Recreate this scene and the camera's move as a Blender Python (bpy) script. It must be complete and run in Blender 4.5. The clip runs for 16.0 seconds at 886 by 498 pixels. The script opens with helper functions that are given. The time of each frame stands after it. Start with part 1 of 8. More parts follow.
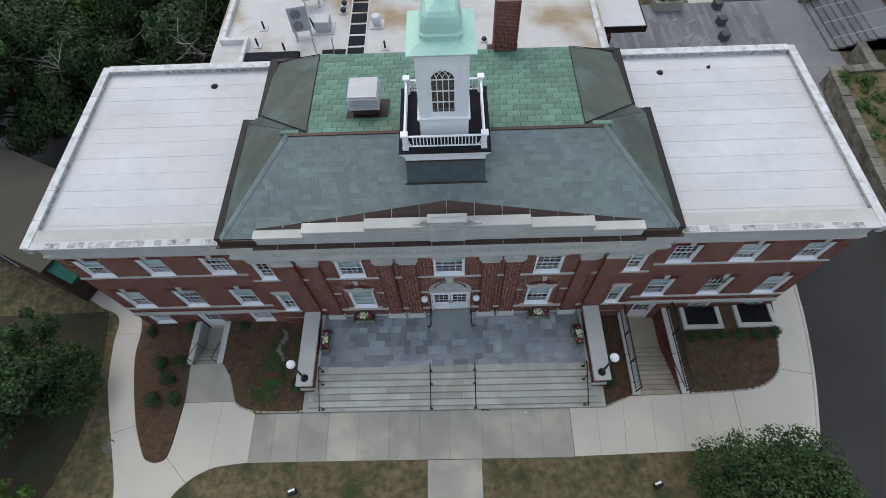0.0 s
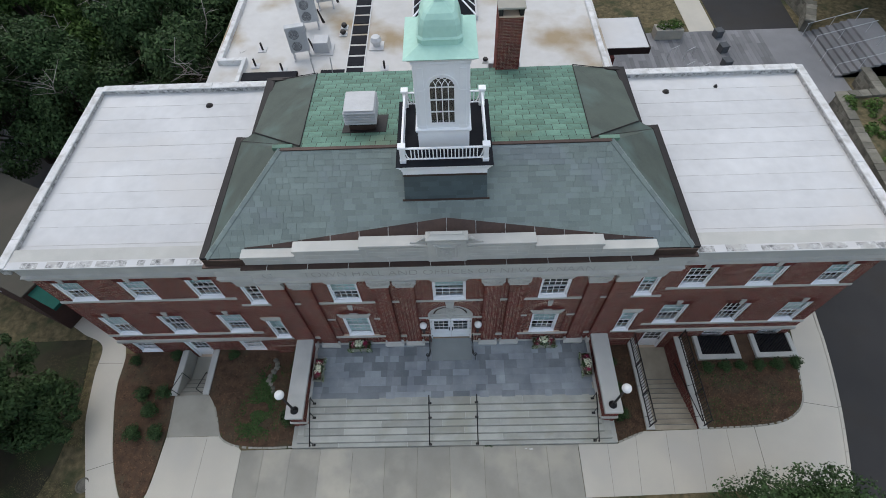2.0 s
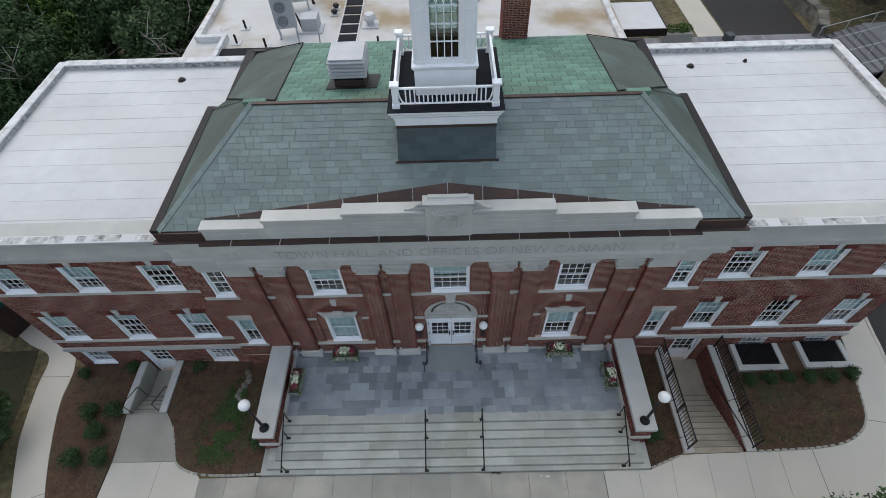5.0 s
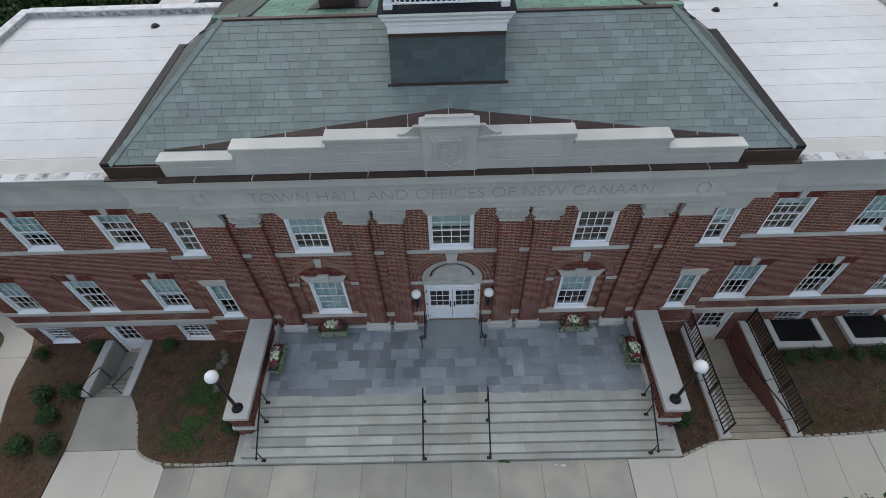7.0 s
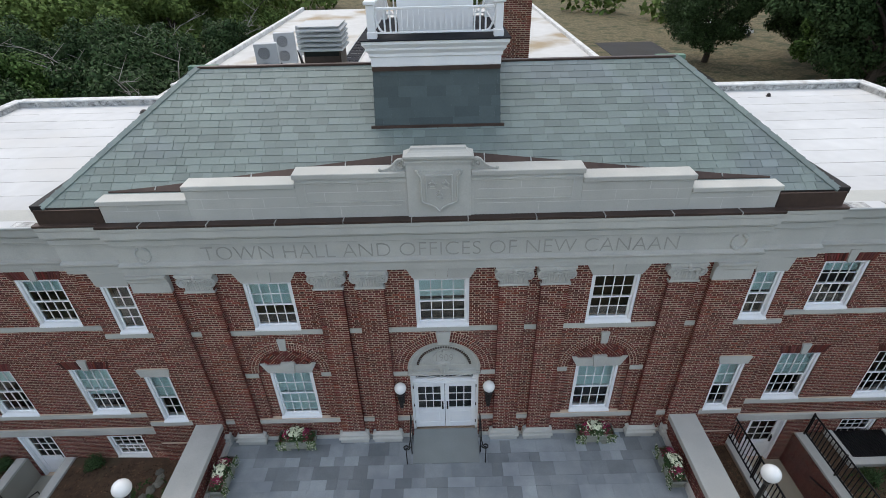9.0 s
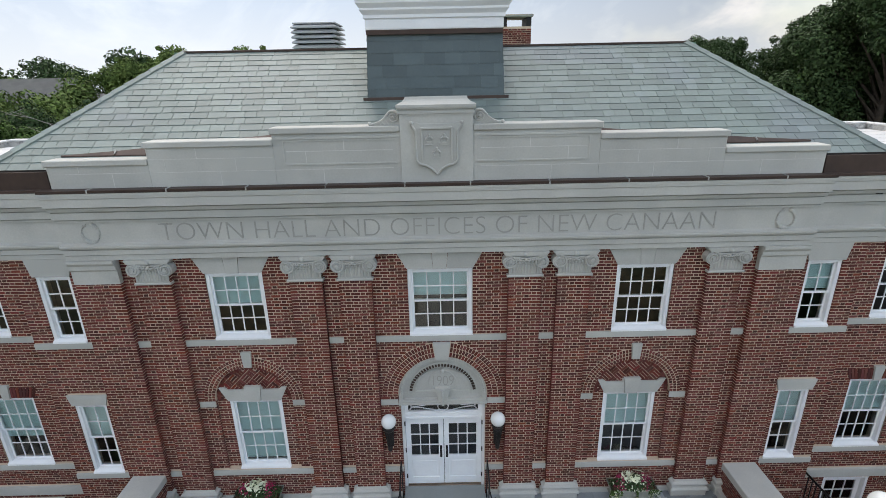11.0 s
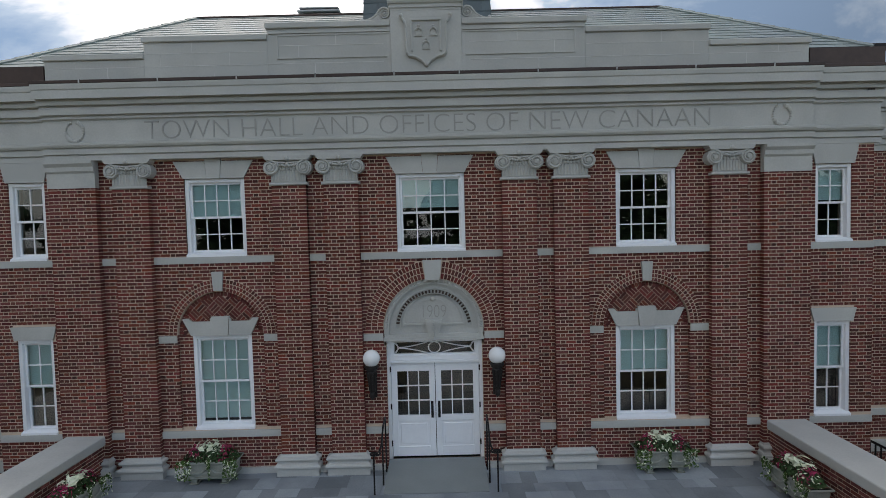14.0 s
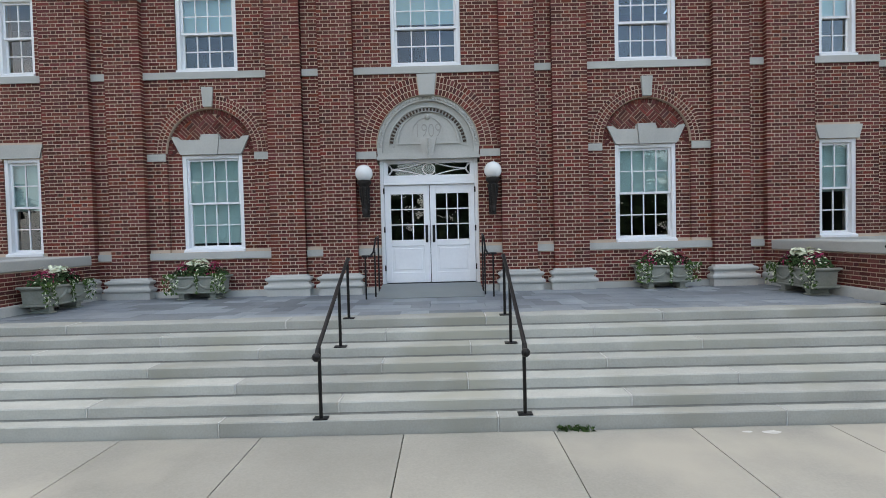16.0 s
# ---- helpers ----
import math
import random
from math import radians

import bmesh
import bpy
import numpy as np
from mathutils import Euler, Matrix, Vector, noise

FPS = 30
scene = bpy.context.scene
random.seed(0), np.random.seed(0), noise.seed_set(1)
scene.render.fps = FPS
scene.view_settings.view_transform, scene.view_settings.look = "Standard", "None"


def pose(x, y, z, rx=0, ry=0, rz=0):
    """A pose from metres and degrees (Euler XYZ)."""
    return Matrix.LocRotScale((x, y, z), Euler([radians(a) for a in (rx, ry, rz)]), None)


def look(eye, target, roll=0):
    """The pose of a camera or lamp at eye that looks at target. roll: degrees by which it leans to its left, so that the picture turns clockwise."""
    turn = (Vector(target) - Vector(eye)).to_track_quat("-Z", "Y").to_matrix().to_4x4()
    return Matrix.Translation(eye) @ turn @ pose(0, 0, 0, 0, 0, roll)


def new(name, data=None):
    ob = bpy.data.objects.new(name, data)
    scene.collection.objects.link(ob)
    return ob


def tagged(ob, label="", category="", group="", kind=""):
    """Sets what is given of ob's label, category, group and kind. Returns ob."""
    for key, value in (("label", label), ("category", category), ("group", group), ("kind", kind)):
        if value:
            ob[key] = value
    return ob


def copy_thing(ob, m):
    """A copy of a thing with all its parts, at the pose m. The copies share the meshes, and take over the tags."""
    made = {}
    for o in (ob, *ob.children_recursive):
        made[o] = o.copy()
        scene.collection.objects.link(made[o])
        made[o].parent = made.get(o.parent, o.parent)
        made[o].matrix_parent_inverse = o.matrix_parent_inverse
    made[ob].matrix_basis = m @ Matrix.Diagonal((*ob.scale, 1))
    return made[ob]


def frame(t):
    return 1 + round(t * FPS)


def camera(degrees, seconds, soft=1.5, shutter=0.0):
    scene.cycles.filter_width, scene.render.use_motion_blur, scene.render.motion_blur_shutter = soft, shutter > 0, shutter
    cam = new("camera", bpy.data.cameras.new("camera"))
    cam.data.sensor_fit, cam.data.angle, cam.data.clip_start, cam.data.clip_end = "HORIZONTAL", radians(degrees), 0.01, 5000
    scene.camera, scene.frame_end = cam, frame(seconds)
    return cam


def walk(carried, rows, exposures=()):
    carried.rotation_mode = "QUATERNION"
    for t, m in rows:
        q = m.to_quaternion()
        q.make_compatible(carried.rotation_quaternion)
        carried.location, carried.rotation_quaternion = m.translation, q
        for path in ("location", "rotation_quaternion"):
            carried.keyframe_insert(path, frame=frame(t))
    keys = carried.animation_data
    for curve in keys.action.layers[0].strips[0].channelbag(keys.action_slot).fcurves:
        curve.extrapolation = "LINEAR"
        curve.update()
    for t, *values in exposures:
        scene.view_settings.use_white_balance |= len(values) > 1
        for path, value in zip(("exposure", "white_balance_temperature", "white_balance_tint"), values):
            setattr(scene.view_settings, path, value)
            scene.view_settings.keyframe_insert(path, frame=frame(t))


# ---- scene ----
cam = camera(83.2, 16.0, 0.65)
PATH = [
    (0, (0.182, -9.712, 24.633), (0.142, -8.723, 22.895), -3.5),
    (0.5, (0.224, -9.622, 24.47), (0.181, -8.601, 22.751), -3.6),
    (1, (0.252, -9.603, 24.204), (0.205, -8.547, 22.507), -3.6),
    (1.5, (0.257, -9.627, 23.85), (0.209, -8.541, 22.17), -3.6),
    (2, (0.221, -9.604, 23.423), (0.178, -8.496, 21.758), -3.3),
    (2.5, (0.191, -9.612, 22.93), (0.154, -8.479, 21.282), -3.0),
    (3, (0.16, -9.582, 22.374), (0.128, -8.426, 20.743), -2.7),
    (3.5, (0.174, -9.581, 21.805), (0.143, -8.399, 20.192), -2.6),
    (6, (-0.085, -9.731, 18.288), (-0.109, -8.459, 16.745), -2.2),
    (6.5, (-0.062, -9.78, 17.558), (-0.088, -8.498, 16.024), -2.3),
    (7, (-0.077, -9.829, 16.817), (-0.101, -8.533, 15.294), -2.2),
    (7.5, (-0.054, -9.85, 16.079), (-0.077, -8.544, 14.564), -2.2),
    (8, (-0.004, -9.811, 15.34), (-0.025, -8.495, 13.835), -2.1),
    (8.5, (0.059, -9.746, 14.522), (0.045, -8.292, 13.148), -1.8),
    (8.7, (0.073, -9.639, 14.252), (0.064, -8.058, 13.027), -1.6),
    (10.8, (0.029, -9.494, 10.562), (0.037, -7.65, 9.787), -1.0),
    (11, (0.049, -9.395, 10.428), (0.054, -7.505, 9.772), -1.2),
    (11.5, (0.24, -9.341, 9.907), (0.226, -7.366, 9.597), -1.6),
    (12, (0.231, -9.343, 9.241), (0.221, -7.347, 9.117), -1.6),
    (12.5, (0.142, -9.376, 8.458), (0.148, -7.38, 8.334), -1.4),
    (13, (0.167, -9.49, 7.569), (0.172, -7.493, 7.455), -1.4),
    (13.5, (0.158, -9.623, 6.659), (0.165, -7.626, 6.551), -1.4),
    (14, (0.221, -9.712, 5.703), (0.221, -7.714, 5.617), -1.4),
    (14.5, (0.265, -9.729, 4.768), (0.267, -7.731, 4.698), -1.4),
    (15, (0.291, -9.704, 3.8), (0.29, -7.705, 3.743), -1.3),
    (15.5, (0.273, -9.662, 2.853), (0.273, -7.663, 2.805), -1.4),
    (16, (0.283, -9.604, 2.033), (0.274, -7.604, 1.976), -1.4),
]
EXPOSURES = [(0, -0.62, 6620, 14), (3.5, -0.62, 6620, 14), (6.5, -0.63, 6650, 14), (8.5, -0.37, 6750, 14), (10.8, -0.06, 7100, 15), (11.2, -0.15, 7100, 15), (11.8, -0.68, 7000, 15),
             (12.5, -1.02, 6820, 14), (13.2, -1.06, 6820, 14), (14, -0.62, 6880, 15), (15, 0.01, 6900, 15), (16, 0.16, 6950, 15)]
walk(cam, [(t, look(eye, target, roll)) for t, eye, target, roll in PATH], EXPOSURES)

# ---- world, sun, exposure ----
world = bpy.data.worlds.new("sky")
scene.world = world
world.use_nodes = True
wn, wl = world.node_tree.nodes, world.node_tree.links
wn.clear()
w_out = wn.new("ShaderNodeOutputWorld")
w_bg = wn.new("ShaderNodeBackground")
w_sky = wn.new("ShaderNodeTexSky")
w_sky.sky_type = "NISHITA"
w_sky.sun_disc = False
SUN_EL, SUN_AZ = 48.0, -28.0            # degrees; azimuth from +y towards +x
w_sky.sun_elevation, w_sky.sun_rotation = radians(SUN_EL), radians(SUN_AZ)
w_sky.air_density, w_sky.dust_density = 1.7, 1.0
w_tc = wn.new("ShaderNodeTexCoord")
w_norm = wn.new("ShaderNodeVectorMath")
w_norm.operation = "NORMALIZE"
wl.new(w_tc.outputs["Generated"], w_norm.inputs[0])
w_map = wn.new("ShaderNodeMapping")
w_map.inputs["Scale"].default_value = (1.0, 1.0, 1.7)
w_map.inputs["Location"].default_value = (0.55, 0.3, 0.9)
wl.new(w_norm.outputs[0], w_map.inputs["Vector"])


def sky_noise(scale, detail, rough, distort):
    n = wn.new("ShaderNodeTexNoise")
    n.inputs["Scale"].default_value, n.inputs["Detail"].default_value = scale, detail
    n.inputs["Roughness"].default_value, n.inputs["Distortion"].default_value = rough, distort
    wl.new(w_map.outputs["Vector"], n.inputs["Vector"])
    return n.outputs["Fac"]


def sky_range(value, a, b, c, d):
    n = wn.new("ShaderNodeMapRange")
    for k, x in zip(("From Min", "From Max", "To Min", "To Max"), (a, b, c, d)):
        n.inputs[k].default_value = x
    wl.new(value, n.inputs["Value"])
    return n.outputs[0]


def sky_add(p, q):
    n = wn.new("ShaderNodeMath")
    wl.new(p, n.inputs[0])
    wl.new(q, n.inputs[1])
    return n.outputs[0]


# how near the veiled sun each direction lies
w_dot = wn.new("ShaderNodeVectorMath")
w_dot.operation = "DOT_PRODUCT"
wl.new(w_norm.outputs[0], w_dot.inputs[0])
w_dot.inputs[1].default_value = (math.sin(radians(SUN_AZ)) * math.cos(radians(SUN_EL)), math.cos(radians(SUN_AZ)) * math.cos(radians(SUN_EL)), math.sin(radians(SUN_EL)))
near_sun = w_dot.outputs["Value"]
# clouds: blue-grey where thick, white where thin and near the sun, with blue gaps away from it
w_cc = wn.new("ShaderNodeValToRGB")
for k, (pos, col) in enumerate(((0.36, (2.2, 3.35, 5.0, 1)), (0.47, (3.9, 5.0, 6.3, 1)), (0.56, (8.9, 9.2, 9.5, 1)), (0.66, (12.8, 13.0, 13.0, 1)))):
    e = w_cc.color_ramp.elements[k] if k < 2 else w_cc.color_ramp.elements.new(pos)
    e.position, e.color = pos, col
wl.new(sky_add(sky_range(sky_noise(2.6, 9.0, 0.58, 0.5), 0.3, 0.7, 0.23, 0.77), sky_add(sky_range(near_sun, 0.74, 0.91, -0.085, 0.14), sky_range(near_sun, 0.0, 0.6, 0.17, 0.0))), w_cc.inputs["Fac"])
w_mix = wn.new("ShaderNodeMixRGB")
wl.new(sky_range(sky_add(sky_noise(1.6, 5.0, 0.5, 0.2), sky_range(near_sun, -0.35, 0.55, -0.12, 0.21)), 0.42, 0.53, 0.0, 1.0), w_mix.inputs["Fac"])
w_blue = wn.new("ShaderNodeVectorMath")
w_blue.operation = "MULTIPLY"
w_blue.inputs[1].default_value = (1.72, 1.9, 2.15)
wl.new(w_sky.outputs["Color"], w_blue.inputs[0])
wl.new(w_blue.outputs[0], w_mix.inputs["Color1"])
wl.new(w_cc.outputs["Color"], w_mix.inputs["Color2"])
# pale haze low over the horizon
w_sep = wn.new("ShaderNodeSeparateXYZ")
wl.new(w_norm.outputs[0], w_sep.inputs[0])
w_haze = wn.new("ShaderNodeMixRGB")
w_haze.inputs["Color2"].default_value = (5.8, 6.5, 7.0, 1)
wl.new(sky_range(w_sep.outputs["Z"], 0.02, 0.24, 0.85, 0.0), w_haze.inputs["Fac"])
wl.new(w_mix.outputs["Color"], w_haze.inputs["Color1"])
w_mul = wn.new("ShaderNodeVectorMath")
w_mul.operation = "SCALE"
wl.new(w_haze.outputs["Color"], w_mul.inputs[0])
wl.new(sky_add(sky_range(near_sun, 0.45, 0.95, 1.0, 1.9), sky_range(near_sun, -0.5, 0.3, 0.55, 0.0)), w_mul.inputs["Scale"])
# an overcast sky is brighter overhead than at the horizon
w_zen = wn.new("ShaderNodeMapRange")
w_zen.inputs["From Min"].default_value, w_zen.inputs["From Max"].default_value = 0.35, 1.0
w_zen.inputs["To Min"].default_value, w_zen.inputs["To Max"].default_value = 1.0, 1.6
wl.new(w_sep.outputs["Z"], w_zen.inputs["Value"])
w_mul2 = wn.new("ShaderNodeVectorMath")
w_mul2.operation = "SCALE"
wl.new(w_mul.outputs[0], w_mul2.inputs[0])
wl.new(w_zen.outputs[0], w_mul2.inputs["Scale"])
wl.new(w_mul2.outputs[0], w_bg.inputs["Color"])
w_bg.inputs["Strength"].default_value = 0.12
wl.new(w_bg.outputs["Background"], w_out.inputs["Surface"])

sun = new("sun", bpy.data.lights.new("sun", "SUN"))
sun.data.energy, sun.data.angle, sun.data.color = 0.6, radians(20), (1.0, 0.97, 0.92)
az, el = radians(SUN_AZ), radians(SUN_EL)
sun.matrix_world = look((60 * math.sin(az) * math.cos(el), 60 * math.cos(az) * math.cos(el), 60 * math.sin(el)), (0, 0, 0))


# ---- materials ----
def material(name, base, second=None, rough=0.8, metal=0.0, scale=3.0, fine=40.0, mix=0.5, bump=0.15, piece=0.0, spec=0.3, third=None, third_scale=0.6, hue=0.0):
    """Two-scale noise between two colours, fine bump, and a brightness shift from piece to piece."""
    m = bpy.data.materials.new(name)
    m.use_nodes = True
    n, l = m.node_tree.nodes, m.node_tree.links
    b = n["Principled BSDF"]
    tc = n.new("ShaderNodeTexCoord")
    big, small = n.new("ShaderNodeTexNoise"), n.new("ShaderNodeTexNoise")
    big.inputs["Scale"].default_value, big.inputs["Detail"].default_value = scale, 6
    small.inputs["Scale"].default_value, small.inputs["Detail"].default_value = fine, 4
    l.new(tc.outputs["Object"], big.inputs["Vector"])
    l.new(tc.outputs["Object"], small.inputs["Vector"])
    add = n.new("ShaderNodeMath")
    add.operation = "MULTIPLY_ADD"
    l.new(small.outputs["Fac"], add.inputs[0])
    add.inputs[1].default_value = 0.5
    l.new(big.outputs["Fac"], add.inputs[2])
    ramp = n.new("ShaderNodeMapRange")
    l.new(add.outputs[0], ramp.inputs["Value"])
    ramp.inputs["From Min"].default_value, ramp.inputs["From Max"].default_value = 0.5, 1.0
    ramp.inputs["To Max"].default_value = mix * 2
    ramp.clamp = True
    mc = n.new("ShaderNodeMixRGB")
    l.new(ramp.outputs[0], mc.inputs["Fac"])
    mc.inputs["Color1"].default_value = (*base, 1)
    mc.inputs["Color2"].default_value = (*(second or [c * 0.75 for c in base]), 1)
    col = mc.outputs["Color"]
    if third:
        tn = n.new("ShaderNodeTexNoise")
        tn.inputs["Scale"].default_value, tn.inputs["Detail"].default_value = third_scale, 5
        l.new(tc.outputs["Object"], tn.inputs["Vector"])
        tr = n.new("ShaderNodeMapRange")
        l.new(tn.outputs["Fac"], tr.inputs["Value"])
        tr.inputs["From Min"].default_value, tr.inputs["From Max"].default_value = 0.5, 0.66
        m3 = n.new("ShaderNodeMixRGB")
        l.new(tr.outputs[0], m3.inputs["Fac"])
        l.new(col, m3.inputs["Color1"])
        m3.inputs["Color2"].default_value = (*third, 1)
        col = m3.outputs["Color"]
    if piece:
        oi, geo = n.new("ShaderNodeObjectInfo"), n.new("ShaderNodeNewGeometry")
        s = n.new("ShaderNodeMath")
        l.new(oi.outputs["Random"], s.inputs[0])
        l.new(geo.outputs["Random Per Island"], s.inputs[1])
        fr = n.new("ShaderNodeMath")
        fr.operation = "FRACT"
        l.new(s.outputs[0], fr.inputs[0])
        mr = n.new("ShaderNodeMapRange")
        l.new(fr.outputs[0], mr.inputs["Value"])
        mr.inputs["To Min"].default_value, mr.inputs["To Max"].default_value = 1 - piece, 1 + piece
        hs = n.new("ShaderNodeHueSaturation")
        l.new(mr.outputs[0], hs.inputs["Value"])
        if hue:
            wh = n.new("ShaderNodeTexWhiteNoise")
            wh.noise_dimensions = "1D"
            l.new(fr.outputs[0], wh.inputs["W"])
            hr, sr = n.new("ShaderNodeMapRange"), n.new("ShaderNodeMapRange")
            l.new(wh.outputs["Value"], hr.inputs["Value"])
            hr.inputs["To Min"].default_value, hr.inputs["To Max"].default_value = 0.5 - hue, 0.5 + hue
            l.new(hr.outputs[0], hs.inputs["Hue"])
            l.new(wh.outputs["Color"], sr.inputs["Value"])
            sr.inputs["To Min"].default_value, sr.inputs["To Max"].default_value = 0.86, 1.12
            l.new(sr.outputs[0], hs.inputs["Saturation"])
        l.new(col, hs.inputs["Color"])
        col = hs.outputs["Color"]
    l.new(col, b.inputs["Base Color"])
    b.inputs["Roughness"].default_value, b.inputs["Metallic"].default_value = rough, metal
    b.inputs["Specular IOR Level"].default_value = spec
    if bump:
        bp = n.new("ShaderNodeBump")
        bp.inputs["Strength"].default_value, bp.inputs["Distance"].default_value = bump, 0.02
        l.new(add.outputs[0], bp.inputs["Height"])
        l.new(bp.outputs["Normal"], b.inputs["Normal"])
    return m


M_BRICK = material("red_brick", (0.178, 0.043, 0.031), (0.092, 0.026, 0.021), 0.85, scale=2.0, fine=60, piece=0.4, third=(0.13, 0.036, 0.031), third_scale=0.5, hue=0.010)
M_HEADER = material("dark_brick", (0.085, 0.027, 0.023), (0.145, 0.039, 0.030), 0.8, scale=2.0, fine=60, piece=0.5, hue=0.010)
M_MORTAR = material("mortar", (0.62, 0.485, 0.375), (0.48, 0.375, 0.29), 0.95, scale=1.2, fine=80)
M_STONE = material("limestone", (0.505, 0.50, 0.465), (0.40, 0.395, 0.37), 0.85, scale=1.3, fine=30, piece=0.05, third=(0.42, 0.42, 0.395), third_scale=0.45)
M_STEP = material("granite_step", (0.445, 0.445, 0.40), (0.33, 0.33, 0.295), 0.8, scale=1.7, fine=45, piece=0.14, third=(0.345, 0.34, 0.285), third_scale=0.9)
M_PAVER = material("bluestone", (0.285, 0.31, 0.325), (0.195, 0.215, 0.23), 0.6, scale=1.4, fine=40, piece=0.32, third=(0.185, 0.205, 0.225), third_scale=0.8)
M_CONC = material("concrete_pale", (0.50, 0.472, 0.405), (0.43, 0.405, 0.35), 0.9, scale=0.5, fine=50, piece=0.03, third=(0.44, 0.42, 0.375), third_scale=0.25)
M_CONC2 = material("concrete_grey", (0.345, 0.33, 0.285), (0.265, 0.255, 0.22), 0.9, scale=0.8, fine=50, piece=0.08, third=(0.395, 0.37, 0.31), third_scale=0.5)
M_WHITE = material("white_paint", (0.84, 0.85, 0.86), (0.77, 0.78, 0.80), 0.45, scale=2.0, fine=20, bump=0.04, spec=0.4)
M_SLATE = material("slate", (0.168, 0.210, 0.193), (0.128, 0.162, 0.151), 0.5, scale=0.7, fine=18, piece=0.16, spec=0.5, third=(0.155, 0.187, 0.19), third_scale=0.6)
M_SLATE_D = material("dark_slate", (0.088, 0.118, 0.126), (0.064, 0.088, 0.095), 0.42, scale=1.0, fine=25, piece=0.15, spec=0.5)
M_VERD = material("green_copper", (0.135, 0.255, 0.195), (0.085, 0.165, 0.125), 0.7, scale=1.1, fine=9, mix=0.55, piece=0.2, third=(0.115, 0.165, 0.115), third_scale=0.35)
M_HIP = material("weathered_sheet_side", (0.090, 0.110, 0.092), (0.066, 0.080, 0.068), 0.75, scale=1.1, fine=14, piece=0.1, third=(0.105, 0.145, 0.13), third_scale=0.5)
M_COPPER = material("brown_copper", (0.085, 0.056, 0.046), (0.052, 0.036, 0.031), 0.5, metal=0.3, scale=1.5, fine=10, piece=0.2)
M_DARKMETAL = material("dark_metal", (0.035, 0.03, 0.028), (0.02, 0.018, 0.017), 0.5, metal=0.3, scale=3, fine=20)
M_MEMBRANE = material("white_roofing", (0.575, 0.578, 0.578), (0.47, 0.472, 0.472), 0.75, scale=0.35, fine=2.2, bump=0.05, piece=0.03, third=(0.52, 0.51, 0.495), third_scale=0.22)
M_FLASH = material("stained_white_flashing", (0.62, 0.62, 0.605), (0.12, 0.12, 0.118), 0.8, scale=6.0, fine=30, mix=0.55, third=(0.40, 0.39, 0.37), third_scale=1.8)
M_COPING = material("white_coated_coping", (0.66, 0.66, 0.655), (0.50, 0.50, 0.49), 0.8, scale=2.2, fine=16, mix=0.5, third=(0.44, 0.43, 0.415), third_scale=2.6)
M_OLDROOF = material("ponded_white_roofing", (0.56, 0.555, 0.54), (0.47, 0.46, 0.44), 0.75, scale=0.35, fine=2.2, bump=0.05, piece=0.04, third=(0.31, 0.24, 0.15), third_scale=0.24)
M_BLACKIRON = material("black_iron", (0.012, 0.012, 0.013), (0.02, 0.018, 0.017), 0.4, metal=0.4, scale=5, fine=40, bump=0.05)
M_GLOBE = material("opal_glass", (0.80, 0.80, 0.79), (0.76, 0.76, 0.75), 0.2, scale=2, fine=5, bump=0.0, spec=0.5)
M_MULCH = material("mulch", (0.105, 0.062, 0.038), (0.055, 0.034, 0.021), 0.95, scale=3, fine=25, bump=0.8, third=(0.075, 0.058, 0.036), third_scale=0.7)
M_GRASS = material("lawn", (0.046, 0.043, 0.021), (0.19, 0.15, 0.083), 0.95, scale=3.2, fine=55, mix=0.48, bump=1.0, third=(0.045, 0.053, 0.023), third_scale=0.7)
M_ASPHALT = material("asphalt", (0.042, 0.041, 0.041), (0.027, 0.027, 0.028), 0.9, scale=0.35, fine=60, third=(0.036, 0.033, 0.030), third_scale=0.3)
M_LEAF = material("leaf", (0.048, 0.084, 0.032), (0.028, 0.052, 0.020), 0.7, scale=0.8, fine=6, bump=0.0, piece=0.5, spec=0.12)
M_LEAF2 = material("leaf_light", (0.072, 0.125, 0.030), (0.045, 0.085, 0.024), 0.75, scale=0.8, fine=6, bump=0.0, piece=0.45, spec=0.12)
# lighter leaf for far trees: haze and light through leaves put into the colour
M_LEAF_HAZED = material("leaf_yellow_green_hazed", (0.115, 0.165, 0.045), (0.075, 0.115, 0.035), 0.8, scale=0.3, fine=4, bump=0.0, piece=0.4, spec=0.1)
M_BARK = material("bark", (0.085, 0.07, 0.055), (0.05, 0.04, 0.032), 0.95, scale=6, fine=40, bump=0.5)
M_SHADE = material("blind_cloth", (0.80, 0.95, 0.94), (0.74, 0.90, 0.89), 0.9, scale=1, fine=30, bump=0.02)
M_GUTTER = material("grimy_gutter_metal", (0.030, 0.026, 0.025), (0.02, 0.018, 0.018), 0.6, scale=2, fine=15, spec=0.2)
M_UNDER = material("leaf_mould", (0.05, 0.043, 0.026), (0.028, 0.028, 0.016), 0.95, scale=2, fine=20, bump=0.8, third=(0.035, 0.05, 0.02), third_scale=0.6)
M_WEAR = material("pale_stone_joint", (0.60, 0.595, 0.565), (0.48, 0.475, 0.45), 0.9, scale=3, fine=30)
M_WEED = material("weed_leaf", (0.05, 0.09, 0.028), (0.032, 0.06, 0.02), 0.75, bump=0.0, piece=0.4, spec=0.12)
M_SEAM = material("dirty_seam", (0.33, 0.33, 0.32), (0.47, 0.47, 0.46), 0.9, scale=2.0, fine=12, mix=0.6, bump=0.05)
M_JOINT = material("dark_joint_filler", (0.12, 0.115, 0.10), (0.20, 0.19, 0.17), 0.95, scale=4, fine=30)
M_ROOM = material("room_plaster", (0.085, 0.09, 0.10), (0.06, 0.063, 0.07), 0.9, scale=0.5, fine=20)
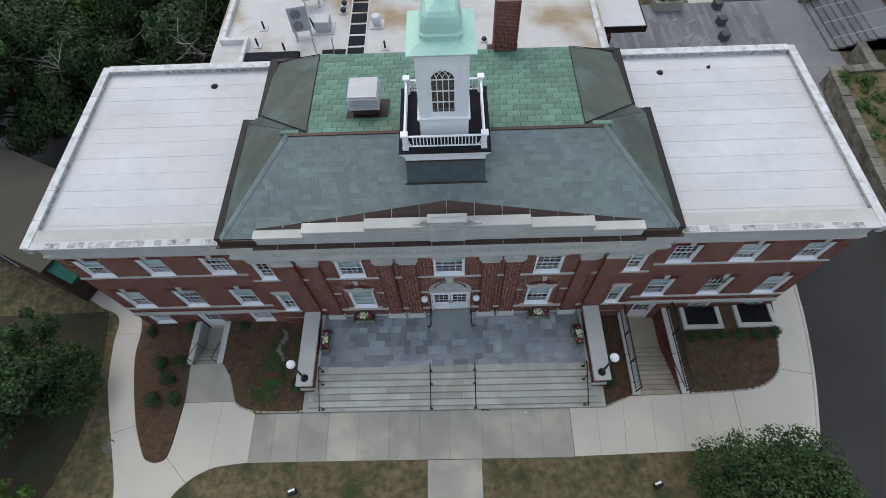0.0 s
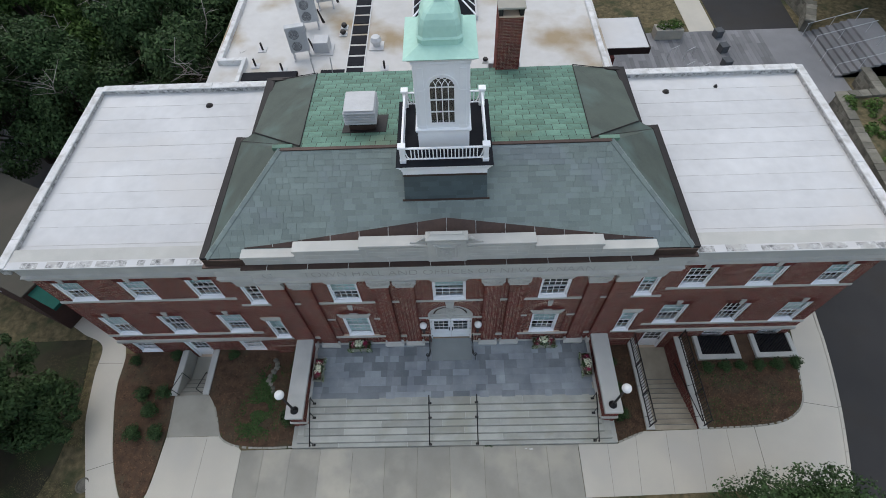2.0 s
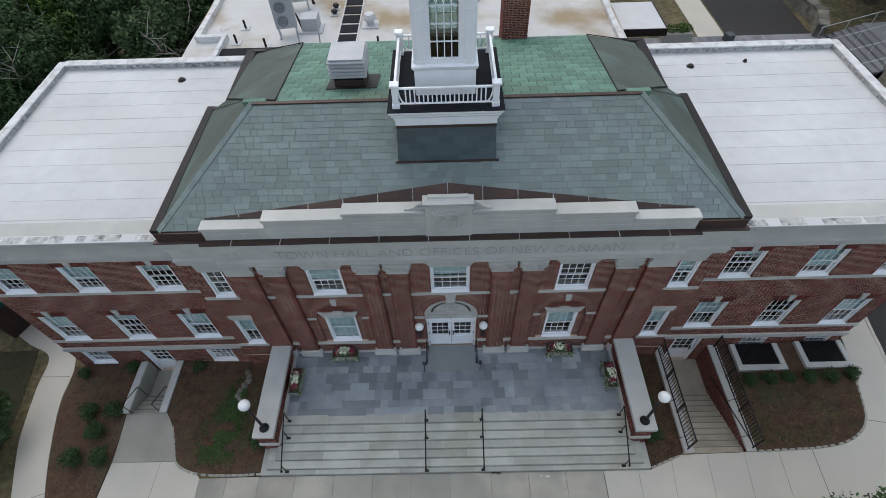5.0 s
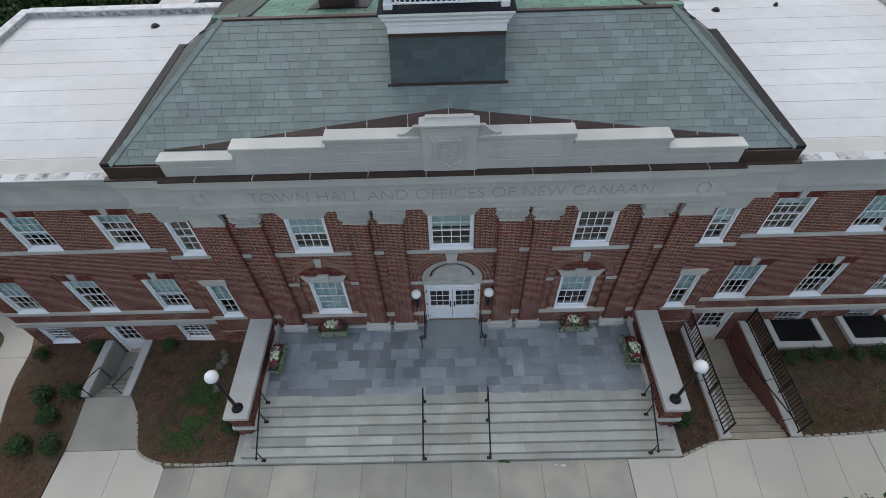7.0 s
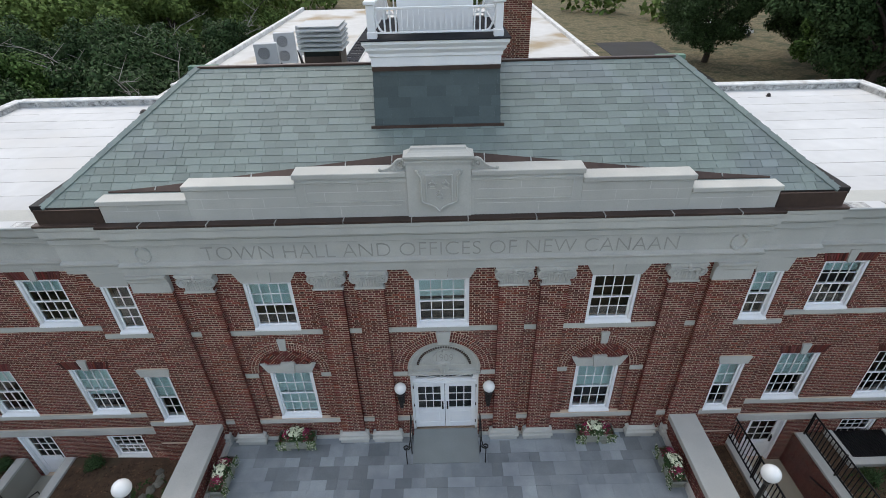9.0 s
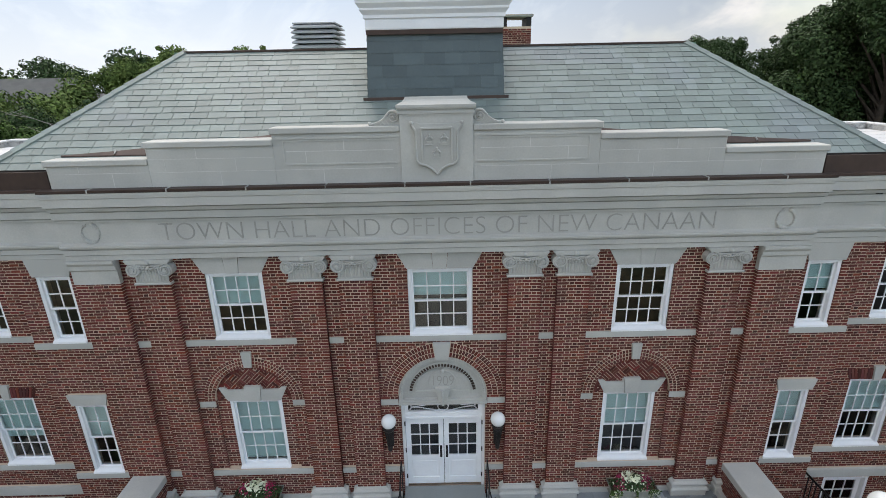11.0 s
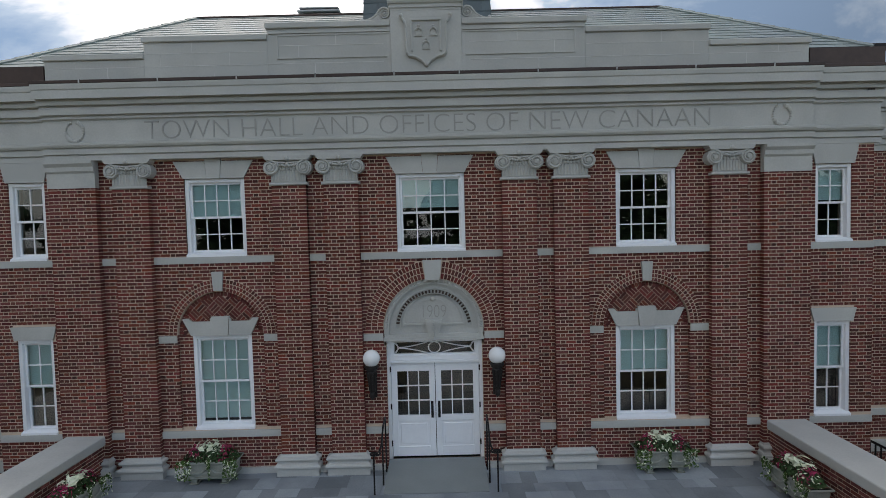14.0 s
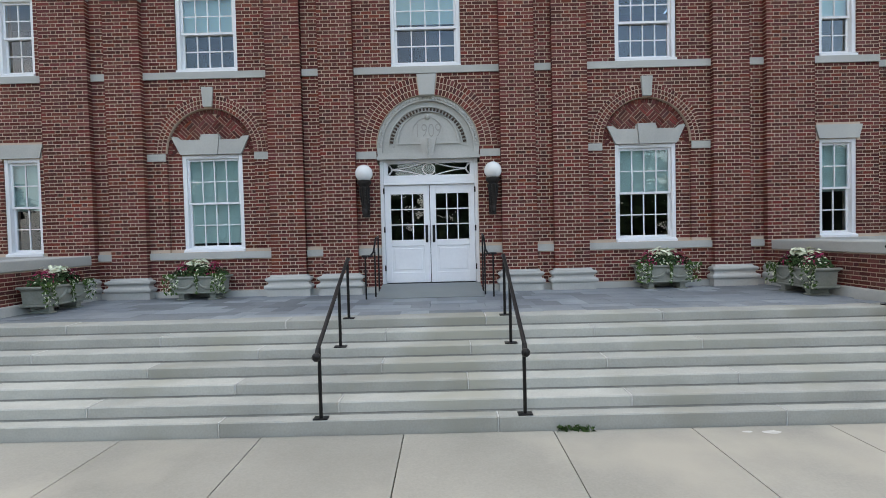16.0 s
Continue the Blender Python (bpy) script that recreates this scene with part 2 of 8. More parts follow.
M_MAGENTA = material("magenta_petal", (0.32, 0.02, 0.085), (0.22, 0.015, 0.05), 0.6, bump=0.0, piece=0.3)
M_PETAL = material("cream_petal", (0.75, 0.75, 0.60), (0.60, 0.66, 0.45), 0.6, bump=0.0, piece=0.15)
M_DECK = material("grey_deck_boards", (0.205, 0.208, 0.215), (0.15, 0.152, 0.158), 0.85, scale=0.5, fine=20, piece=0.22)
M_FIELDSTONE = material("fieldstone", (0.20, 0.188, 0.155), (0.11, 0.105, 0.085), 0.9, scale=2, fine=20, piece=0.3, bump=0.5)
M_TERRA = material("cast_stone_planter", (0.31, 0.315, 0.275), (0.20, 0.215, 0.18), 0.9, scale=3, fine=30)


def glass_material():
    m = bpy.data.materials.new("window_glass")
    m.use_nodes = True
    n, l = m.node_tree.nodes, m.node_tree.links
    n.clear()
    out, mixs = n.new("ShaderNodeOutputMaterial"), n.new("ShaderNodeMixShader")
    tr, gl, fr = n.new("ShaderNodeBsdfTransparent"), n.new("ShaderNodeBsdfGlossy"), n.new("ShaderNodeFresnel")
    tr.inputs["Color"].default_value = (0.86, 0.965, 0.97, 1)
    gl.inputs["Roughness"].default_value = 0.01
    fr.inputs["IOR"].default_value = 2.1
    l.new(fr.outputs[0], mixs.inputs[0])
    l.new(tr.outputs[0], mixs.inputs[1])
    l.new(gl.outputs[0], mixs.inputs[2])
    l.new(mixs.outputs[0], out.inputs["Surface"])
    return m


M_GLASS = glass_material()


# ---- building helpers ----
def part(name, bm, mat, parent=None, label="", smooth=False):
    me = bpy.data.meshes.new(name)
    bm.to_mesh(me)
    bm.free()
    for mm in (mat if isinstance(mat, (list, tuple)) else [mat]):
        me.materials.append(mm)
    if smooth:
        me.polygons.foreach_set("use_smooth", [True] * len(me.polygons))
    ob = new(name, me)
    if parent is not None:
        ob.parent = parent
    if label:
        ob["label"] = label
    return ob


def thing(name, label, category, at=(0, 0, 0), rz=0.0, group="", kind=""):
    ob = new(name)
    ob.empty_display_size = 0.2
    ob.matrix_basis = pose(*at, 0, 0, rz)
    return tagged(ob, label, category, group, kind)


def quick(name, verts, faces, mat, parent=None, label="", slots=None):
    """A mesh straight from numbers worked out in a loop."""
    me = bpy.data.meshes.new(name)
    me.from_pydata(verts, [], faces)
    for mm in (mat if isinstance(mat, (list, tuple)) else [mat]):
        me.materials.append(mm)
    if slots is not None:
        me.polygons.foreach_set("material_index", slots)
    ob = new(name, me)
    if parent is not None:
        ob.parent = parent
    if label:
        ob["label"] = label
    return ob


def box(bm, x0, x1, y0, y1, z0, z1, bevel=0.0):
    m = Matrix.LocRotScale(((x0 + x1) / 2, (y0 + y1) / 2, (z0 + z1) / 2), None, (abs(x1 - x0), abs(y1 - y0), abs(z1 - z0)))
    r = bmesh.ops.create_cube(bm, size=1.0, matrix=m)
    if bevel:
        es = list({e for v in r["verts"] for e in v.link_edges})
        bmesh.ops.bevel(bm, geom=es, offset=bevel, segments=1, affect="EDGES")
    return bm


def boxes(*rows, bevel=0.0):
    bm = bmesh.new()
    for r in rows:
        box(bm, *r, bevel=bevel)
    return bm


def prism(bm, pts, axis, a, b):
    """Extrude a closed outline of 2D points along axis ('x', 'y' or 'z') from a to b."""
    def put(p, t):
        return {"x": (t, p[0], p[1]), "y": (p[0], t, p[1]), "z": (p[0], p[1], t)}[axis]
    v0 = [bm.verts.new(put(p, a)) for p in pts]
    v1 = [bm.verts.new(put(p, b)) for p in pts]
    n = len(pts)
    bm.faces.new(v0)
    bm.faces.new(v1[::-1])
    for i in range(n):
        bm.faces.new((v0[i], v0[(i + 1) % n], v1[(i + 1) % n], v1[i]))
    bmesh.ops.recalc_face_normals(bm, faces=bm.faces[:])
    return bm


def rod(bm, p, q, r, r2=None, seg=8):
    p, q = Vector(p), Vector(q)
    d = q - p
    m = Matrix.Translation((p + q) / 2) @ d.to_track_quat("Z", "Y").to_matrix().to_4x4()
    bmesh.ops.create_cone(bm, cap_ends=True, segments=seg, radius1=r, radius2=r if r2 is None else r2, depth=d.length, matrix=m)
    return bm


def lathe(bm, profile, at=(0, 0, 0), seg=20):
    """Turn (radius, height) pairs about the vertical through at."""
    rings = []
    for r, z in profile:
        rings.append([bm.verts.new((at[0] + r * math.cos(2 * math.pi * i / seg), at[1] + r * math.sin(2 * math.pi * i / seg), at[2] + z)) for i in range(seg)])
    for a, b in zip(rings, rings[1:]):
        for i in range(seg):
            bm.faces.new((a[i], a[(i + 1) % seg], b[(i + 1) % seg], b[i]))
    bm.faces.new(rings[0][::-1])
    bm.faces.new(rings[-1])
    return bm


def globe(bm, at, r, seg=20):
    bmesh.ops.create_uvsphere(bm, u_segments=seg, v_segments=12, radius=r, matrix=Matrix.Translation(at))
    return bm


def cells(u0, u1, v0, v1, holes, cuts_u=(), cuts_v=()):
    """The rectangles left of a large one when the holes (u0, u1, v0, v1) are taken out."""
    us = sorted({u0, u1, *[min(max(h[i], u0), u1) for h in holes for i in (0, 1)], *cuts_u})
    vs = sorted({v0, v1, *[min(max(h[i], v0), v1) for h in holes for i in (2, 3)], *cuts_v})
    out = []
    for a, b in zip(us, us[1:]):
        run = None
        for c, d in zip(vs, vs[1:]):
            mu, mv = (a + b) / 2, (c + d) / 2
            if any(h[0] < mu < h[1] and h[2] < mv < h[3] for h in holes):
                if run:
                    out.append(run)
                run = None
            elif run and d not in cuts_v and c not in cuts_v:
                run = (a, b, run[2], d)
            else:
                if run:
                    out.append(run)
                run = (a, b, c, d)
        if run:
            out.append(run)
    return out


def lie(x, y=0.0):
    """Height of the sloping ground: it falls to one side of the stairs and climbs to the other."""
    x = min(max(x, -24.0), 19.0)
    return 0.05 * (x - 7.5) if x > 7.5 else 0.055 * (x + 7.5) if x < -7.5 else 0.0


BREAKS = (-24.0, -7.5, 7.5, 19.0)


def slab(bm, outline, top, thick):
    """A slab with the given plan that follows the ground, its top that far above it."""
    b2 = bmesh.new()
    b2.faces.new([b2.verts.new((x, y, 0)) for x, y in outline])
    for c in BREAKS:
        bmesh.ops.bisect_plane(b2, geom=b2.verts[:] + b2.edges[:] + b2.faces[:], plane_co=(c, 0, 0), plane_no=(1, 0, 0))
    bmesh.ops.recalc_face_normals(b2, faces=b2.faces[:])
    for f in b2.faces:
        if f.normal.z < 0:
            f.normal_flip()
    r = bmesh.ops.extrude_face_region(b2, geom=b2.faces[:])
    low = [f for f in b2.faces if f not in r["geom"]]
    up = {v for v in r["geom"] if isinstance(v, bmesh.types.BMVert)}
    for v in b2.verts:
        v.co.z = lie(v.co.x, v.co.y) + (top if v in up else top - thick)
    bmesh.ops.recalc_face_normals(b2, faces=b2.faces[:])
    me = bpy.data.meshes.new("tmp")
    b2.to_mesh(me)
    b2.free()
    bm.from_mesh(me)
    bpy.data.meshes.remove(me)
    return bm


def smooth_line(pts, n=6):
    """A rounder outline through the points (Catmull-Rom, open)."""
    out = []
    P = [pts[0], *pts, pts[-1]]
    for i in range(1, len(P) - 2):
        p0, p1, p2, p3 = (np.array(P[i + k], float) for k in (-1, 0, 1, 2))
        for k in range(n):
            t = k / n
            out.append(tuple(0.5 * (2 * p1 + (p2 - p0) * t + (2 * p0 - 5 * p1 + 4 * p2 - p3) * t * t + (3 * p1 - p0 - 3 * p2 + p3) * t ** 3)))
    out.append(tuple(pts[-1]))
    return out


# ---- levels and plan ----
LAND, DOORZ = 0.94, 1.10
CELLAR = -1.15
W1A, W1B = 1.81, 3.69          # ground floor windows
W2A, W2B = 5.25, 6.76          # upper windows
ARCH0, ARCH1, FRZ1, CORN1 = 7.14, 7.46, 7.92, 8.52
WALL_Y, PIL_Y, WING_Y = 0.0, -0.12, 0.33
MID_X, WING_X, BACK_Y = 8.6, 16.35, 10.1
COURSE = 0.0665
WING_W = (9.9, 12.6, 15.25)

# ---- ground ----
ground_holes = [(-16.3, 16.3, 0.0, BACK_Y), (8.62, 11.2, -4.08, 0.6), (-13.6, -11.8, -2.0, 0.6), (11.75, 13.75, -0.95, 0.6), (14.4, 16.35, -0.95, 0.6), (-7.3, 7.3, -4.4, 0.3)]
bm = bmesh.new()
xs_cut = (-400, -120, -60, *BREAKS, 40, 60, 120, 400)
for a, b, c, d in cells(-400, 400, -300, 500, ground_holes, xs_cut, (-60, -20, 30, 60, 120)):
    bm.faces.new([bm.verts.new((x, y, lie(x))) for x, y in ((a, c), (b, c), (b, d), (a, d))])
tagged(part("ground", bm, M_GRASS), "patchy half-dry lawn on gently sloping ground", "lawn", kind="structure")


OUTLINES = {}


def paving(name, outline, mat, label, top=0.03, thick=0.14, cat="pavement"):
    OUTLINES[name] = outline
    bm = bmesh.new()
    slab(bm, outline, top, thick)
    return tagged(part(name, bm, mat), label, cat, kind="structure")


# grey middle walk in front of the stairs, cut in slabs
grey = thing("pavement_grey", "older grey concrete walk in front of the broad stairs", "pavement", kind="structure")
gx = [-9.6, -8.55, -7.3, -5.95, -4.5, -3.05, -1.62, -0.18, 1.33, 2.72, 4.1, 5.5]
for a, b in zip(gx, gx[1:]):
    bm = bmesh.new()
    slab(bm, [(a + 0.005, -6.78), (b - 0.005, -6.78), (b - 0.005, -4.62), (a + 0.005, -4.62)], 0.03, 0.14)
    part("slab", bm, M_CONC2, grey)
bm = bmesh.new()
for i in range(6):
    slab(bm, [(-1.22, -8.80 - 2.0 * i), (1.24, -8.80 - 2.0 * i), (1.24, -6.81 - 2.0 * i), (-1.22, -6.81 - 2.0 * i)], 0.025, 0.14)
tagged(part("garden_path", bm, M_CONC2), "straight grey concrete path across the lawn", "path", kind="structure")
# pale new walk on the falling side, round the bed
pale = thing("pavement_pale", "new pale concrete walk that curves round the beds", "pavement", kind="structure")
out_edge = smooth_line([(-9.61, -6.77), (-10.5, -6.85), (-11.4, -7.02), (-12.35, -7.55), (-13.1, -8.5), (-13.5, -10.6)])
far_edge = smooth_line([(-15.3, -10.6), (-15.73, -7.93), (-16.55, -5.78), (-17.51, -3.43), (-17.78, -2.5), (-18.1, -0.73), (-18.29, 0.8), (-19.54, 1.5), (-20.38, 2.0)])
in_edge = smooth_line([(-19.9, 3.0), (-17.8, 2.0), (-16.83, 0.3), (-16.7, -1.25), (-16.37, -2.64), (-15.62, -4.81), (-14.83, -6.3), (-14.45, -6.6), (-14.04, -6.69), (-13.58, -6.46), (-13.43, -5.6), (-13.37, -4.6), (-13.33, -3.94)])
bm = bmesh.new()
slab(bm, [*out_edge, *far_edge, *in_edge, (-10.82, -3.96), (-10.5, -4.2), (-9.9, -4.38), (-9.61, -4.62)], 0.032, 0.14)
part("walk_slab", bm, M_CONC, pale)
bm = bmesh.new()
slab(bm, [(-13.33, -3.925), (-13.4, -3.0), (-13.5, -2.0), (-11.75, -2.0), (-11.35, -2.6), (-11.05, -3.3), (-10.84, -3.94)], 0.028, 0.14)
part("older_slab", bm, M_CONC2, pale, "older grey concrete slab before the cellar steps")
for (ax, ay), (bx, by) in (((-18.15, -0.15), (-16.82, -0.2)), ((-16.7, -5.3), (-15.5, -4.95)), ((-13.58, -6.47), (-12.4, -7.56)), ((13.27, -4.06), (13.12, -6.7)), ((15.74, -3.07), (17.1, -3.35)), ((10.8, -4.16), (10.5, -6.7)), ((9.45, -4.16), (9.2, -6.72)), ((8.1, -4.3), (7.85, -6.72)), ((12.05, -4.14), (11.85, -6.7)), ((6.8, -4.64), (6.7, -6.74)), ((-11.35, -4.0), (-11.42, -7.0))):
    d = Vector((by - ay, ax - bx)).normalized() * (0.011 if abs(bx - ax) > 0.5 or ax > 13 else 0.005)
    bm = bmesh.new()
    slab(bm, [(ax - d.x, ay - d.y), (bx - d.x, by - d.y), (bx + d.x, by + d.y), (ax + d.x, ay + d.y)], 0.037, 0.02)
    part("joint", bm, M_JOINT, pale)
# pale walk on the climbing side
bm = bmesh.new()
r_in = smooth_line([(11.24, -4.1), (13.42, -4.06), (14.57, -3.9), (15.3, -3.55), (15.72, -3.1), (15.92, -2.6), (16.22, -1.3), (16.5, 0.35)])
r_out = smooth_line([(18.05, 2.6), (17.8, 0.8), (17.72, -0.1), (17.46, -1.7), (17.12, -3.3), (16.75, -4.7), (16.32, -6.15), (15.8, -8.0), (15.2, -10.5)])
slab(bm, [(5.52, -6.75), (5.52, -4.62), (7.25, -4.62), (8.5, -4.12), *r_in, (16.6, 2.6), *r_out, (13.8, -10.5), (13.6, -8.6), (13.0, -7.2), (12.0, -6.6)], 0.034, 0.14)
part("walk_slab", bm, M_CONC, pale)
kerb = thing("kerb", "pale concrete kerb between the walk and the drive", "kerb", kind="structure")
for (ax, ay), (bx, by) in zip(r_out[::4], r_out[4::4]):
    d = Vector((by - ay, ax - bx)).normalized() * -0.14
    e = Vector((bx - ax, by - ay)).normalized() * 0.006
    bm = bmesh.new()
    slab(bm, [(ax + e.x + d.x * 0.1, ay + e.y), (bx - e.x + d.x * 0.1, by - e.y), (bx - e.x + d.x, by - e.y + d.y), (ax + e.x + d.x, ay + e.y + d.y)], 0.045, 0.16)
    part("kerb_stone", bm, M_CONC, kerb)
paving("road", [(17.58, -1.7), (17.84, -0.1), (17.93, 0.8), (18.2, 2.6), (18.6, 5.0), (19.0, 10.3), (24.3, 10.3), (24.0, 8.0), (23.5, -30.0), (14.9, -30.0), (15.3, -10.5), (15.9, -8.0), (16.43, -6.15), (16.87, -4.7), (17.24, -3.3)], M_ASPHALT, "dark asphalt drive beside the building", 0.015, 0.1, "road")
M_LOT = material("worn_grey_asphalt", (0.17, 0.172, 0.175), (0.13, 0.132, 0.135), 0.9, scale=0.4, fine=40, third=(0.14, 0.135, 0.125), third_scale=0.3)
paving("side_street", [(-60, 8.0), (-34, 7.0), (-27, 9.0), (-23.5, 12.0), (-24.0, 18.0), (-60, 30.0)], M_LOT, "grey asphalt lot behind the trees", 0.015, 0.1, "road")
# mulch beds
paving("bed_1", [*smooth_line([(-16.75, 0.3), (-16.64, -1.25), (-16.32, -2.64), (-15.57, -4.81), (-14.8, -6.25), (-14.43, -6.54), (-14.04, -6.63), (-13.62, -6.4), (-13.48, -5.6), (-13.42, -4.6), (-13.4, -3.2), (-13.52, -2.0)]), (-13.56, -2.0), (-13.62, -1.9), (-13.62, 0.3)], M_MULCH, "brown mulch bed with small round shrubs", 0.05, 0.1, "flower bed")
paving("bed_2", [(-11.78, 0.3), (-11.78, -2.0), *smooth_line([(-11.3, -2.6), (-11.0, -3.3), (-10.76, -3.9), (-10.4, -4.18), (-9.7, -4.4), (-8.4, -4.48), (-7.0, -4.45)]), (-7.0, 0.0)], M_MULCH, "brown mulch bed beside the broad stairs", 0.05, 0.1, "flower bed")
paving("bed_3", [(7.0, 0.0), (7.0, -4.4), (7.3, -4.5), (8.5, -4.1), (8.63, -4.0), (8.63, 0.3)], M_MULCH, "narrow mulch bed beside the stair wall", 0.05, 0.1, "flower bed")
paving("bed_4", [(11.21, -4.05), *smooth_line([(13.42, -4.0), (14.52, -3.84), (15.25, -3.49), (15.66, -3.06), (15.86, -2.55), (16.2, -0.96)]), (14.4, -0.955), (14.4, 0.3), (13.75, 0.3), (13.75, -0.955), (11.75, -0.955), (11.75, 0.3), (11.21, 0.3)], M_MULCH, "brown mulch bed with a row of clipped shrubs", 0.05, 0.1, "flower bed")


paving("bed_5", smooth_line([(-30.0, 1.2), (-30.0, -9.5), (-20.5, -9.0), (-18.6, -6.2), (-18.3, -3.6), (-18.5, -1.2), (-19.0, 1.2)], 4), M_UNDER, "dark leaf mould under the trees by the brick house", 0.02, 0.1, "flower bed")


# ---- walls ----
def win_hole(c, w, z0, z1):
    return (c - w / 2, c + w / 2, z0, z1)


front_holes = [(-0.95, 0.95, DOORZ - 0.1, 3.5), win_hole(0, 1.33, W2A, W2B)]
for s in (-1, 1):
    front_holes += [win_hole(s * 4.18, 1.17, W1A, W1B), win_hole(s * 4.18, 1.17, W2A, W2B), win_hole(s * 7.83, 0.72, W1A, W1B), win_hole(s * 7.83, 0.72, W2A, W2B)]
wing_holes = {-1: [], 1: []}
for s in (-1, 1):
    for c in WING_W:
        wing_holes[s] += [win_hole(s * c, 1.12, W1A, W1B), win_hole(s * c, 1.12, W2A, W2B)]
wing_holes[-1] += [win_hole(-15.3, 1.1, -0.3, 0.78), win_hole(-12.7, 1.1, CELLAR, 0.85), win_hole(-9.95, 1.1, -0.3, 0.78)]
wing_holes[1] += [win_hole(9.95, 1.15, CELLAR, 0.85), win_hole(12.75, 1.1, -0.3, 0.78), win_hole(15.4, 1.1, -0.3, 0.78)]

front = thing("wall_front", "red brick front in Flemish bond with dark headers and pale mortar", "wall", kind="structure")
bm = bmesh.new()
core_holes = [*front_holes, (-0.989, 0.989, 3.4, 4.73)] + [(s * 4.18 - 0.85, s * 4.18 + 0.85, W1A, 4.58) for s in (-1, 1)]
for a, b, c, d in cells(-MID_X, MID_X, -1.4, 8.3, core_holes):
    box(bm, a, b, WALL_Y + 0.003, 0.36, c, d)


def spandrel(bm, c, zs, r, top, y0, y1):
    """Fills a square-headed hole down to a round arch."""
    for sgn in (-1, 1):
        pts = [(c, top), (c, zs + r)] + [(c + sgn * r * math.sin(k * math.pi / 24), zs + r * math.cos(k * math.pi / 24)) for k in range(1, 13)] + [(c + sgn * r, top)]
        prism(bm, pts, "y", y0, y1)


for c in (-4.18, 4.18):
    spandrel(bm, c, 3.715, 0.845, 4.58, WALL_Y + 0.003, 0.3)
    for a, b, e, d in cells(c - 0.86, c + 0.86, W1A, 4.57, [win_hole(c, 1.17, W1A, W1B)]):
        box(bm, a, b, 0.071, 0.3, e, d)
spandrel(bm, 0, 3.73, 0.985, 4.73, WALL_Y + 0.003, 0.3)
part("mortar_core", bm, M_MORTAR, front)
wings = {}
for s, nm in ((-1, "wall_wing_1"), (1, "wall_wing_2")):
    w = thing(nm, "red brick wing wall with dark headers and stone sill bands", "wall", kind="structure")
    wings[s] = w
    x0, x1 = (MID_X, WING_X) if s > 0 else (-WING_X, -MID_X)
    bm = bmesh.new()
    for a, b, c, d in cells(x0, x1, -1.4, 8.2, wing_holes[s]):
        box(bm, a, b, WING_Y + 0.003, WING_Y + 0.36, c, d)
    part("mortar_core", bm, M_MORTAR, w)
bm = boxes((-WING_X, -WING_X + 0.3, WING_Y + 0.37, BACK_Y, -1.4, 8.1), (WING_X - 0.3, WING_X, WING_Y + 0.37, BACK_Y, -1.4, 8.1), (-WING_X + 0.3, WING_X - 0.3, BACK_Y - 0.3, BACK_Y, -1.4, 8.1))
tagged(part("wall_back", bm, M_BRICK), "plain red brick side and rear walls", "wall", kind="structure")
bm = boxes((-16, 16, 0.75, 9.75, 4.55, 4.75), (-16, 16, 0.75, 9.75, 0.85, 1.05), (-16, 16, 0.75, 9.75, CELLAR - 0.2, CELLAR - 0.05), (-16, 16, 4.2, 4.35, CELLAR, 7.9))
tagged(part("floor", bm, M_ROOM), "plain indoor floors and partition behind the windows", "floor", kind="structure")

# ---- bricks ----
BR_S, BR_H, JOINT = 0.186, 0.086, 0.0150
NEAR_BRICKS = []


class Bricks:
    def __init__(self):
        self.v, self.f, self.s = [], [], []

    def add(self, x0, x1, z0, z1, y, deep, slot):
        k = len(self.v)
        self.v += [(x0, y, z0), (x1, y, z0), (x1, y, z1), (x0, y, z1), (x0, y + deep, z0), (x1, y + deep, z0), (x1, y + deep, z1), (x0, y + deep, z1)]
        self.f += [(k, k + 1, k + 2, k + 3), (k, k + 3, k + 7, k + 4), (k + 1, k + 5, k + 6, k + 2), (k + 3, k + 2, k + 6, k + 7), (k, k + 4, k + 5, k + 1)]
        self.s += [slot] * 5


rng = random.Random(7)


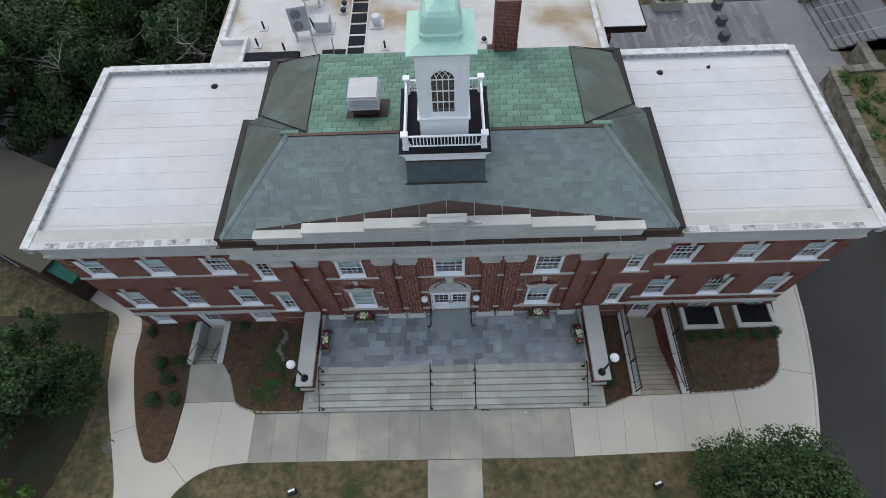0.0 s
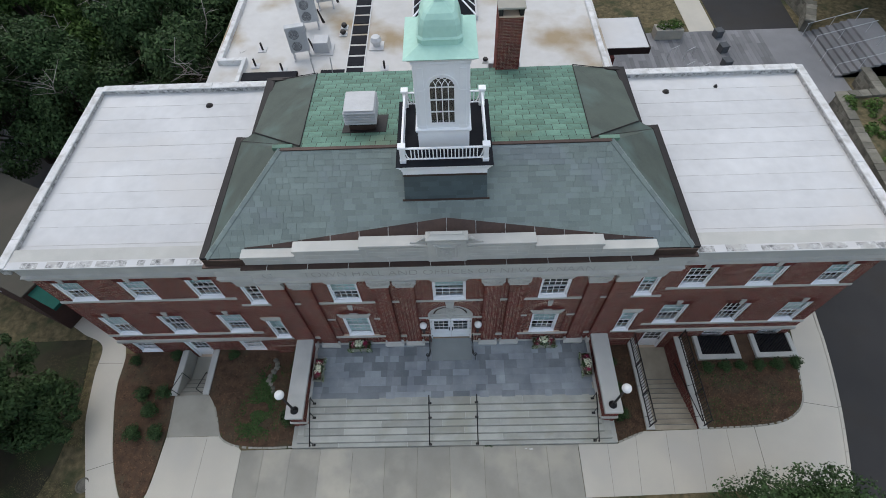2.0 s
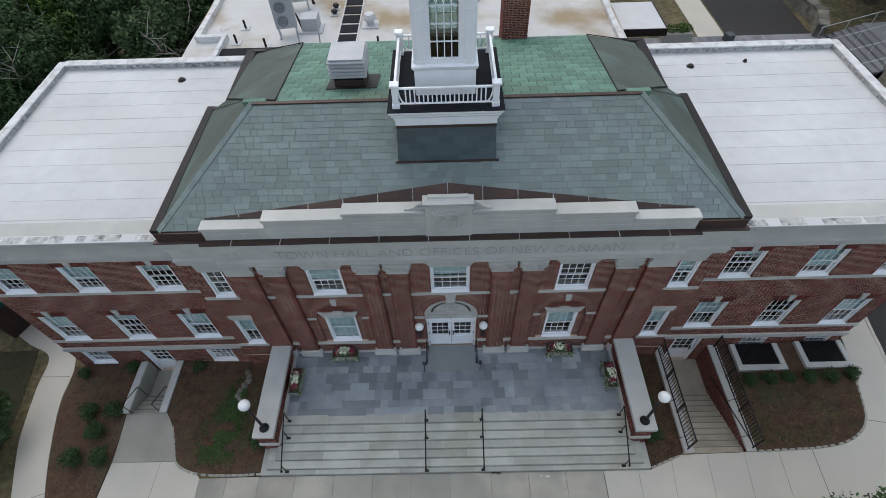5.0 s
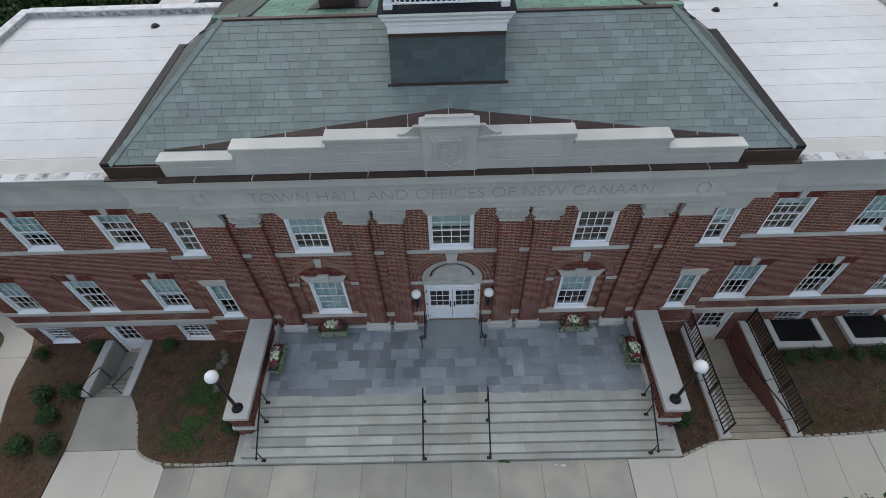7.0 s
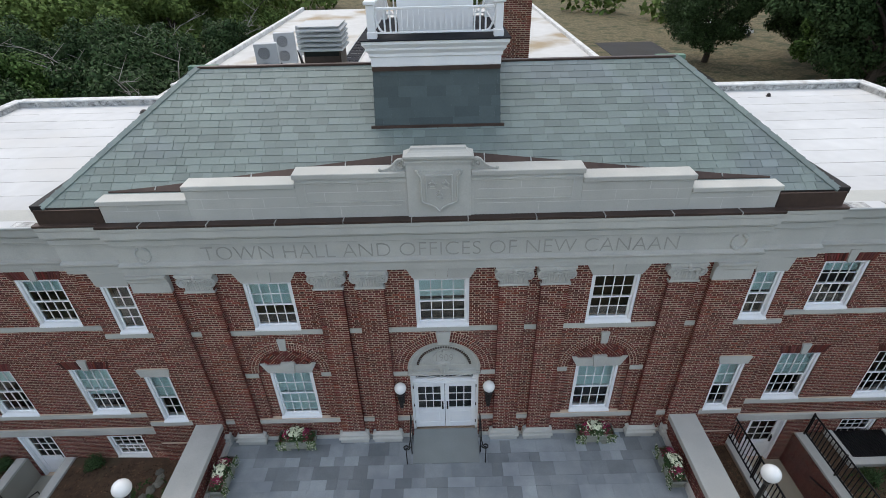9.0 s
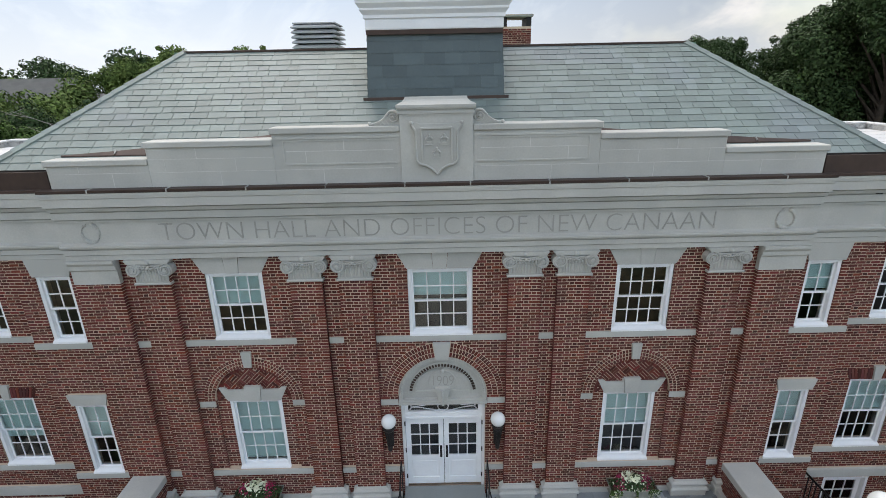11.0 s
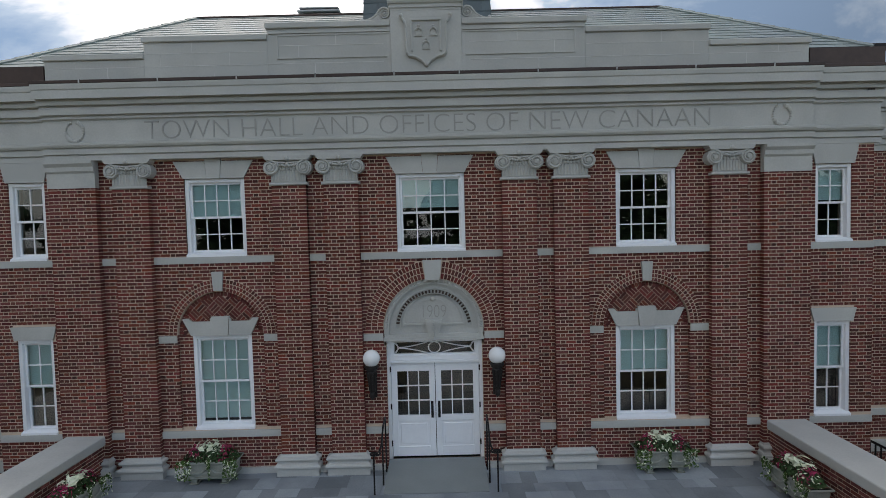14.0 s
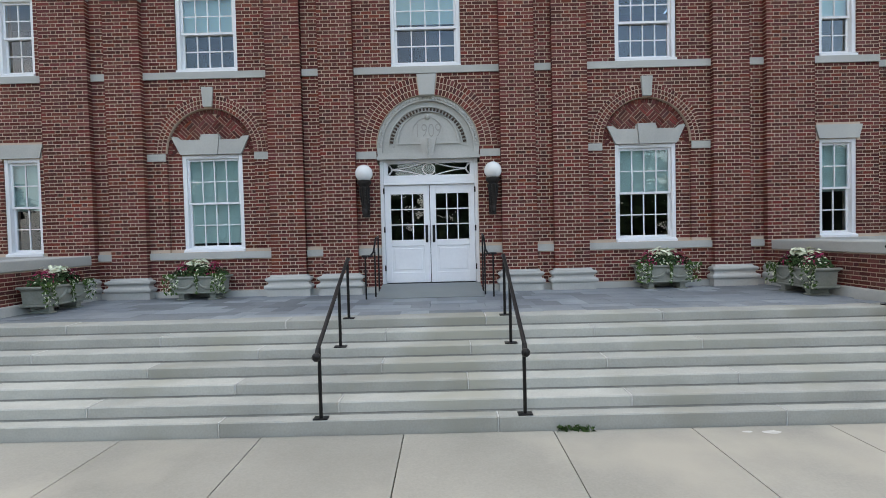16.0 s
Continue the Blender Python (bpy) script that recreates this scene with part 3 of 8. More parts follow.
def lay(store, u0, u1, z0, z1, y, holes=(), arches=(), deep=0.03, near=None, bag=None):
    """Flemish bond from u0 to u1 with openings and round arches (centre, spring, radius) left out."""
    bag = NEAR_BRICKS if bag is None else bag
    i0, i1 = int(math.ceil(z0 / COURSE - 1e-6)), int(math.floor(z1 / COURSE + 1e-6))
    unit = BR_S + BR_H + 2 * JOINT
    for i in range(i0, i1):
        a, b = i * COURSE + JOINT / 2, (i + 1) * COURSE - JOINT / 2
        zm = (a + b) / 2
        spans = [(u0, u1)]
        cut = [(h[0], h[1]) for h in holes if h[2] - 0.02 < zm < h[3] + 0.02]
        for c, zs, r in arches:
            if zs < zm < zs + r:
                k = math.sqrt(r * r - (zm - zs) ** 2)
                cut.append((c - k, c + k))
        for c0, c1 in cut:
            nxt = []
            for p, q in spans:
                if c1 <= p or c0 >= q:
                    nxt.append((p, q))
                else:
                    if c0 > p:
                        nxt.append((p, c0))
                    if c1 < q:
                        nxt.append((c1, q))
            spans = nxt
        off = (unit / 2 if i % 2 else 0.0)
        k = math.floor((u0 - off) / unit) - 1
        while True:
            s0 = off + k * unit
            if s0 > u1:
                break
            for p, q, slot in ((s0, s0 + BR_S, 0), (s0 + BR_S + JOINT, s0 + BR_S + JOINT + BR_H, 1)):
                for m0, m1 in spans:
                    l0, l1 = max(p, m0), min(q, m1)
                    l0, l1 = (m0 if l0 - m0 < 0.062 else l0), (m1 if m1 - l1 < 0.062 else l1)
                    if l1 - l0 > 0.045:
                        if deep > 0.1 and (l0 == m0 or l1 == m1):
                            slot = 0
                        yy = y - rng.uniform(0, 0.004)
                        if near and near(l0, l1, zm) and len(bag) < 300:
                            bag.append((l0, l1, a, b, yy, deep, slot))
                        else:
                            store.add(l0, l1, a, b, yy, deep, slot)
            k += 1


def by_door(a, b, z):
    return 0.9 < abs((a + b) / 2) < 2.1 and z < 3.4


fb = Bricks()
side_r, door_r = 1.085, 1.335
arches = [(-4.18, 3.715, side_r), (4.18, 3.715, side_r), (0, 3.73, door_r)]
bands = [(-8.7, 8.7, W1A - 0.14, W1A), (-8.7, 8.7, W2A - 0.14, W2A)]
lint = [(s * 7.83 - 0.42, s * 7.83 + 0.42, W1B, W1B + 0.25) for s in (-1, 1)]
PILS = [(1.38, 2.04), (2.37, 3.03), (5.40, 6.08), (6.40, 7.30)]
pil_holes = [(s * (a if s > 0 else b), s * (b if s > 0 else a), 0, 9) for s in (-1, 1) for a, b in PILS]
for c in (-4.18, 4.18):
    lay(fb, c - 0.84, c + 0.84, W1A, 4.0, 0.07, [win_hole(c, 1.17, W1A, W1B)], (), 0.03)
panel_holes = [(s * 4.18 - 0.845, s * 4.18 + 0.845, W1A, 3.715) for s in (-1, 1)] + [(-0.985, 0.985, 3.4, 3.73)]
lay(fb, -MID_X, MID_X, 0.85, ARCH0 + 0.02, WALL_Y, [*front_holes, *bands, *lint, *pil_holes, *panel_holes], arches, 0.075, by_door)
for s in (-1, 1):
    for a, b in PILS:
        u0, u1 = (a, b) if s > 0 else (-b, -a)
        lay(fb, u0, u1, 1.275, 6.90, PIL_Y, (), (), 0.13, by_door)
    lay(fb, *( (MID_X - 0.1, MID_X) if s > 0 else (-MID_X, -MID_X + 0.1)), -0.6, 0.85, WALL_Y, (), (), 0.36)
for s in (-1, 1):
    lay(fb, *((7.3, MID_X) if s > 0 else (-MID_X, -7.3)), -0.6, 0.85, WALL_Y, (), (), 0.03)
quick("brickwork", fb.v, fb.f, [M_BRICK, M_HEADER], front, "weathered red bricks with darker headers", fb.s)["kind"] = "stuff"
bm = bmesh.new()
for s in (-1, 1):
    for a, b in PILS:
        box(bm, s * a + s * 0.006, s * b - s * 0.006, PIL_Y + 0.003, WALL_Y + 0.006, 1.3, 7.1)
part("pilaster_core", bm, M_MORTAR, front)
WING_BRICKS = {-1: [], 1: []}


def by_middle(a, b, z):
    return abs(a + b) / 2 < 9.75 and 1.7 < z < 5.2


for s in (-1, 1):
    wb = Bricks()
    x0, x1 = (MID_X, WING_X) if s > 0 else (-WING_X, -MID_X)
    b2 = [(x0, x1, W1A - 0.14, W1A), (x0, x1, W2A - 0.14, W2A), (x0, x1, 0.92, 1.16)]
    lay(wb, x0, x1, -1.4, 7.3, WING_Y, [*wing_holes[s], *b2], (), 0.03, by_middle, WING_BRICKS[s])
    quick("brickwork", wb.v, wb.f, [M_BRICK, M_HEADER], wings[s], "weathered red bricks with darker headers", wb.s)["kind"] = "stuff"

# ---- stone bands, cornice ----
bays = [(-1.38, 1.38), (2.04, 2.37), (3.03, 5.40), (6.08, 6.40), (7.30, MID_X)]
bm = bmesh.new()
done = set()
for a, b in bays:
    for s in (-1, 1):
        u0, u1 = (a, b) if s > 0 else (-b, -a)
        if (u0, u1) in done:
            continue
        done.add((u0, u1))
        for z in (W1A, W2A):
            if z == W1A and u0 < 0 < u1:
                box(bm, u0, -0.95, -0.035, 0.1, z - 0.135, z - 0.005)
                box(bm, 0.95, u1, -0.035, 0.1, z - 0.135, z - 0.005)
            else:
                box(bm, u0 + 0.002, u1 - 0.002, -0.035, 0.1, z - 0.135, z - 0.005)
part("sill_band", bm, M_STONE, front, "pale limestone sill band")
for s in (-1, 1):
    x0, x1 = (MID_X, WING_X + 0.03) if s > 0 else (-WING_X - 0.03, -MID_X)
    part("sill_band", boxes(*[(x0, x1, WING_Y - 0.04, WING_Y + 0.1, z - 0.135, z - 0.005) for z in (W1A, W2A)]), M_STONE, wings[s], "pale limestone sill band")
    part("water_table", boxes((x0, x1, WING_Y - 0.07, WING_Y + 0.1, 0.93, 1.15)), M_STONE, wings[s], "pale limestone water table")


def entablature(x0, x1, y, name, ret=(False, False)):
    """Profile from architrave to cornice, extruded along x; y is the frieze plane."""
    prof = [(y + 0.5, ARCH0), (y - 0.02, ARCH0), (y - 0.02, ARCH0 + 0.095), (y - 0.006, ARCH0 + 0.10), (y - 0.006, ARCH0 + 0.112), (y - 0.05, ARCH0 + 0.117), (y - 0.05, ARCH0 + 0.215), (y - 0.035, ARCH0 + 0.22), (y - 0.035, ARCH0 + 0.232),
            (y - 0.08, ARCH0 + 0.238), (y - 0.11, ARCH1 - 0.04), (y - 0.11, ARCH1), (y, ARCH1 + 0.03), (y, FRZ1 - 0.015), (y - 0.05, FRZ1), (y - 0.05, FRZ1 + 0.035), (y - 0.028, FRZ1 + 0.04), (y - 0.028, FRZ1 + 0.062),
            (y - 0.10, FRZ1 + 0.07), (y - 0.10, FRZ1 + 0.20), (y - 0.07, FRZ1 + 0.205), (y - 0.07, FRZ1 + 0.235), (y - 0.15, FRZ1 + 0.24), (y - 0.17, FRZ1 + 0.30), (y - 0.15, FRZ1 + 0.31), (y - 0.15, FRZ1 + 0.345),
            (y - 0.23, FRZ1 + 0.35), (y - 0.23, FRZ1 + 0.335), (y - 0.245, FRZ1 + 0.335), (y - 0.245, FRZ1 + 0.49), (y - 0.262, FRZ1 + 0.505), (y - 0.272, CORN1 - 0.035), (y - 0.272, CORN1), (y + 0.5, CORN1 + 0.02)]
    bm = bmesh.new()
    prism(bm, prof, "x", x0, x1)
    return tagged(part(name, bm, M_STONE), "weathered limestone entablature with moulded cornice", "cornice", kind="structure")


entablature(-7.32, 7.32, -0.13, "cornice_centre")
entablature(-8.72, -7.32, -0.01, "cornice_mid_1")
entablature(7.32, 8.72, -0.01, "cornice_mid_2")
for s, nm in ((-1, "cornice_wing_1"), (1, "cornice_wing_2")):
    o = entablature(*((8.72, WING_X + 0.12) if s > 0 else (-WING_X - 0.12, -8.72)), WING_Y - 0.02, nm)
    o.location.z = -0.12

# ---- parapet ----
par = thing("parapet", "stepped limestone parapet with capped crest and carved shield", "parapet", kind="structure")
PAR_Y = -0.20
steps_x = [(0.665, 2.98, 9.60), (2.98, 5.30, 9.40), (5.30, 7.18, 9.10)]
for s in (-1, 1):
    for a, b, z in steps_x:
        u0, u1 = (a, b) if s > 0 else (-b, -a)
        part("block", boxes((u0, u1, PAR_Y, PAR_Y + 0.36, CORN1 + 0.02, z - 0.11), bevel=0.006), M_STONE, par)
        part("coping", boxes((u0 - (0.03 if s < 0 else 0), u1 + (0.03 if s > 0 else 0), PAR_Y - 0.04, PAR_Y + 0.40, z - 0.11, z), bevel=0.012), M_STONE, par, "sun-bleached limestone coping")
part("block", boxes((-0.66, 0.66, PAR_Y - 0.05, PAR_Y + 0.24, CORN1 + 0.02, 9.79), bevel=0.004), M_STONE, par)
part("block", boxes((-0.73, -0.66, PAR_Y - 0.01, PAR_Y + 0.24, CORN1 + 0.02, 9.49), (0.66, 0.73, PAR_Y - 0.01, PAR_Y + 0.24, CORN1 + 0.02, 9.49)), M_STONE, par)
# moulded cap: fillets and a hollow-sided hipped top
bm = bmesh.new()
rings = []
for o, z in ((0.0, 9.70), (0.0, 9.745), (0.018, 9.75), (0.018, 9.785), (0.005, 9.79), (0.005, 9.815), (0.03, 9.83), (0.045, 9.865), (0.045, 9.905), (0.0, 9.925), (-0.055, 9.955), (-0.095, 9.99), (-0.115, 10.035)):
    z += 0.05
    hx, y0, y1 = 0.665 + o, PAR_Y - 0.055 - o, PAR_Y + 0.245 + o * 0.6
    rings.append([bm.verts.new(p) for p in ((-hx, y0, z), (hx, y0, z), (hx, y1, z), (-hx, y1, z))])
for a, b in zip(rings, rings[1:]):
    for k in range(4):
        bm.faces.new((a[k], a[(k + 1) % 4], b[(k + 1) % 4], b[k]))
bm.faces.new(rings[-1])
bm.faces.new(rings[0][::-1])
part("crest_cap", bm, M_STONE, par, "moulded limestone cap with a hollow-sided top")

# ---- main roof ----
RIDGE_Y, RIDGE_Z, EAVE_Y, EAVE_Z, EAVE_X, RIDGE_X = 2.95, 11.05, -0.12, 8.92, 8.5, 5.78
roof = thing("roof", "hipped grey-green slate roof with a copper-clad rear slope", "roof", kind="structure")
bm = bmesh.new()
A, Bq = (-RIDGE_X, RIDGE_Y, RIDGE_Z), (RIDGE_X, RIDGE_Y, RIDGE_Z)
bm.faces.new([bm.verts.new(p) for p in ((-EAVE_X, EAVE_Y, EAVE_Z), (EAVE_X, EAVE_Y, EAVE_Z), Bq, A)])
part("front_slope", bm, M_SLATE, roof)
for s in (-1, 1):
    F, N1, N2, MM, AA = (s * EAVE_X, EAVE_Y, EAVE_Z), (s * EAVE_X, 5.65, EAVE_Z), (s * 7.75, 5.6, 9.42), (s * 5.08, 3.12, 11.0), (s * RIDGE_X, RIDGE_Y, RIDGE_Z)
    B4, G = (s * 7.75, 9.4, 9.0), (s * 5.65, 9.3, 9.40)
    bm = bmesh.new()
    vs = {k: bm.verts.new(k) for k in (F, N1, N2, MM, AA, B4, G)}
    for tri in ((F, N1, AA), (N1, MM, AA), (N1, N2, MM)):
        bm.faces.new([vs[k] for k in tri])
    bmesh.ops.recalc_face_normals(bm, faces=bm.faces[:])
    part("side_slope", bm, M_HIP, roof)
    bm = bmesh.new()
    vs = {k: bm.verts.new(k) for k in (N2, MM, B4, G)}
    bm.faces.new([vs[k] for k in (N2, B4, G, MM)])
    part("rear_side_slope", bm, M_HIP, roof)
    for p, q, r in ((N2, MM, 0.028), (MM, G, 0.018), (B4, G, 0.02), (N1, (s * 5.9, 3.3, 10.95), 0.012)):
        part("seam", rod(bmesh.new(), Vector(p) + Vector((0, 0, 0.035)), Vector(q) + Vector((0, 0, 0.035)), r, seg=6), M_GUTTER, roof, "dark metal roof seam")
bm = bmesh.new()
bm.faces.new([bm.verts.new(p) for p in ((-5.08, RIDGE_Y, RIDGE_Z), (5.08, RIDGE_Y, RIDGE_Z), (5.65, 9.3, 9.40), (-5.65, 9.3, 9.40))])
part("rear_slope", bm, M_GUTTER, roof, "dark underlay of the copper rear slope")
bm = boxes((-7.2, 7.2, PAR_Y + 0.36, PAR_Y + 0.42, 8.4, 8.95), (-8.5, -7.2, -0.14, -0.08, 8.45, 8.93), (7.2, 8.5, -0.14, -0.08, 8.45, 8.93), (-8.52, -8.4, -0.1, 5.7, 8.0, 8.95), (8.4, 8.52, -0.1, 5.7, 8.0, 8.95), (-7.85, -7.7, 5.6, 9.4, 8.0, 9.05), (7.7, 7.85, 5.6, 9.4, 8.0, 9.05), (-8.5, -7.7, 5.6, 5.72, 8, 8.97), (7.7, 8.5, 5.6, 5.72, 8, 8.97), (-7.8, 7.8, 9.3, 9.5, 8.0, 9.12))
part("fascia", bm, M_DARKMETAL, roof, "dark metal eaves and gutters")
for s in (-1, 1):
    part("gutter", boxes((s * 8.44, s * 8.70, -0.14, 5.86, 8.84, 8.985), bevel=0.01), M_GUTTER, roof, "dark metal gutter")
    part("gutter", boxes((s * 7.66, s * 8.04, 5.87, 9.5, 8.95, 9.10), bevel=0.01), M_GUTTER, roof, "broad brown metal gutter")
    part("gutter", boxes((s * 7.70, s * 8.46, 5.62, 5.82, 8.9, 9.0), bevel=0.01), M_DARKMETAL, roof, "dark metal gutter")

# ---- wing roofs ----
for s, nm in ((-1, "wing_roof_1"), (1, "wing_roof_2")):
    w = thing(nm, "flat white membrane roof with lapped seams and a low parapet", "flat roof", kind="structure")
    x0, x1 = (8.0, 16.2) if s > 0 else (-16.2, -8.0)
    yy, k = 0.25, 0
    part("deck_slab", boxes((x0, x1, 0.25, 9.95, 7.9, 8.19)), M_MEMBRANE, w)
    while yy < 9.9:
        part("strip", boxes((x0, x1, yy, min(yy + 0.86, 9.95), 8.18, 8.22 + 0.003 * (k % 2)), bevel=0.004), M_MEMBRANE, w)
        if 0.5 < yy < 9.5:
            # lap seam, dirty in stretches
            u = x0 + rng.uniform(0.1, 0.5)
            while u < x1 - 0.3:
                v = min(u + rng.uniform(0.6, 2.6), x1 - 0.1)
                part("lap_seam", boxes((u, v, yy - 0.012, yy + rng.uniform(0.004, 0.014), 8.21, 8.2265)), M_SEAM, w)
                u = v + rng.uniform(0.05, 0.7)
        yy += 0.864
        k += 1
    e0, e1 = (WING_X - 0.20, WING_X + 0.16) if s > 0 else (-WING_X - 0.16, -WING_X + 0.20)
    y = -0.02
    while y < BACK_Y - 0.1:
        ln = min(rng.uniform(1.1, 1.5), BACK_Y - y)
        part("coping", boxes((e0, e1, y + 0.004, y + ln - 0.004, 8.40, 8.46), bevel=0.014), M_COPING, w)
        y += ln
    part("upstand", boxes((e0 + 0.04, e1 - 0.04, 0.0, BACK_Y, 8.0, 8.40)), M_FLASH, w)
    x = x0
    while x < x1 - 0.05:
        ln = min(rng.uniform(1.0, 1.6), x1 - x)
        part("coping", boxes((x + 0.004, x + ln - 0.004, BACK_Y - 0.35, BACK_Y + 0.05, 8.42, 8.48), bevel=0.014), M_COPING, w)
        x += ln
    part("upstand", boxes((x0, x1, BACK_Y - 0.31, BACK_Y, 8.0, 8.42)), M_FLASH, w)
    part("front_edge", boxes((x0 + (0.55 if s > 0 else 0), x1 - (0 if s > 0 else 0.55), -0.06, 0.27, 8.385, 8.425), bevel=0.01), M_MEMBRANE, w)
    x = x0 + 0.6
    while x < x1 - 0.4:
        ln = rng.uniform(0.25, 0.9)
        part("edge_patch", boxes((x, min(x + ln, x1), -0.05 + rng.uniform(0, 0.05), 0.2 + rng.uniform(0, 0.06), 8.42, 8.429)), M_FLASH, w)
        x += ln + rng.uniform(0.0, 0.5)
    bm = bmesh.new()
    prism(bm, [(0.26, 8.1), (0.26, 8.41), (0.62, 8.228), (0.62, 8.1)], "x", x0, x1)
    part("front_slope", bm, M_MEMBRANE, w)

# ---- rear annexe ----
rear = thing("rear_annexe", "lower rear annexe with a stained white flat roof", "building", kind="structure")
part("walls", boxes((-11.4, 7.9, 10.12, 36, -1, 8.0)), M_BRICK, rear)
part("flat_roof", boxes((-11.5, 8.0, 10.1, 36, 8.0, 8.22)), M_OLDROOF, rear)

# ---- broad stairs and terrace ----
stairs = thing("broad_stairs", "broad seven-step stairs of grey granite blocks", "stairs", kind="structure")
# nosing and top of each step, from the walk up; the first is a low, narrow one
STEP_Y = [-4.60, -4.42, -4.135, -3.85, -3.567, -3.284, -3.0]
STEP_Z = [0.18, 0.307, 0.434, 0.56, 0.687, 0.813, LAND]
# one grey for dirt and painted shade along the riser feet
M_GRIME_SHADE = material("grey_grime_and_shade", (0.19, 0.185, 0.165), (0.27, 0.265, 0.24), 0.95, scale=3, fine=25)
M_PALEJOINT = material("pale_joint_mortar", (0.60, 0.59, 0.56), (0.45, 0.44, 0.41), 0.9, scale=5, fine=30)
for i in range(7):
    y0, foot = STEP_Y[i], STEP_Z[i - 1] if i else 0.0
    back = STEP_Y[i + 1] if i < 6 else -2.71
    half = (7.25, 7.02, 6.72)[i] if i < 3 else 6.6
    n = 5
    off = rng.uniform(-0.5, 0.5)
    edges = [-half] + sorted(-half + (k + 0.5 + 0.25 * (-1) ** i) * 2 * half / n + rng.uniform(-0.2, 0.2) for k in range(n - 1)) + [half]
    for a, b in zip(edges, edges[1:]):
        part("step_block", boxes((a + 0.0025, b - 0.0025, y0, back + 0.06, foot - 0.05, STEP_Z[i]), bevel=0.012), M_STEP, stairs)
    # dirt at the foot of each riser, with the step's shade painted in
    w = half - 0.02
    part("grime_line", boxes((-w, w, y0 - 0.022, y0 - 0.001, foot, foot + 0.004), (-w, w, y0 - 0.0025, y0 - 0.001, foot + 0.004, foot + 0.016)), M_GRIME_SHADE, stairs)
    for x in edges[1:-1]:
        part("mortar_joint", boxes((x - 0.006, x + 0.006, y0 - 0.0015, back + 0.0, foot, STEP_Z[i] + 0.001)), M_PALEJOINT, stairs)
# the lowest blocks run back to the stair walls
for i, half in enumerate((7.25, 7.02, 6.72)):
    for sx in (-1, 1):
        part("step_block", boxes((sx * 6.3, sx * (half - 0.002), STEP_Y[i] + 0.2, -3.62, -0.2, STEP_Z[i] - 0.002), bevel=0.01), M_STEP, stairs)
terr = thing("terrace", "terrace of mottled bluestone slabs", "terrace", kind="structure")
part("bed", boxes((-6.6, 6.6, -2.71, 0.1, -0.2, LAND - 0.03)), M_CONC2, terr)
yy = -2.71
while yy < -0.02:
    d = 0.30 if int(yy * 37) % 3 else 0.42
    d = min(d, 0.0 - yy)
    x = -6.42
    while x < 6.42:
        w = rng.choice((0.3, 0.4, 0.45, 0.6, 0.75))
        w = min(w, 6.42 - x)
        if w > 0.1:
            part("slab", boxes((x + 0.0015, x + w - 0.0015, yy + 0.0015, yy + d - 0.0015, LAND - 0.04, LAND + rng.uniform(-0.002, 0.002))), M_PAVER, terr)
        x += w
    yy += d
bm = bmesh.new()
prism(bm, [(-0.95, LAND), (-0.95, LAND + 0.012), (0.1, DOORZ), (0.1, LAND)], "x", -0.95, 0.95)
M_RAMP = material("smooth_slate_grey_slab", (0.235, 0.255, 0.25), (0.19, 0.205, 0.205), 0.65, scale=1.0, fine=40)
tagged(part("ramp_slab", bm, M_RAMP), "smooth grey ramp slab before the front door", "ramp", kind="structure")
for s, nm in ((-1, "cheek_wall_1"), (1, "cheek_wall_2")):
    w = thing(nm, "brick stair wall with a broad limestone coping", "wall", kind="structure")
    a, b = (6.51, 7.19) if s > 0 else (-7.19, -6.51)
    part("core", boxes((a + 0.003, b - 0.003, -3.657, 0.0, -0.3, 1.61)), M_MORTAR, w)
    part("coping", boxes((s * 6.47, s * 7.24, -3.75, 0.0, 1.61, 1.79), bevel=0.015), M_STONE, w)
    part("stone_band", boxes((s * 6.49, s * 7.24, -3.72, 0.0, 0.76, 0.935), bevel=0.012), M_STONE, w, "limestone band round the stair wall")


# ---- arches of brick and stone over the ground floor ----
def ring_bricks(store, c, zs, r0, r1, rows, y, a0=0.0, a1=math.pi, deep=0.05):
    """Rows of bricks set radially round an arch."""
    t = (r1 - r0) / rows
    for k in range(rows):
        ri, ro = r0 + k * t + 0.007, r0 + (k + 1) * t - 0.007
        n = max(3, round((a1 - a0) * (ri + ro) / 2 / 0.069))
        for j in range(n):
            p, q = a0 + (a1 - a0) * (j + 0.11) / n, a0 + (a1 - a0) * (j + 0.89) / n
            b = len(store.v)
            ring = [(ri, p), (ro, p), (ro, q), (ri, q)]
            yy = y - rng.uniform(0, 0.004)
            store.v += [(c + r * math.cos(a), yy, zs + r * math.sin(a)) for r, a in ring] + [(c + r * math.cos(a), yy + deep, zs + r * math.sin(a)) for r, a in ring]
            store.f += [(b, b + 3, b + 2, b + 1), (b, b + 1, b + 5, b + 4), (b + 1, b + 2, b + 6, b + 5), (b + 2, b + 3, b + 7, b + 6), (b + 3, b, b + 4, b + 7)]
            store.s += [1 if rng.random() < 0.3 else 0] * 5


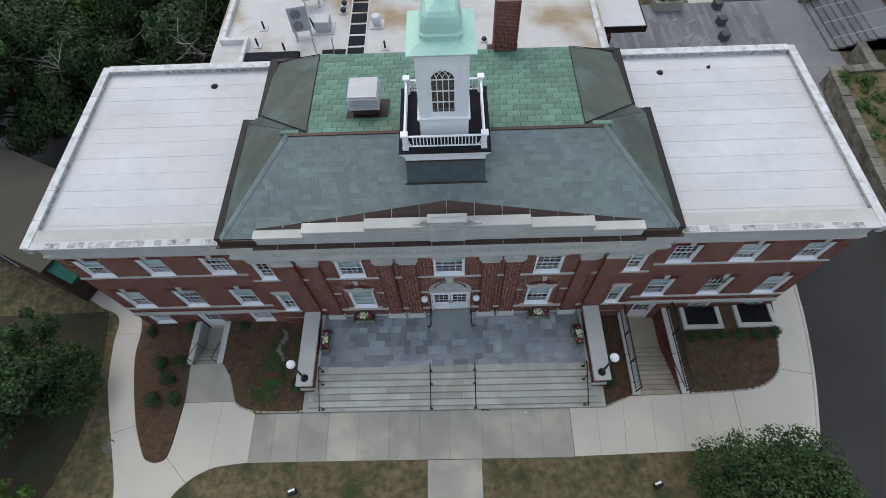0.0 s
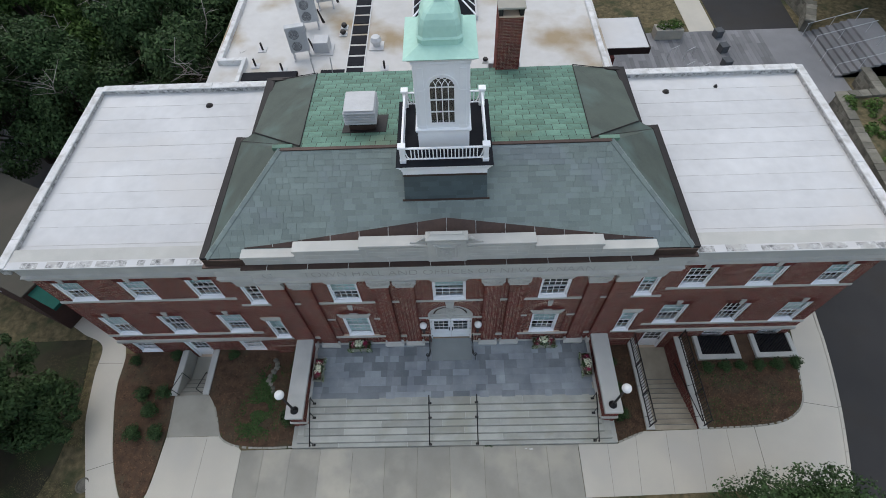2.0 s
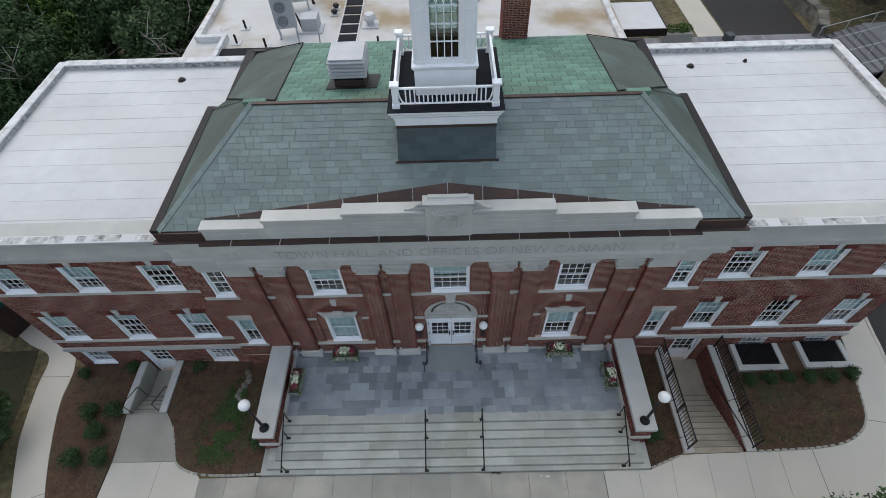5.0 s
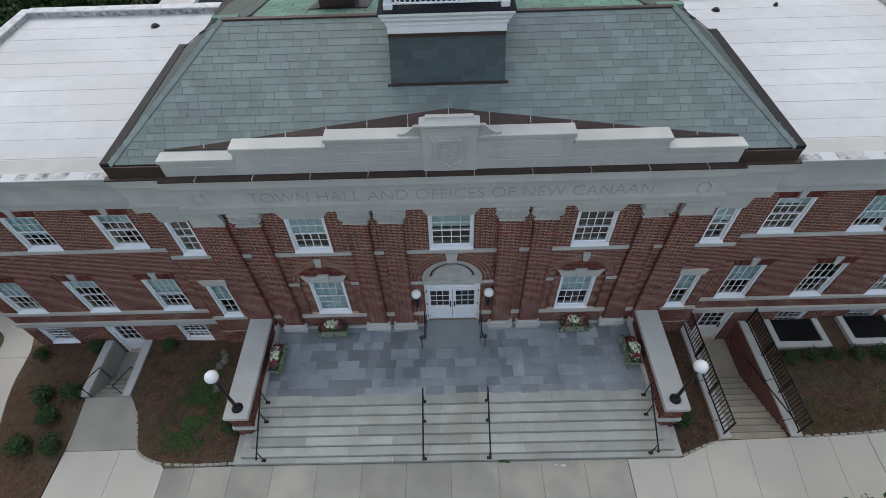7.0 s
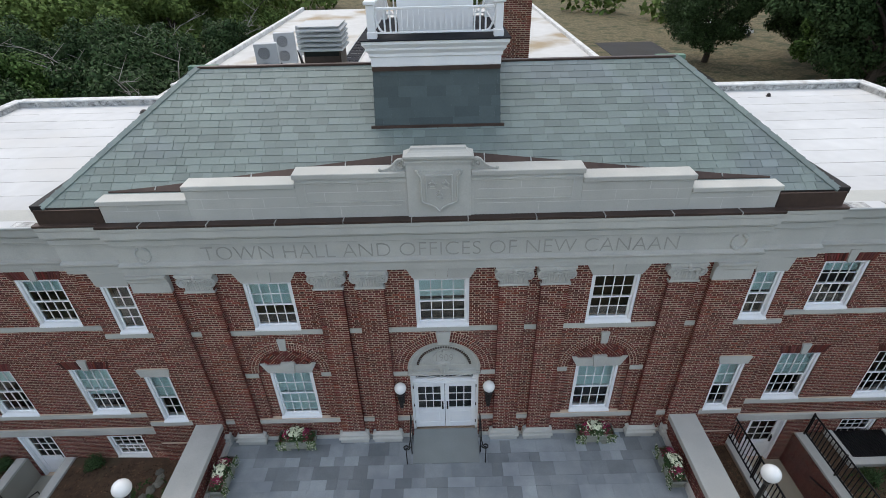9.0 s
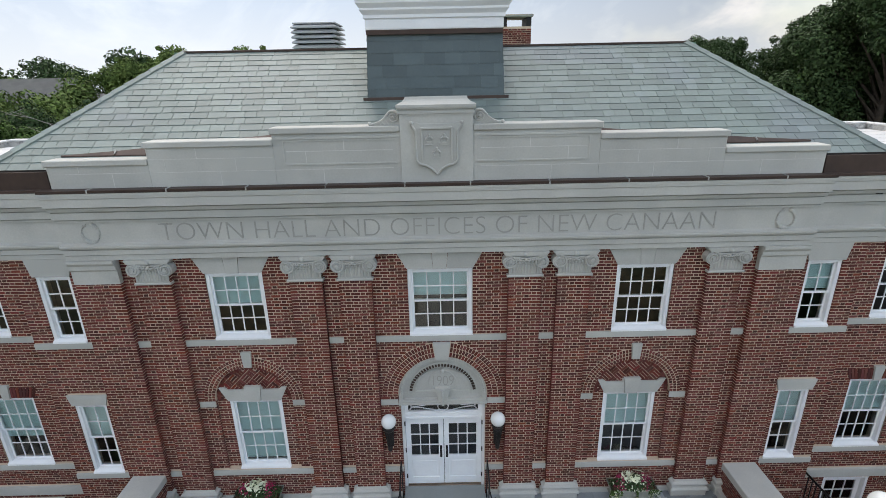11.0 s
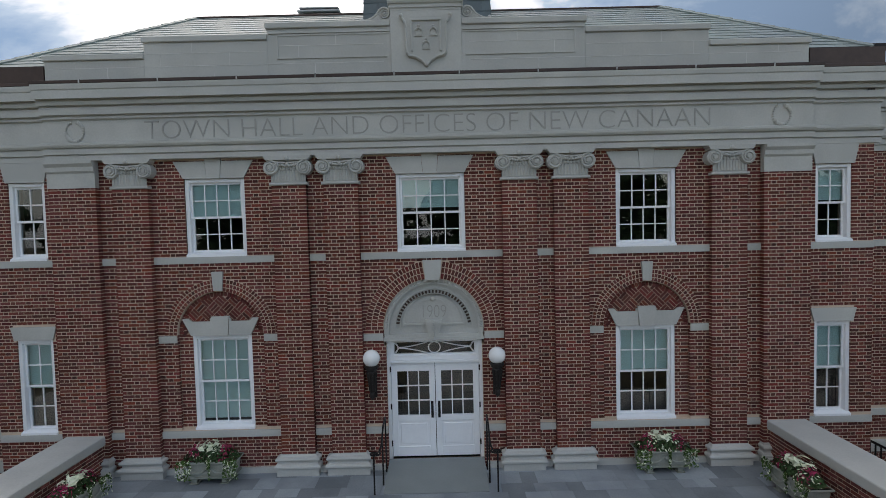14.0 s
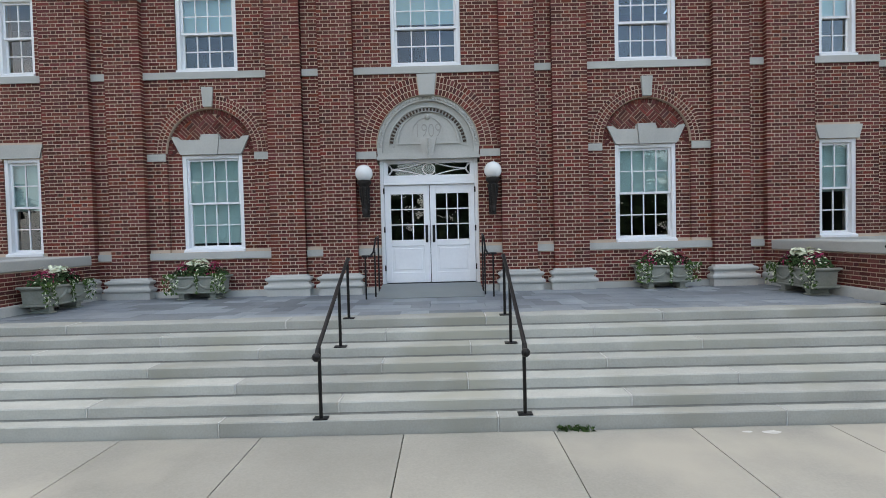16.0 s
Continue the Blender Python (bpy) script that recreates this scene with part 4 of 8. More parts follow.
ab = Bricks()
KEYA = 0.10
for c in (-4.18, 4.18):
    ring_bricks(ab, c, 3.715, 0.845, side_r, 3, -0.012, 0.0, math.pi / 2 - 0.085)
    ring_bricks(ab, c, 3.715, 0.845, side_r, 3, -0.012, math.pi / 2 + 0.085, math.pi)
    ring_bricks(ab, c, 3.715, 0.745, 0.84, 1, 0.055)
    # herringbone filling
    px, pz = c, 3.715
    ca, sa = math.cos(math.pi / 4), math.sin(math.pi / 4)
    M3 = 0.0625 * 3
    for i in range(-8, 9):
        for j in range(-8, 9):
            for k in range(3):
                if (i + j) % 2:
                    q = (i * M3, i * M3 + M3 - 0.014, j * M3 + k * 0.0625, j * M3 + k * 0.0625 + 0.0485)
                else:
                    q = (i * M3 + k * 0.0625, i * M3 + k * 0.0625 + 0.0485, j * M3, j * M3 + M3 - 0.014)
                cu, cv = (q[0] + q[1]) / 2, (q[2] + q[3]) / 2
                x, z = ca * cu - sa * cv, sa * cu + ca * cv
                b = len(ab.v)
                co = [(q[0], q[2]), (q[1], q[2]), (q[1], q[3]), (q[0], q[3])]
                pts = [(px + ca * u - sa * v, pz + sa * u + ca * v) for u, v in co]
                if math.hypot(x, z) > 0.79 or z < 0.03 or (min(v for u, v in pts) < 3.695 and abs(x) < 0.66):
                    continue
                ab.v += [(u, 0.058, v) for u, v in pts] + [(u, 0.095, v) for u, v in pts]
                ab.f += [(b, b + 1, b + 2, b + 3), (b, b + 4, b + 5, b + 1), (b + 1, b + 5, b + 6, b + 2), (b + 2, b + 6, b + 7, b + 3), (b + 3, b + 7, b + 4, b)]
                ab.s += [1 if rng.random() < 0.25 else 0] * 5
ring_bricks(ab, 0, 3.73, 0.985, door_r, 3, -0.012, 0.0, math.pi / 2 - 0.15)
ring_bricks(ab, 0, 3.73, 0.985, door_r, 3, -0.012, math.pi / 2 + 0.15, math.pi)
quick("arch_bricks", ab.v, ab.f, [M_BRICK, M_HEADER], front, "radial brick arches and herringbone panels", ab.s)["kind"] = "stuff"
bm = bmesh.new()
for c, zs, r0, r1 in ((-4.18, 3.715, 0.847, side_r - 0.003), (4.18, 3.715, 0.847, side_r - 0.003), (0, 3.73, 0.987, door_r - 0.003)):
    arc = [(c + r1 * math.cos(k * math.pi / 24), zs + r1 * math.sin(k * math.pi / 24)) for k in range(25)]
    arc2 = [(c + r0 * math.cos(k * math.pi / 24), zs + r0 * math.sin(k * math.pi / 24)) for k in range(24, -1, -1)]
    prism(bm, arc + arc2, "y", -0.009, 0.02)
part("arch_bed", bm, M_MORTAR, front)


def wedge(bm, c, w0, w1, z0, z1, y0, y1):
    prism(bm, [(c - w0 / 2, z0), (c + w0 / 2, z0), (c + w1 / 2, z1), (c - w1 / 2, z1)], "y", y0, y1)
    return bm


for s in (-1, 1):
    c = s * 4.18
    part("keystone", wedge(bmesh.new(), c, 0.165, 0.215, 4.58, 4.95, -0.06, 0.1), M_STONE, front, "limestone keystone")
    for e in (-1, 1):
        part("impost", boxes((c + e * 0.85, c + e * 1.21, -0.025, 0.1, 3.565, 3.705), bevel=0.006), M_STONE, front)
    # eared lintel in three stones
    bm = bmesh.new()
    for e in (-1, 1):
        prism(bm, [(c + e * 0.145, 3.69), (c + e * 0.585, 3.69), (c + e * 0.75, 4.03), (c + e * 0.63, 4.03), (c + e * 0.56, 3.97), (c + e * 0.2, 3.97), (c + e * 0.2, 4.03), (c + e * 0.175, 4.03)], "y", 0.012, 0.16)
    wedge(bm, c, 0.27, 0.35, 3.685, 4.07, -0.008, 0.16)
    part("lintel", bm, M_STONE, front, "pale limestone lintel with raised ears")
    for w, zz in ((1.17, W2B),):
        bm = bmesh.new()
        for e in (-1, 1):
            prism(bm, [(c + e * 0.13, zz), (c + e * 0.585, zz), (c + e * 0.77, 7.09), (c + e * 0.16, 7.09)], "y", -0.03, 0.14)
        wedge(bm, c, 0.25, 0.31, zz - 0.004, ARCH0 - 0.004, -0.036, 0.14)
        part("lintel", bm, M_STONE, front, "flared limestone jack arch")
    part("lintel", wedge(bmesh.new(), s * 7.83, 0.76, 0.90, W1B, W1B + 0.26, -0.03, 0.14), M_STONE, front, "flared limestone lintel")
    part("lintel", wedge(bmesh.new(), s * 7.83, 0.76, 0.92, W2B, ARCH0 - 0.004, -0.03, 0.14), M_STONE, front, "flared limestone lintel")
bm = bmesh.new()
for e in (-1, 1):
    prism(bm, [(e * 0.135, W2B), (e * 0.665, W2B), (e * 0.85, 7.09), (e * 0.165, 7.09)], "y", -0.03, 0.14)
wedge(bm, 0, 0.26, 0.32, W2B - 0.004, ARCH0 - 0.004, -0.036, 0.14)
part("lintel", bm, M_STONE, front, "flared limestone jack arch")
part("keystone", wedge(bmesh.new(), 0, 0.27, 0.37, 4.69, 5.08, -0.10, 0.1), M_STONE, front, "large limestone keystone")
for e in (-1, 1):
    part("impost", boxes((e * 0.99, e * 1.378, -0.025, 0.1, 3.515, 3.655), bevel=0.006), M_STONE, front)

# wing window heads: brick jack arches with a stone key
for s in (-1, 1):
    wb = Bricks()
    for c in WING_W:
        for z0, z1 in ((W1B, W1B + 0.27), (W2B, 7.06)):
            n = 8
            for e in (-1, 1):
                for j in range(n):
                    f = (j + 0.5) / n
                    u0 = s * c + e * (0.085 + j * 0.066)
                    lean = e * 0.10 * f
                    b = len(wb.v)
                    lo, hi = sorted((u0, u0 + e * 0.055))
                    pts = [(lo, z0), (hi, z0), (hi + lean, z1), (lo + lean, z1)]
                    wb.v += [(u, WING_Y - 0.016, v) for u, v in pts] + [(u, WING_Y + 0.03, v) for u, v in pts]
                    wb.f += [(b, b + 1, b + 2, b + 3), (b, b + 4, b + 5, b + 1), (b + 1, b + 5, b + 6, b + 2), (b + 2, b + 6, b + 7, b + 3), (b + 3, b + 7, b + 4, b)]
                    wb.s += [1 if j % 3 == 1 else 0] * 5
            part("keystone", wedge(bmesh.new(), s * c, 0.15, 0.24, z0 - 0.01, z1 + (0.08 if z1 < 5 else 0.06), WING_Y - 0.06, WING_Y + 0.05), M_STONE, wings[s], "limestone keystone")
    quick("jack_arch_bricks", wb.v, wb.f, [M_BRICK, M_HEADER], wings[s], "", wb.s)["kind"] = "stuff"


# ---- pilaster bases and capitals ----
def volute(bm, cx, cz, y0, y1, r, sgn):
    turn = Matrix.Rotation(math.pi / 2, 4, "X")
    bmesh.ops.create_cone(bm, cap_ends=True, segments=24, radius1=r * 0.97, radius2=r * 0.97, depth=y1 - y0 - 0.03, matrix=Matrix.Translation((cx, (y0 + 0.03 + y1) / 2, cz)) @ turn)
    pts = []
    for k in range(56):
        a = k / 55 * 4.6 * math.pi
        rr = r * (0.93 - 0.76 * k / 55)
        pts.append((cx - sgn * rr * math.sin(a), cz + rr * math.cos(a)))
    for i, ((a, b), (c, d)) in enumerate(zip(pts, pts[1:])):
        rod(bm, (a, y0 + 0.02, b), (c, y0 + 0.02, d), 0.021 - 0.008 * i / 55, seg=6)
    bmesh.ops.create_cone(bm, cap_ends=True, segments=12, radius1=0.026, radius2=0.036, depth=0.06, matrix=Matrix.Translation((cx, y0 + 0.02, cz)) @ turn)


bm = bmesh.new()
volute(bm, -0.318, 6.915, -0.15, 0.10, 0.147, -1)
volute(bm, 0.318, 6.915, -0.15, 0.10, 0.147, 1)
prism(bm, [(-0.40, 7.055), (0.40, 7.055), (0.42, 7.075), (0.42, 7.09), (0.45, 7.11), (0.45, 7.135), (-0.45, 7.135), (-0.45, 7.11), (-0.42, 7.09), (-0.42, 7.075)], "y", -0.15, 0.10)
box(bm, -0.31, 0.31, -0.085, 0.10, 6.86, 7.055)
# channel from scroll to scroll, egg row and a drooping garland
for z0, r in ((7.035, 0.018), (6.985, 0.013)):
    for a, b in zip(range(8), range(1, 9)):
        f = lambda t: (-0.32 + 0.08 * t, -0.125, z0 - 0.035 * math.sin(t / 8 * math.pi))
        rod(bm, f(a), f(b), r, seg=6)
for k in range(7):
    bmesh.ops.create_uvsphere(bm, u_segments=8, v_segments=6, radius=0.03, matrix=Matrix.Translation((-0.192 + k * 0.064, -0.085, 6.895)) @ Matrix.Diagonal((0.85, 1, 1.25, 1)))
for s in (-1, 1):
    for k in range(4):
        globe(bm, (s * (0.04 + 0.045 * k), -0.12, 6.945 + 0.012 * k), 0.026, 7)
globe(bm, (0, -0.15, 7.085), 0.05, 10)
globe(bm, (0, -0.13, 6.965), 0.036, 8)
cap_mesh = part("capital", bm, M_STONE, front, "carved Ionic limestone capital").data
bm = bmesh.new()
box(bm, -0.33, 0.33, -0.006, 0.10, 6.62, 6.87)
for k in range(11):
    rod(bm, (-0.29 + k * 0.058, -0.004, 6.66), (-0.29 + k * 0.058, -0.004, 6.85), 0.019, seg=8)
prism(bm, [(0.1, 6.58), (-0.02, 6.58), (-0.035, 6.595), (-0.035, 6.615), (-0.015, 6.63), (0.1, 6.63)], "x", -0.365, 0.365)
neck_mesh = part("fluted_neck", bm, M_STONE, front).data
bm = bmesh.new()
rings = []
for o, z in ((0.085, 0.0), (0.085, 0.13), (0.105, 0.14), (0.125, 0.165), (0.125, 0.195), (0.105, 0.22), (0.075, 0.228), (0.06, 0.25), (0.06, 0.275), (0.08, 0.292), (0.10, 0.305), (0.108, 0.325), (0.10, 0.35), (0.07, 0.362), (0.04, 0.37), (0.02, 0.405)):
    rings.append([bm.verts.new(p) for p in ((-0.325 - o, 0.1, z), (-0.325 - o, -o, z), (0.325 + o, -o, z), (0.325 + o, 0.1, z))])
for a, b in zip(rings, rings[1:]):
    for k in range(3):
        bm.faces.new((a[k], a[k + 1], b[k + 1], b[k]))
bm.faces.new(rings[-1])
base_mesh = part("pilaster_base", bm, M_STONE, front, "moulded limestone pilaster base").data
first = True
for s in (-1, 1):
    for a, b in PILS[:3]:
        c = s * (a + b) / 2
        for me, nm, z in ((cap_mesh, "capital", 0), (neck_mesh, "fluted_neck", 0), (base_mesh, "pilaster_base", LAND)):
            o = [q for q in front.children if q.data is me][0] if first else new(nm, me)
            o.parent, o.location = front, (c, PIL_Y - 0.003 + (0.065 if nm == "capital" else 0.0), z)
        first = False
    c = s * 6.85
    bm = bmesh.new()
    prism(bm, [(0.1, 6.62), (-0.015, 6.62), (-0.015, 6.90), (-0.05, 6.94), (-0.05, 7.02), (-0.10, 7.08), (-0.10, 7.135), (0.1, 7.135)], "x", c - 0.46, c + 0.46)
    o = part("pier_cap", bm, M_STONE, front, "plain moulded limestone pier cap")
    o.location.y = PIL_Y
    o = new("pilaster_base", base_mesh)
    o.parent, o.location, o.scale = front, (c - s * 0.28, PIL_Y - 0.003, LAND), (0.5, 1, 1)
bm = bmesh.new()
for s in (-1, 1):
    box(bm, s * 0.99, s * 6.5, -0.05, 0.1, LAND - 0.02, LAND + 0.115)
part("base_course", bm, M_STONE, front)


# ---- windows ----
def sash_window(name, w, h, cols, rows=2, label="white painted double-hung sash window with small panes"):
    """Origin at the middle of the sill, on the wall face; the room is towards +y."""
    win = thing(name, label, "window", kind="structure")
    f = 0.075
    bm = boxes((-w / 2, -w / 2 + f, 0.03, 0.19, 0.0, h), (w / 2 - f, w / 2, 0.03, 0.19, 0.0, h), (-w / 2 + f, w / 2 - f, 0.03, 0.19, h - f, h), bevel=0.006)
    part("window_frame", bm, M_WHITE, win)
    bm = bmesh.new()
    prism(bm, [(-0.03, -0.015), (-0.03, 0.035), (0.05, 0.075), (0.22, 0.085), (0.22, -0.015)], "x", -w / 2 + 0.002, w / 2 - 0.002)
    part("window_sill", bm, M_WHITE, win, "sloping white sill")
    gx0, gx1, z0, z1 = -w / 2 + f, w / 2 - f, 0.08, h - f
    zm = (z0 + z1) / 2
    st, mu = 0.042, 0.011
    for nm, a, b, y in (("upper_sash", zm - 0.02, z1, 0.085), ("lower_sash", z0, zm + 0.02, 0.125)):
        bm = boxes((gx0, gx0 + st, y, y + 0.035, a, b), (gx1 - st, gx1, y, y + 0.035, a, b), (gx0 + st, gx1 - st, y, y + 0.035, a, a + st), (gx0 + st, gx1 - st, y, y + 0.035, b - st, b))
        sash = part(nm, bm, M_WHITE, win)
        px0, px1, pz0, pz1 = gx0 + st, gx1 - st, a + st, b - st
        bm = bmesh.new()
        for i in range(1, cols):
            x = px0 + (px1 - px0) * i / cols
            box(bm, x - mu, x + mu, y + 0.006, y + 0.03, pz0, pz1)
        for j in range(1, rows):
            z = pz0 + (pz1 - pz0) * j / rows
            box(bm, px0, px1, y + 0.008, y + 0.028, z - mu, z + mu)
        part("glazing_bars", bm, M_WHITE, sash)
        for i in range(cols):
            for j in range(rows):
                xa, xb = px0 + (px1 - px0) * i / cols, px0 + (px1 - px0) * (i + 1) / cols
                za, zb = pz0 + (pz1 - pz0) * j / rows, pz0 + (pz1 - pz0) * (j + 1) / rows
                bm = bmesh.new()
                tw = rng.uniform(-0.0015, 0.0015)
                bm.faces.new([bm.verts.new(p) for p in ((xa, y + 0.018, za), (xb, y + 0.018 + tw, za), (xb, y + 0.018 + tw, zb), (xa, y + 0.018, zb))])
                p = part("pane", bm, M_GLASS, sash)
                p.visible_shadow = False
    return win




def place_window(proto, x, y, z, n, blind, w, h):
    o = copy_thing(proto, pose(x, y, z))
    o.name = f"window_{n}"
    if blind > 0:
        bm = boxes((-w / 2 + 0.08, w / 2 - 0.08, 0.0, 0.006, h - h * blind, h - 0.02), (-w / 2 + 0.08, w / 2 - 0.08, -0.008, 0.012, h - h * blind - 0.02, h - h * blind + 0.01))
        b = tagged(part("roller_blind", bm, M_SHADE), "pale grey-green roller blind drawn behind the glass", "blind", "window blinds")
        b.location = (x, y + 0.175, z)
    return o


protos = {}


def window_kind(w, h, cols, rows=2):
    key = (w, h, cols)
    if key not in protos:
        protos[key] = sash_window("window_0", w, h, cols, rows)
    return protos[key]


H1, H2 = W1B - W1A, W2B - W2A
plan = [(-4.18, 0.05, W1A, 1.17, H1, 4, 0.90), (4.18, 0.05, W1A, 1.17, H1, 4, 0.50), (-4.18, 0.0, W2A, 1.17, H2, 4, 0.5), (0, 0.0, W2A, 1.33, H2, 4, 0.42), (4.18, 0.0, W2A, 1.17, H2, 4, 0.0)]
for s in (-1, 1):
    plan += [(s * 7.83, 0.0, W1A, 0.72, H1, 2, 0.52), (s * 7.83, 0.0, W2A, 0.72, H2, 2, 0.45 if s > 0 else 0.0)]
    for i, c in enumerate(WING_W):
        plan += [(s * c, WING_Y, W1A, 1.12, H1, 4, (0.5, 0.0, 0.55)[i] if s > 0 else (0.62, 0.3, 0.5)[i]), (s * c, WING_Y, W2A, 1.12, H2, 4, (0.25, 0.7, 0.6)[i] if s > 0 else (0.3, 0.62, 0.55)[i])]
plan += [(-15.3, WING_Y, -0.3, 1.1, 1.08, 4, 0.3), (-9.95, WING_Y, -0.3, 1.1, 1.08, 4, 0.0), (12.75, WING_Y, -0.3, 1.1, 1.08, 4, 0.0), (15.4, WING_Y, -0.3, 1.1, 1.08, 4, 0.4)]
for i, (x, y, z, w, h, cols, blind) in enumerate(plan):
    place_window(window_kind(w, h, cols), x, y, z, i + 1, blind, w, h)
for p in protos.values():
    for o in (*p.children_recursive, p):
        bpy.data.objects.remove(o)


# ---- doors ----
def panel_door(leaf_x0, leaf_x1, z0, z1, y, parent, cols, rows, glass_from, glass_to, handle_x):
    bm = bmesh.new()
    st = 0.115
    w, h = leaf_x1 - leaf_x0, z1 - z0
    g0, g1 = z0 + h * glass_from, z0 + h * glass_to
    for r in ((leaf_x0, leaf_x0 + st, z0, z1), (leaf_x1 - st, leaf_x1, z0, z1), (leaf_x0 + st, leaf_x1 - st, z0, z0 + 0.2), (leaf_x0 + st, leaf_x1 - st, g1, z1), (leaf_x0 + st, leaf_x1 - st, g0 - 0.12, g0)):
        box(bm, r[0], r[1], y, y + 0.045, r[2], r[3], bevel=0.004)
    box(bm, leaf_x0 + st, leaf_x1 - st, y + 0.018, y + 0.03, z0 + 0.2, g0 - 0.12)
    box(bm, leaf_x0 + st + 0.05, leaf_x1 - st - 0.05, y + 0.008, y + 0.03, z0 + 0.25, g0 - 0.17, bevel=0.006)
    leaf = part("door_leaf", bm, M_WHITE, parent, "glossy white panelled leaf with small panes")
    bm = bmesh.new()
    for i in range(1, cols):
        x = leaf_x0 + st + (w - 2 * st) * i / cols
        box(bm, x - 0.011, x + 0.011, y + 0.008, y + 0.036, g0, g1)
    for j in range(1, rows):
        z = g0 + (g1 - g0) * j / rows
        box(bm, leaf_x0 + st, leaf_x1 - st, y + 0.01, y + 0.034, z - 0.011, z + 0.011)
    part("glazing_bars", bm, M_WHITE, leaf)
    for i in range(cols):
        for j in range(rows):
            xa, xb = leaf_x0 + st + (w - 2 * st) * i / cols, leaf_x0 + st + (w - 2 * st) * (i + 1) / cols
            za, zb = g0 + (g1 - g0) * j / rows, g0 + (g1 - g0) * (j + 1) / rows
            bm = bmesh.new()
            bm.faces.new([bm.verts.new(p) for p in ((xa, y + 0.022, za), (xb, y + 0.022, za), (xb, y + 0.022, zb), (xa, y + 0.022, zb))])
            part("pane", bm, M_GLASS, leaf).visible_shadow = False
    bm = boxes((handle_x - 0.025, handle_x + 0.025, y - 0.012, y, z0 + 0.78, z0 + 1.12), bevel=0.004)
    rod(bm, (handle_x, y - 0.05, z0 + 0.84), (handle_x, y - 0.05, z0 + 1.06), 0.011)
    rod(bm, (handle_x, y - 0.05, z0 + 0.84), (handle_x, y, z0 + 0.84), 0.009)
    rod(bm, (handle_x, y - 0.05, z0 + 1.06), (handle_x, y, z0 + 1.06), 0.009)
    part("handle", bm, M_BLACKIRON, leaf, "black pull handle on a long plate")
    return leaf


DY = 0.17
door = thing("door_1", "white double front door with nine-pane lights and black handles", "door", kind="structure")
DTOP = 3.015
panel_door(-0.875, -0.006, DOORZ + 0.012, DTOP, DY, door, 3, 3, 0.44, 0.91, -0.07)
panel_door(0.006, 0.875, DOORZ + 0.012, DTOP, DY, door, 3, 3, 0.44, 0.91, 0.07)
part("door_frame", boxes((-0.95, -0.88, DY - 0.05, DY + 0.1, DOORZ - 0.05, 3.5), (0.88, 0.95, DY - 0.05, DY + 0.1, DOORZ - 0.05, 3.5), (-0.88, 0.88, DY - 0.06, DY + 0.1, DTOP + 0.005, DTOP + 0.06), (-0.88, 0.88, DY - 0.035, DY + 0.1, DTOP + 0.06, DTOP + 0.15), (-0.88, 0.88, DY - 0.03, DY + 0.1, DTOP + 0.455, 3.5), bevel=0.006), M_WHITE, door)
bm = bmesh.new()
for e in (-1, 1):
    for zz in (0.25, 1.0, 1.75):
        rod(bm, (e * 0.885, DY - 0.055, DOORZ + zz), (e * 0.885, DY - 0.055, DOORZ + zz + 0.11), 0.014)
part("hinge", bm, M_BLACKIRON, door)
bm = boxes((-0.88, 0.88, DY - 0.02, DY + 0.05, DTOP + 0.15, DTOP + 0.19), (-0.88, 0.88, DY - 0.02, DY + 0.05, DTOP + 0.42, DTOP + 0.455), (-0.88, -0.80, DY - 0.02, DY + 0.05, DTOP + 0.19, DTOP + 0.42), (0.80, 0.88, DY - 0.02, DY + 0.05, DTOP + 0.19, DTOP + 0.42))
tz = DTOP + 0.305
for e in (-1, 1):
    for k in range(8):
        a, b = k / 8, (k + 1) / 8
        for q in (-1, 1):
            p0 = (e * (0.12 + 0.58 * a), DY, tz + q * 0.11 * (1 - a) ** 1.6 + q * 0.006)
            p1 = (e * (0.12 + 0.58 * b), DY, tz + q * 0.11 * (1 - b) ** 1.6 + q * 0.006)
            rod(bm, p0, p1, 0.011, seg=6)
    for q in (-1, 1):
        rod(bm, (e * 0.70, DY, tz), (e * 0.80, DY, tz + q * 0.11), 0.011, seg=6)
        for k in range(6):
            t0, t1 = math.pi * k / 6, math.pi * (k + 1) / 6
            rod(bm, (e * (0.80 - 0.07 * math.sin(t0)), DY, tz + 0.11 * math.cos(t0)), (e * (0.80 - 0.07 * math.sin(t1)), DY, tz + 0.11 * math.cos(t1)), 0.01, seg=6)
for k in range(12):
    t0, t1 = 2 * math.pi * k / 12, 2 * math.pi * (k + 1) / 12
    rod(bm, (0.12 * math.cos(t0), DY, tz + 0.11 * math.sin(t0)), (0.12 * math.cos(t1), DY, tz + 0.11 * math.sin(t1)), 0.011, seg=6)
tr = part("transom", bm, M_WHITE, door, "white transom with curved glazing bars")
bm = bmesh.new()
bm.faces.new([bm.verts.new(p) for p in ((-0.83, DY + 0.03, DTOP + 0.17), (0.83, DY + 0.03, DTOP + 0.17), (0.83, DY + 0.03, DTOP + 0.44), (-0.83, DY + 0.03, DTOP + 0.44))])
part("pane", bm, M_GLASS, tr)

# stone tympanum with the year
M_TOOTH = material("dark_sunk_tooth", (0.05, 0.04, 0.033), (0.085, 0.055, 0.042), 0.9, scale=6, fine=30)
tym = thing("tympanum", "carved limestone tympanum with the year 1909 over the door", "tympanum", kind="structure")
ZS, TR = 3.73, 0.98


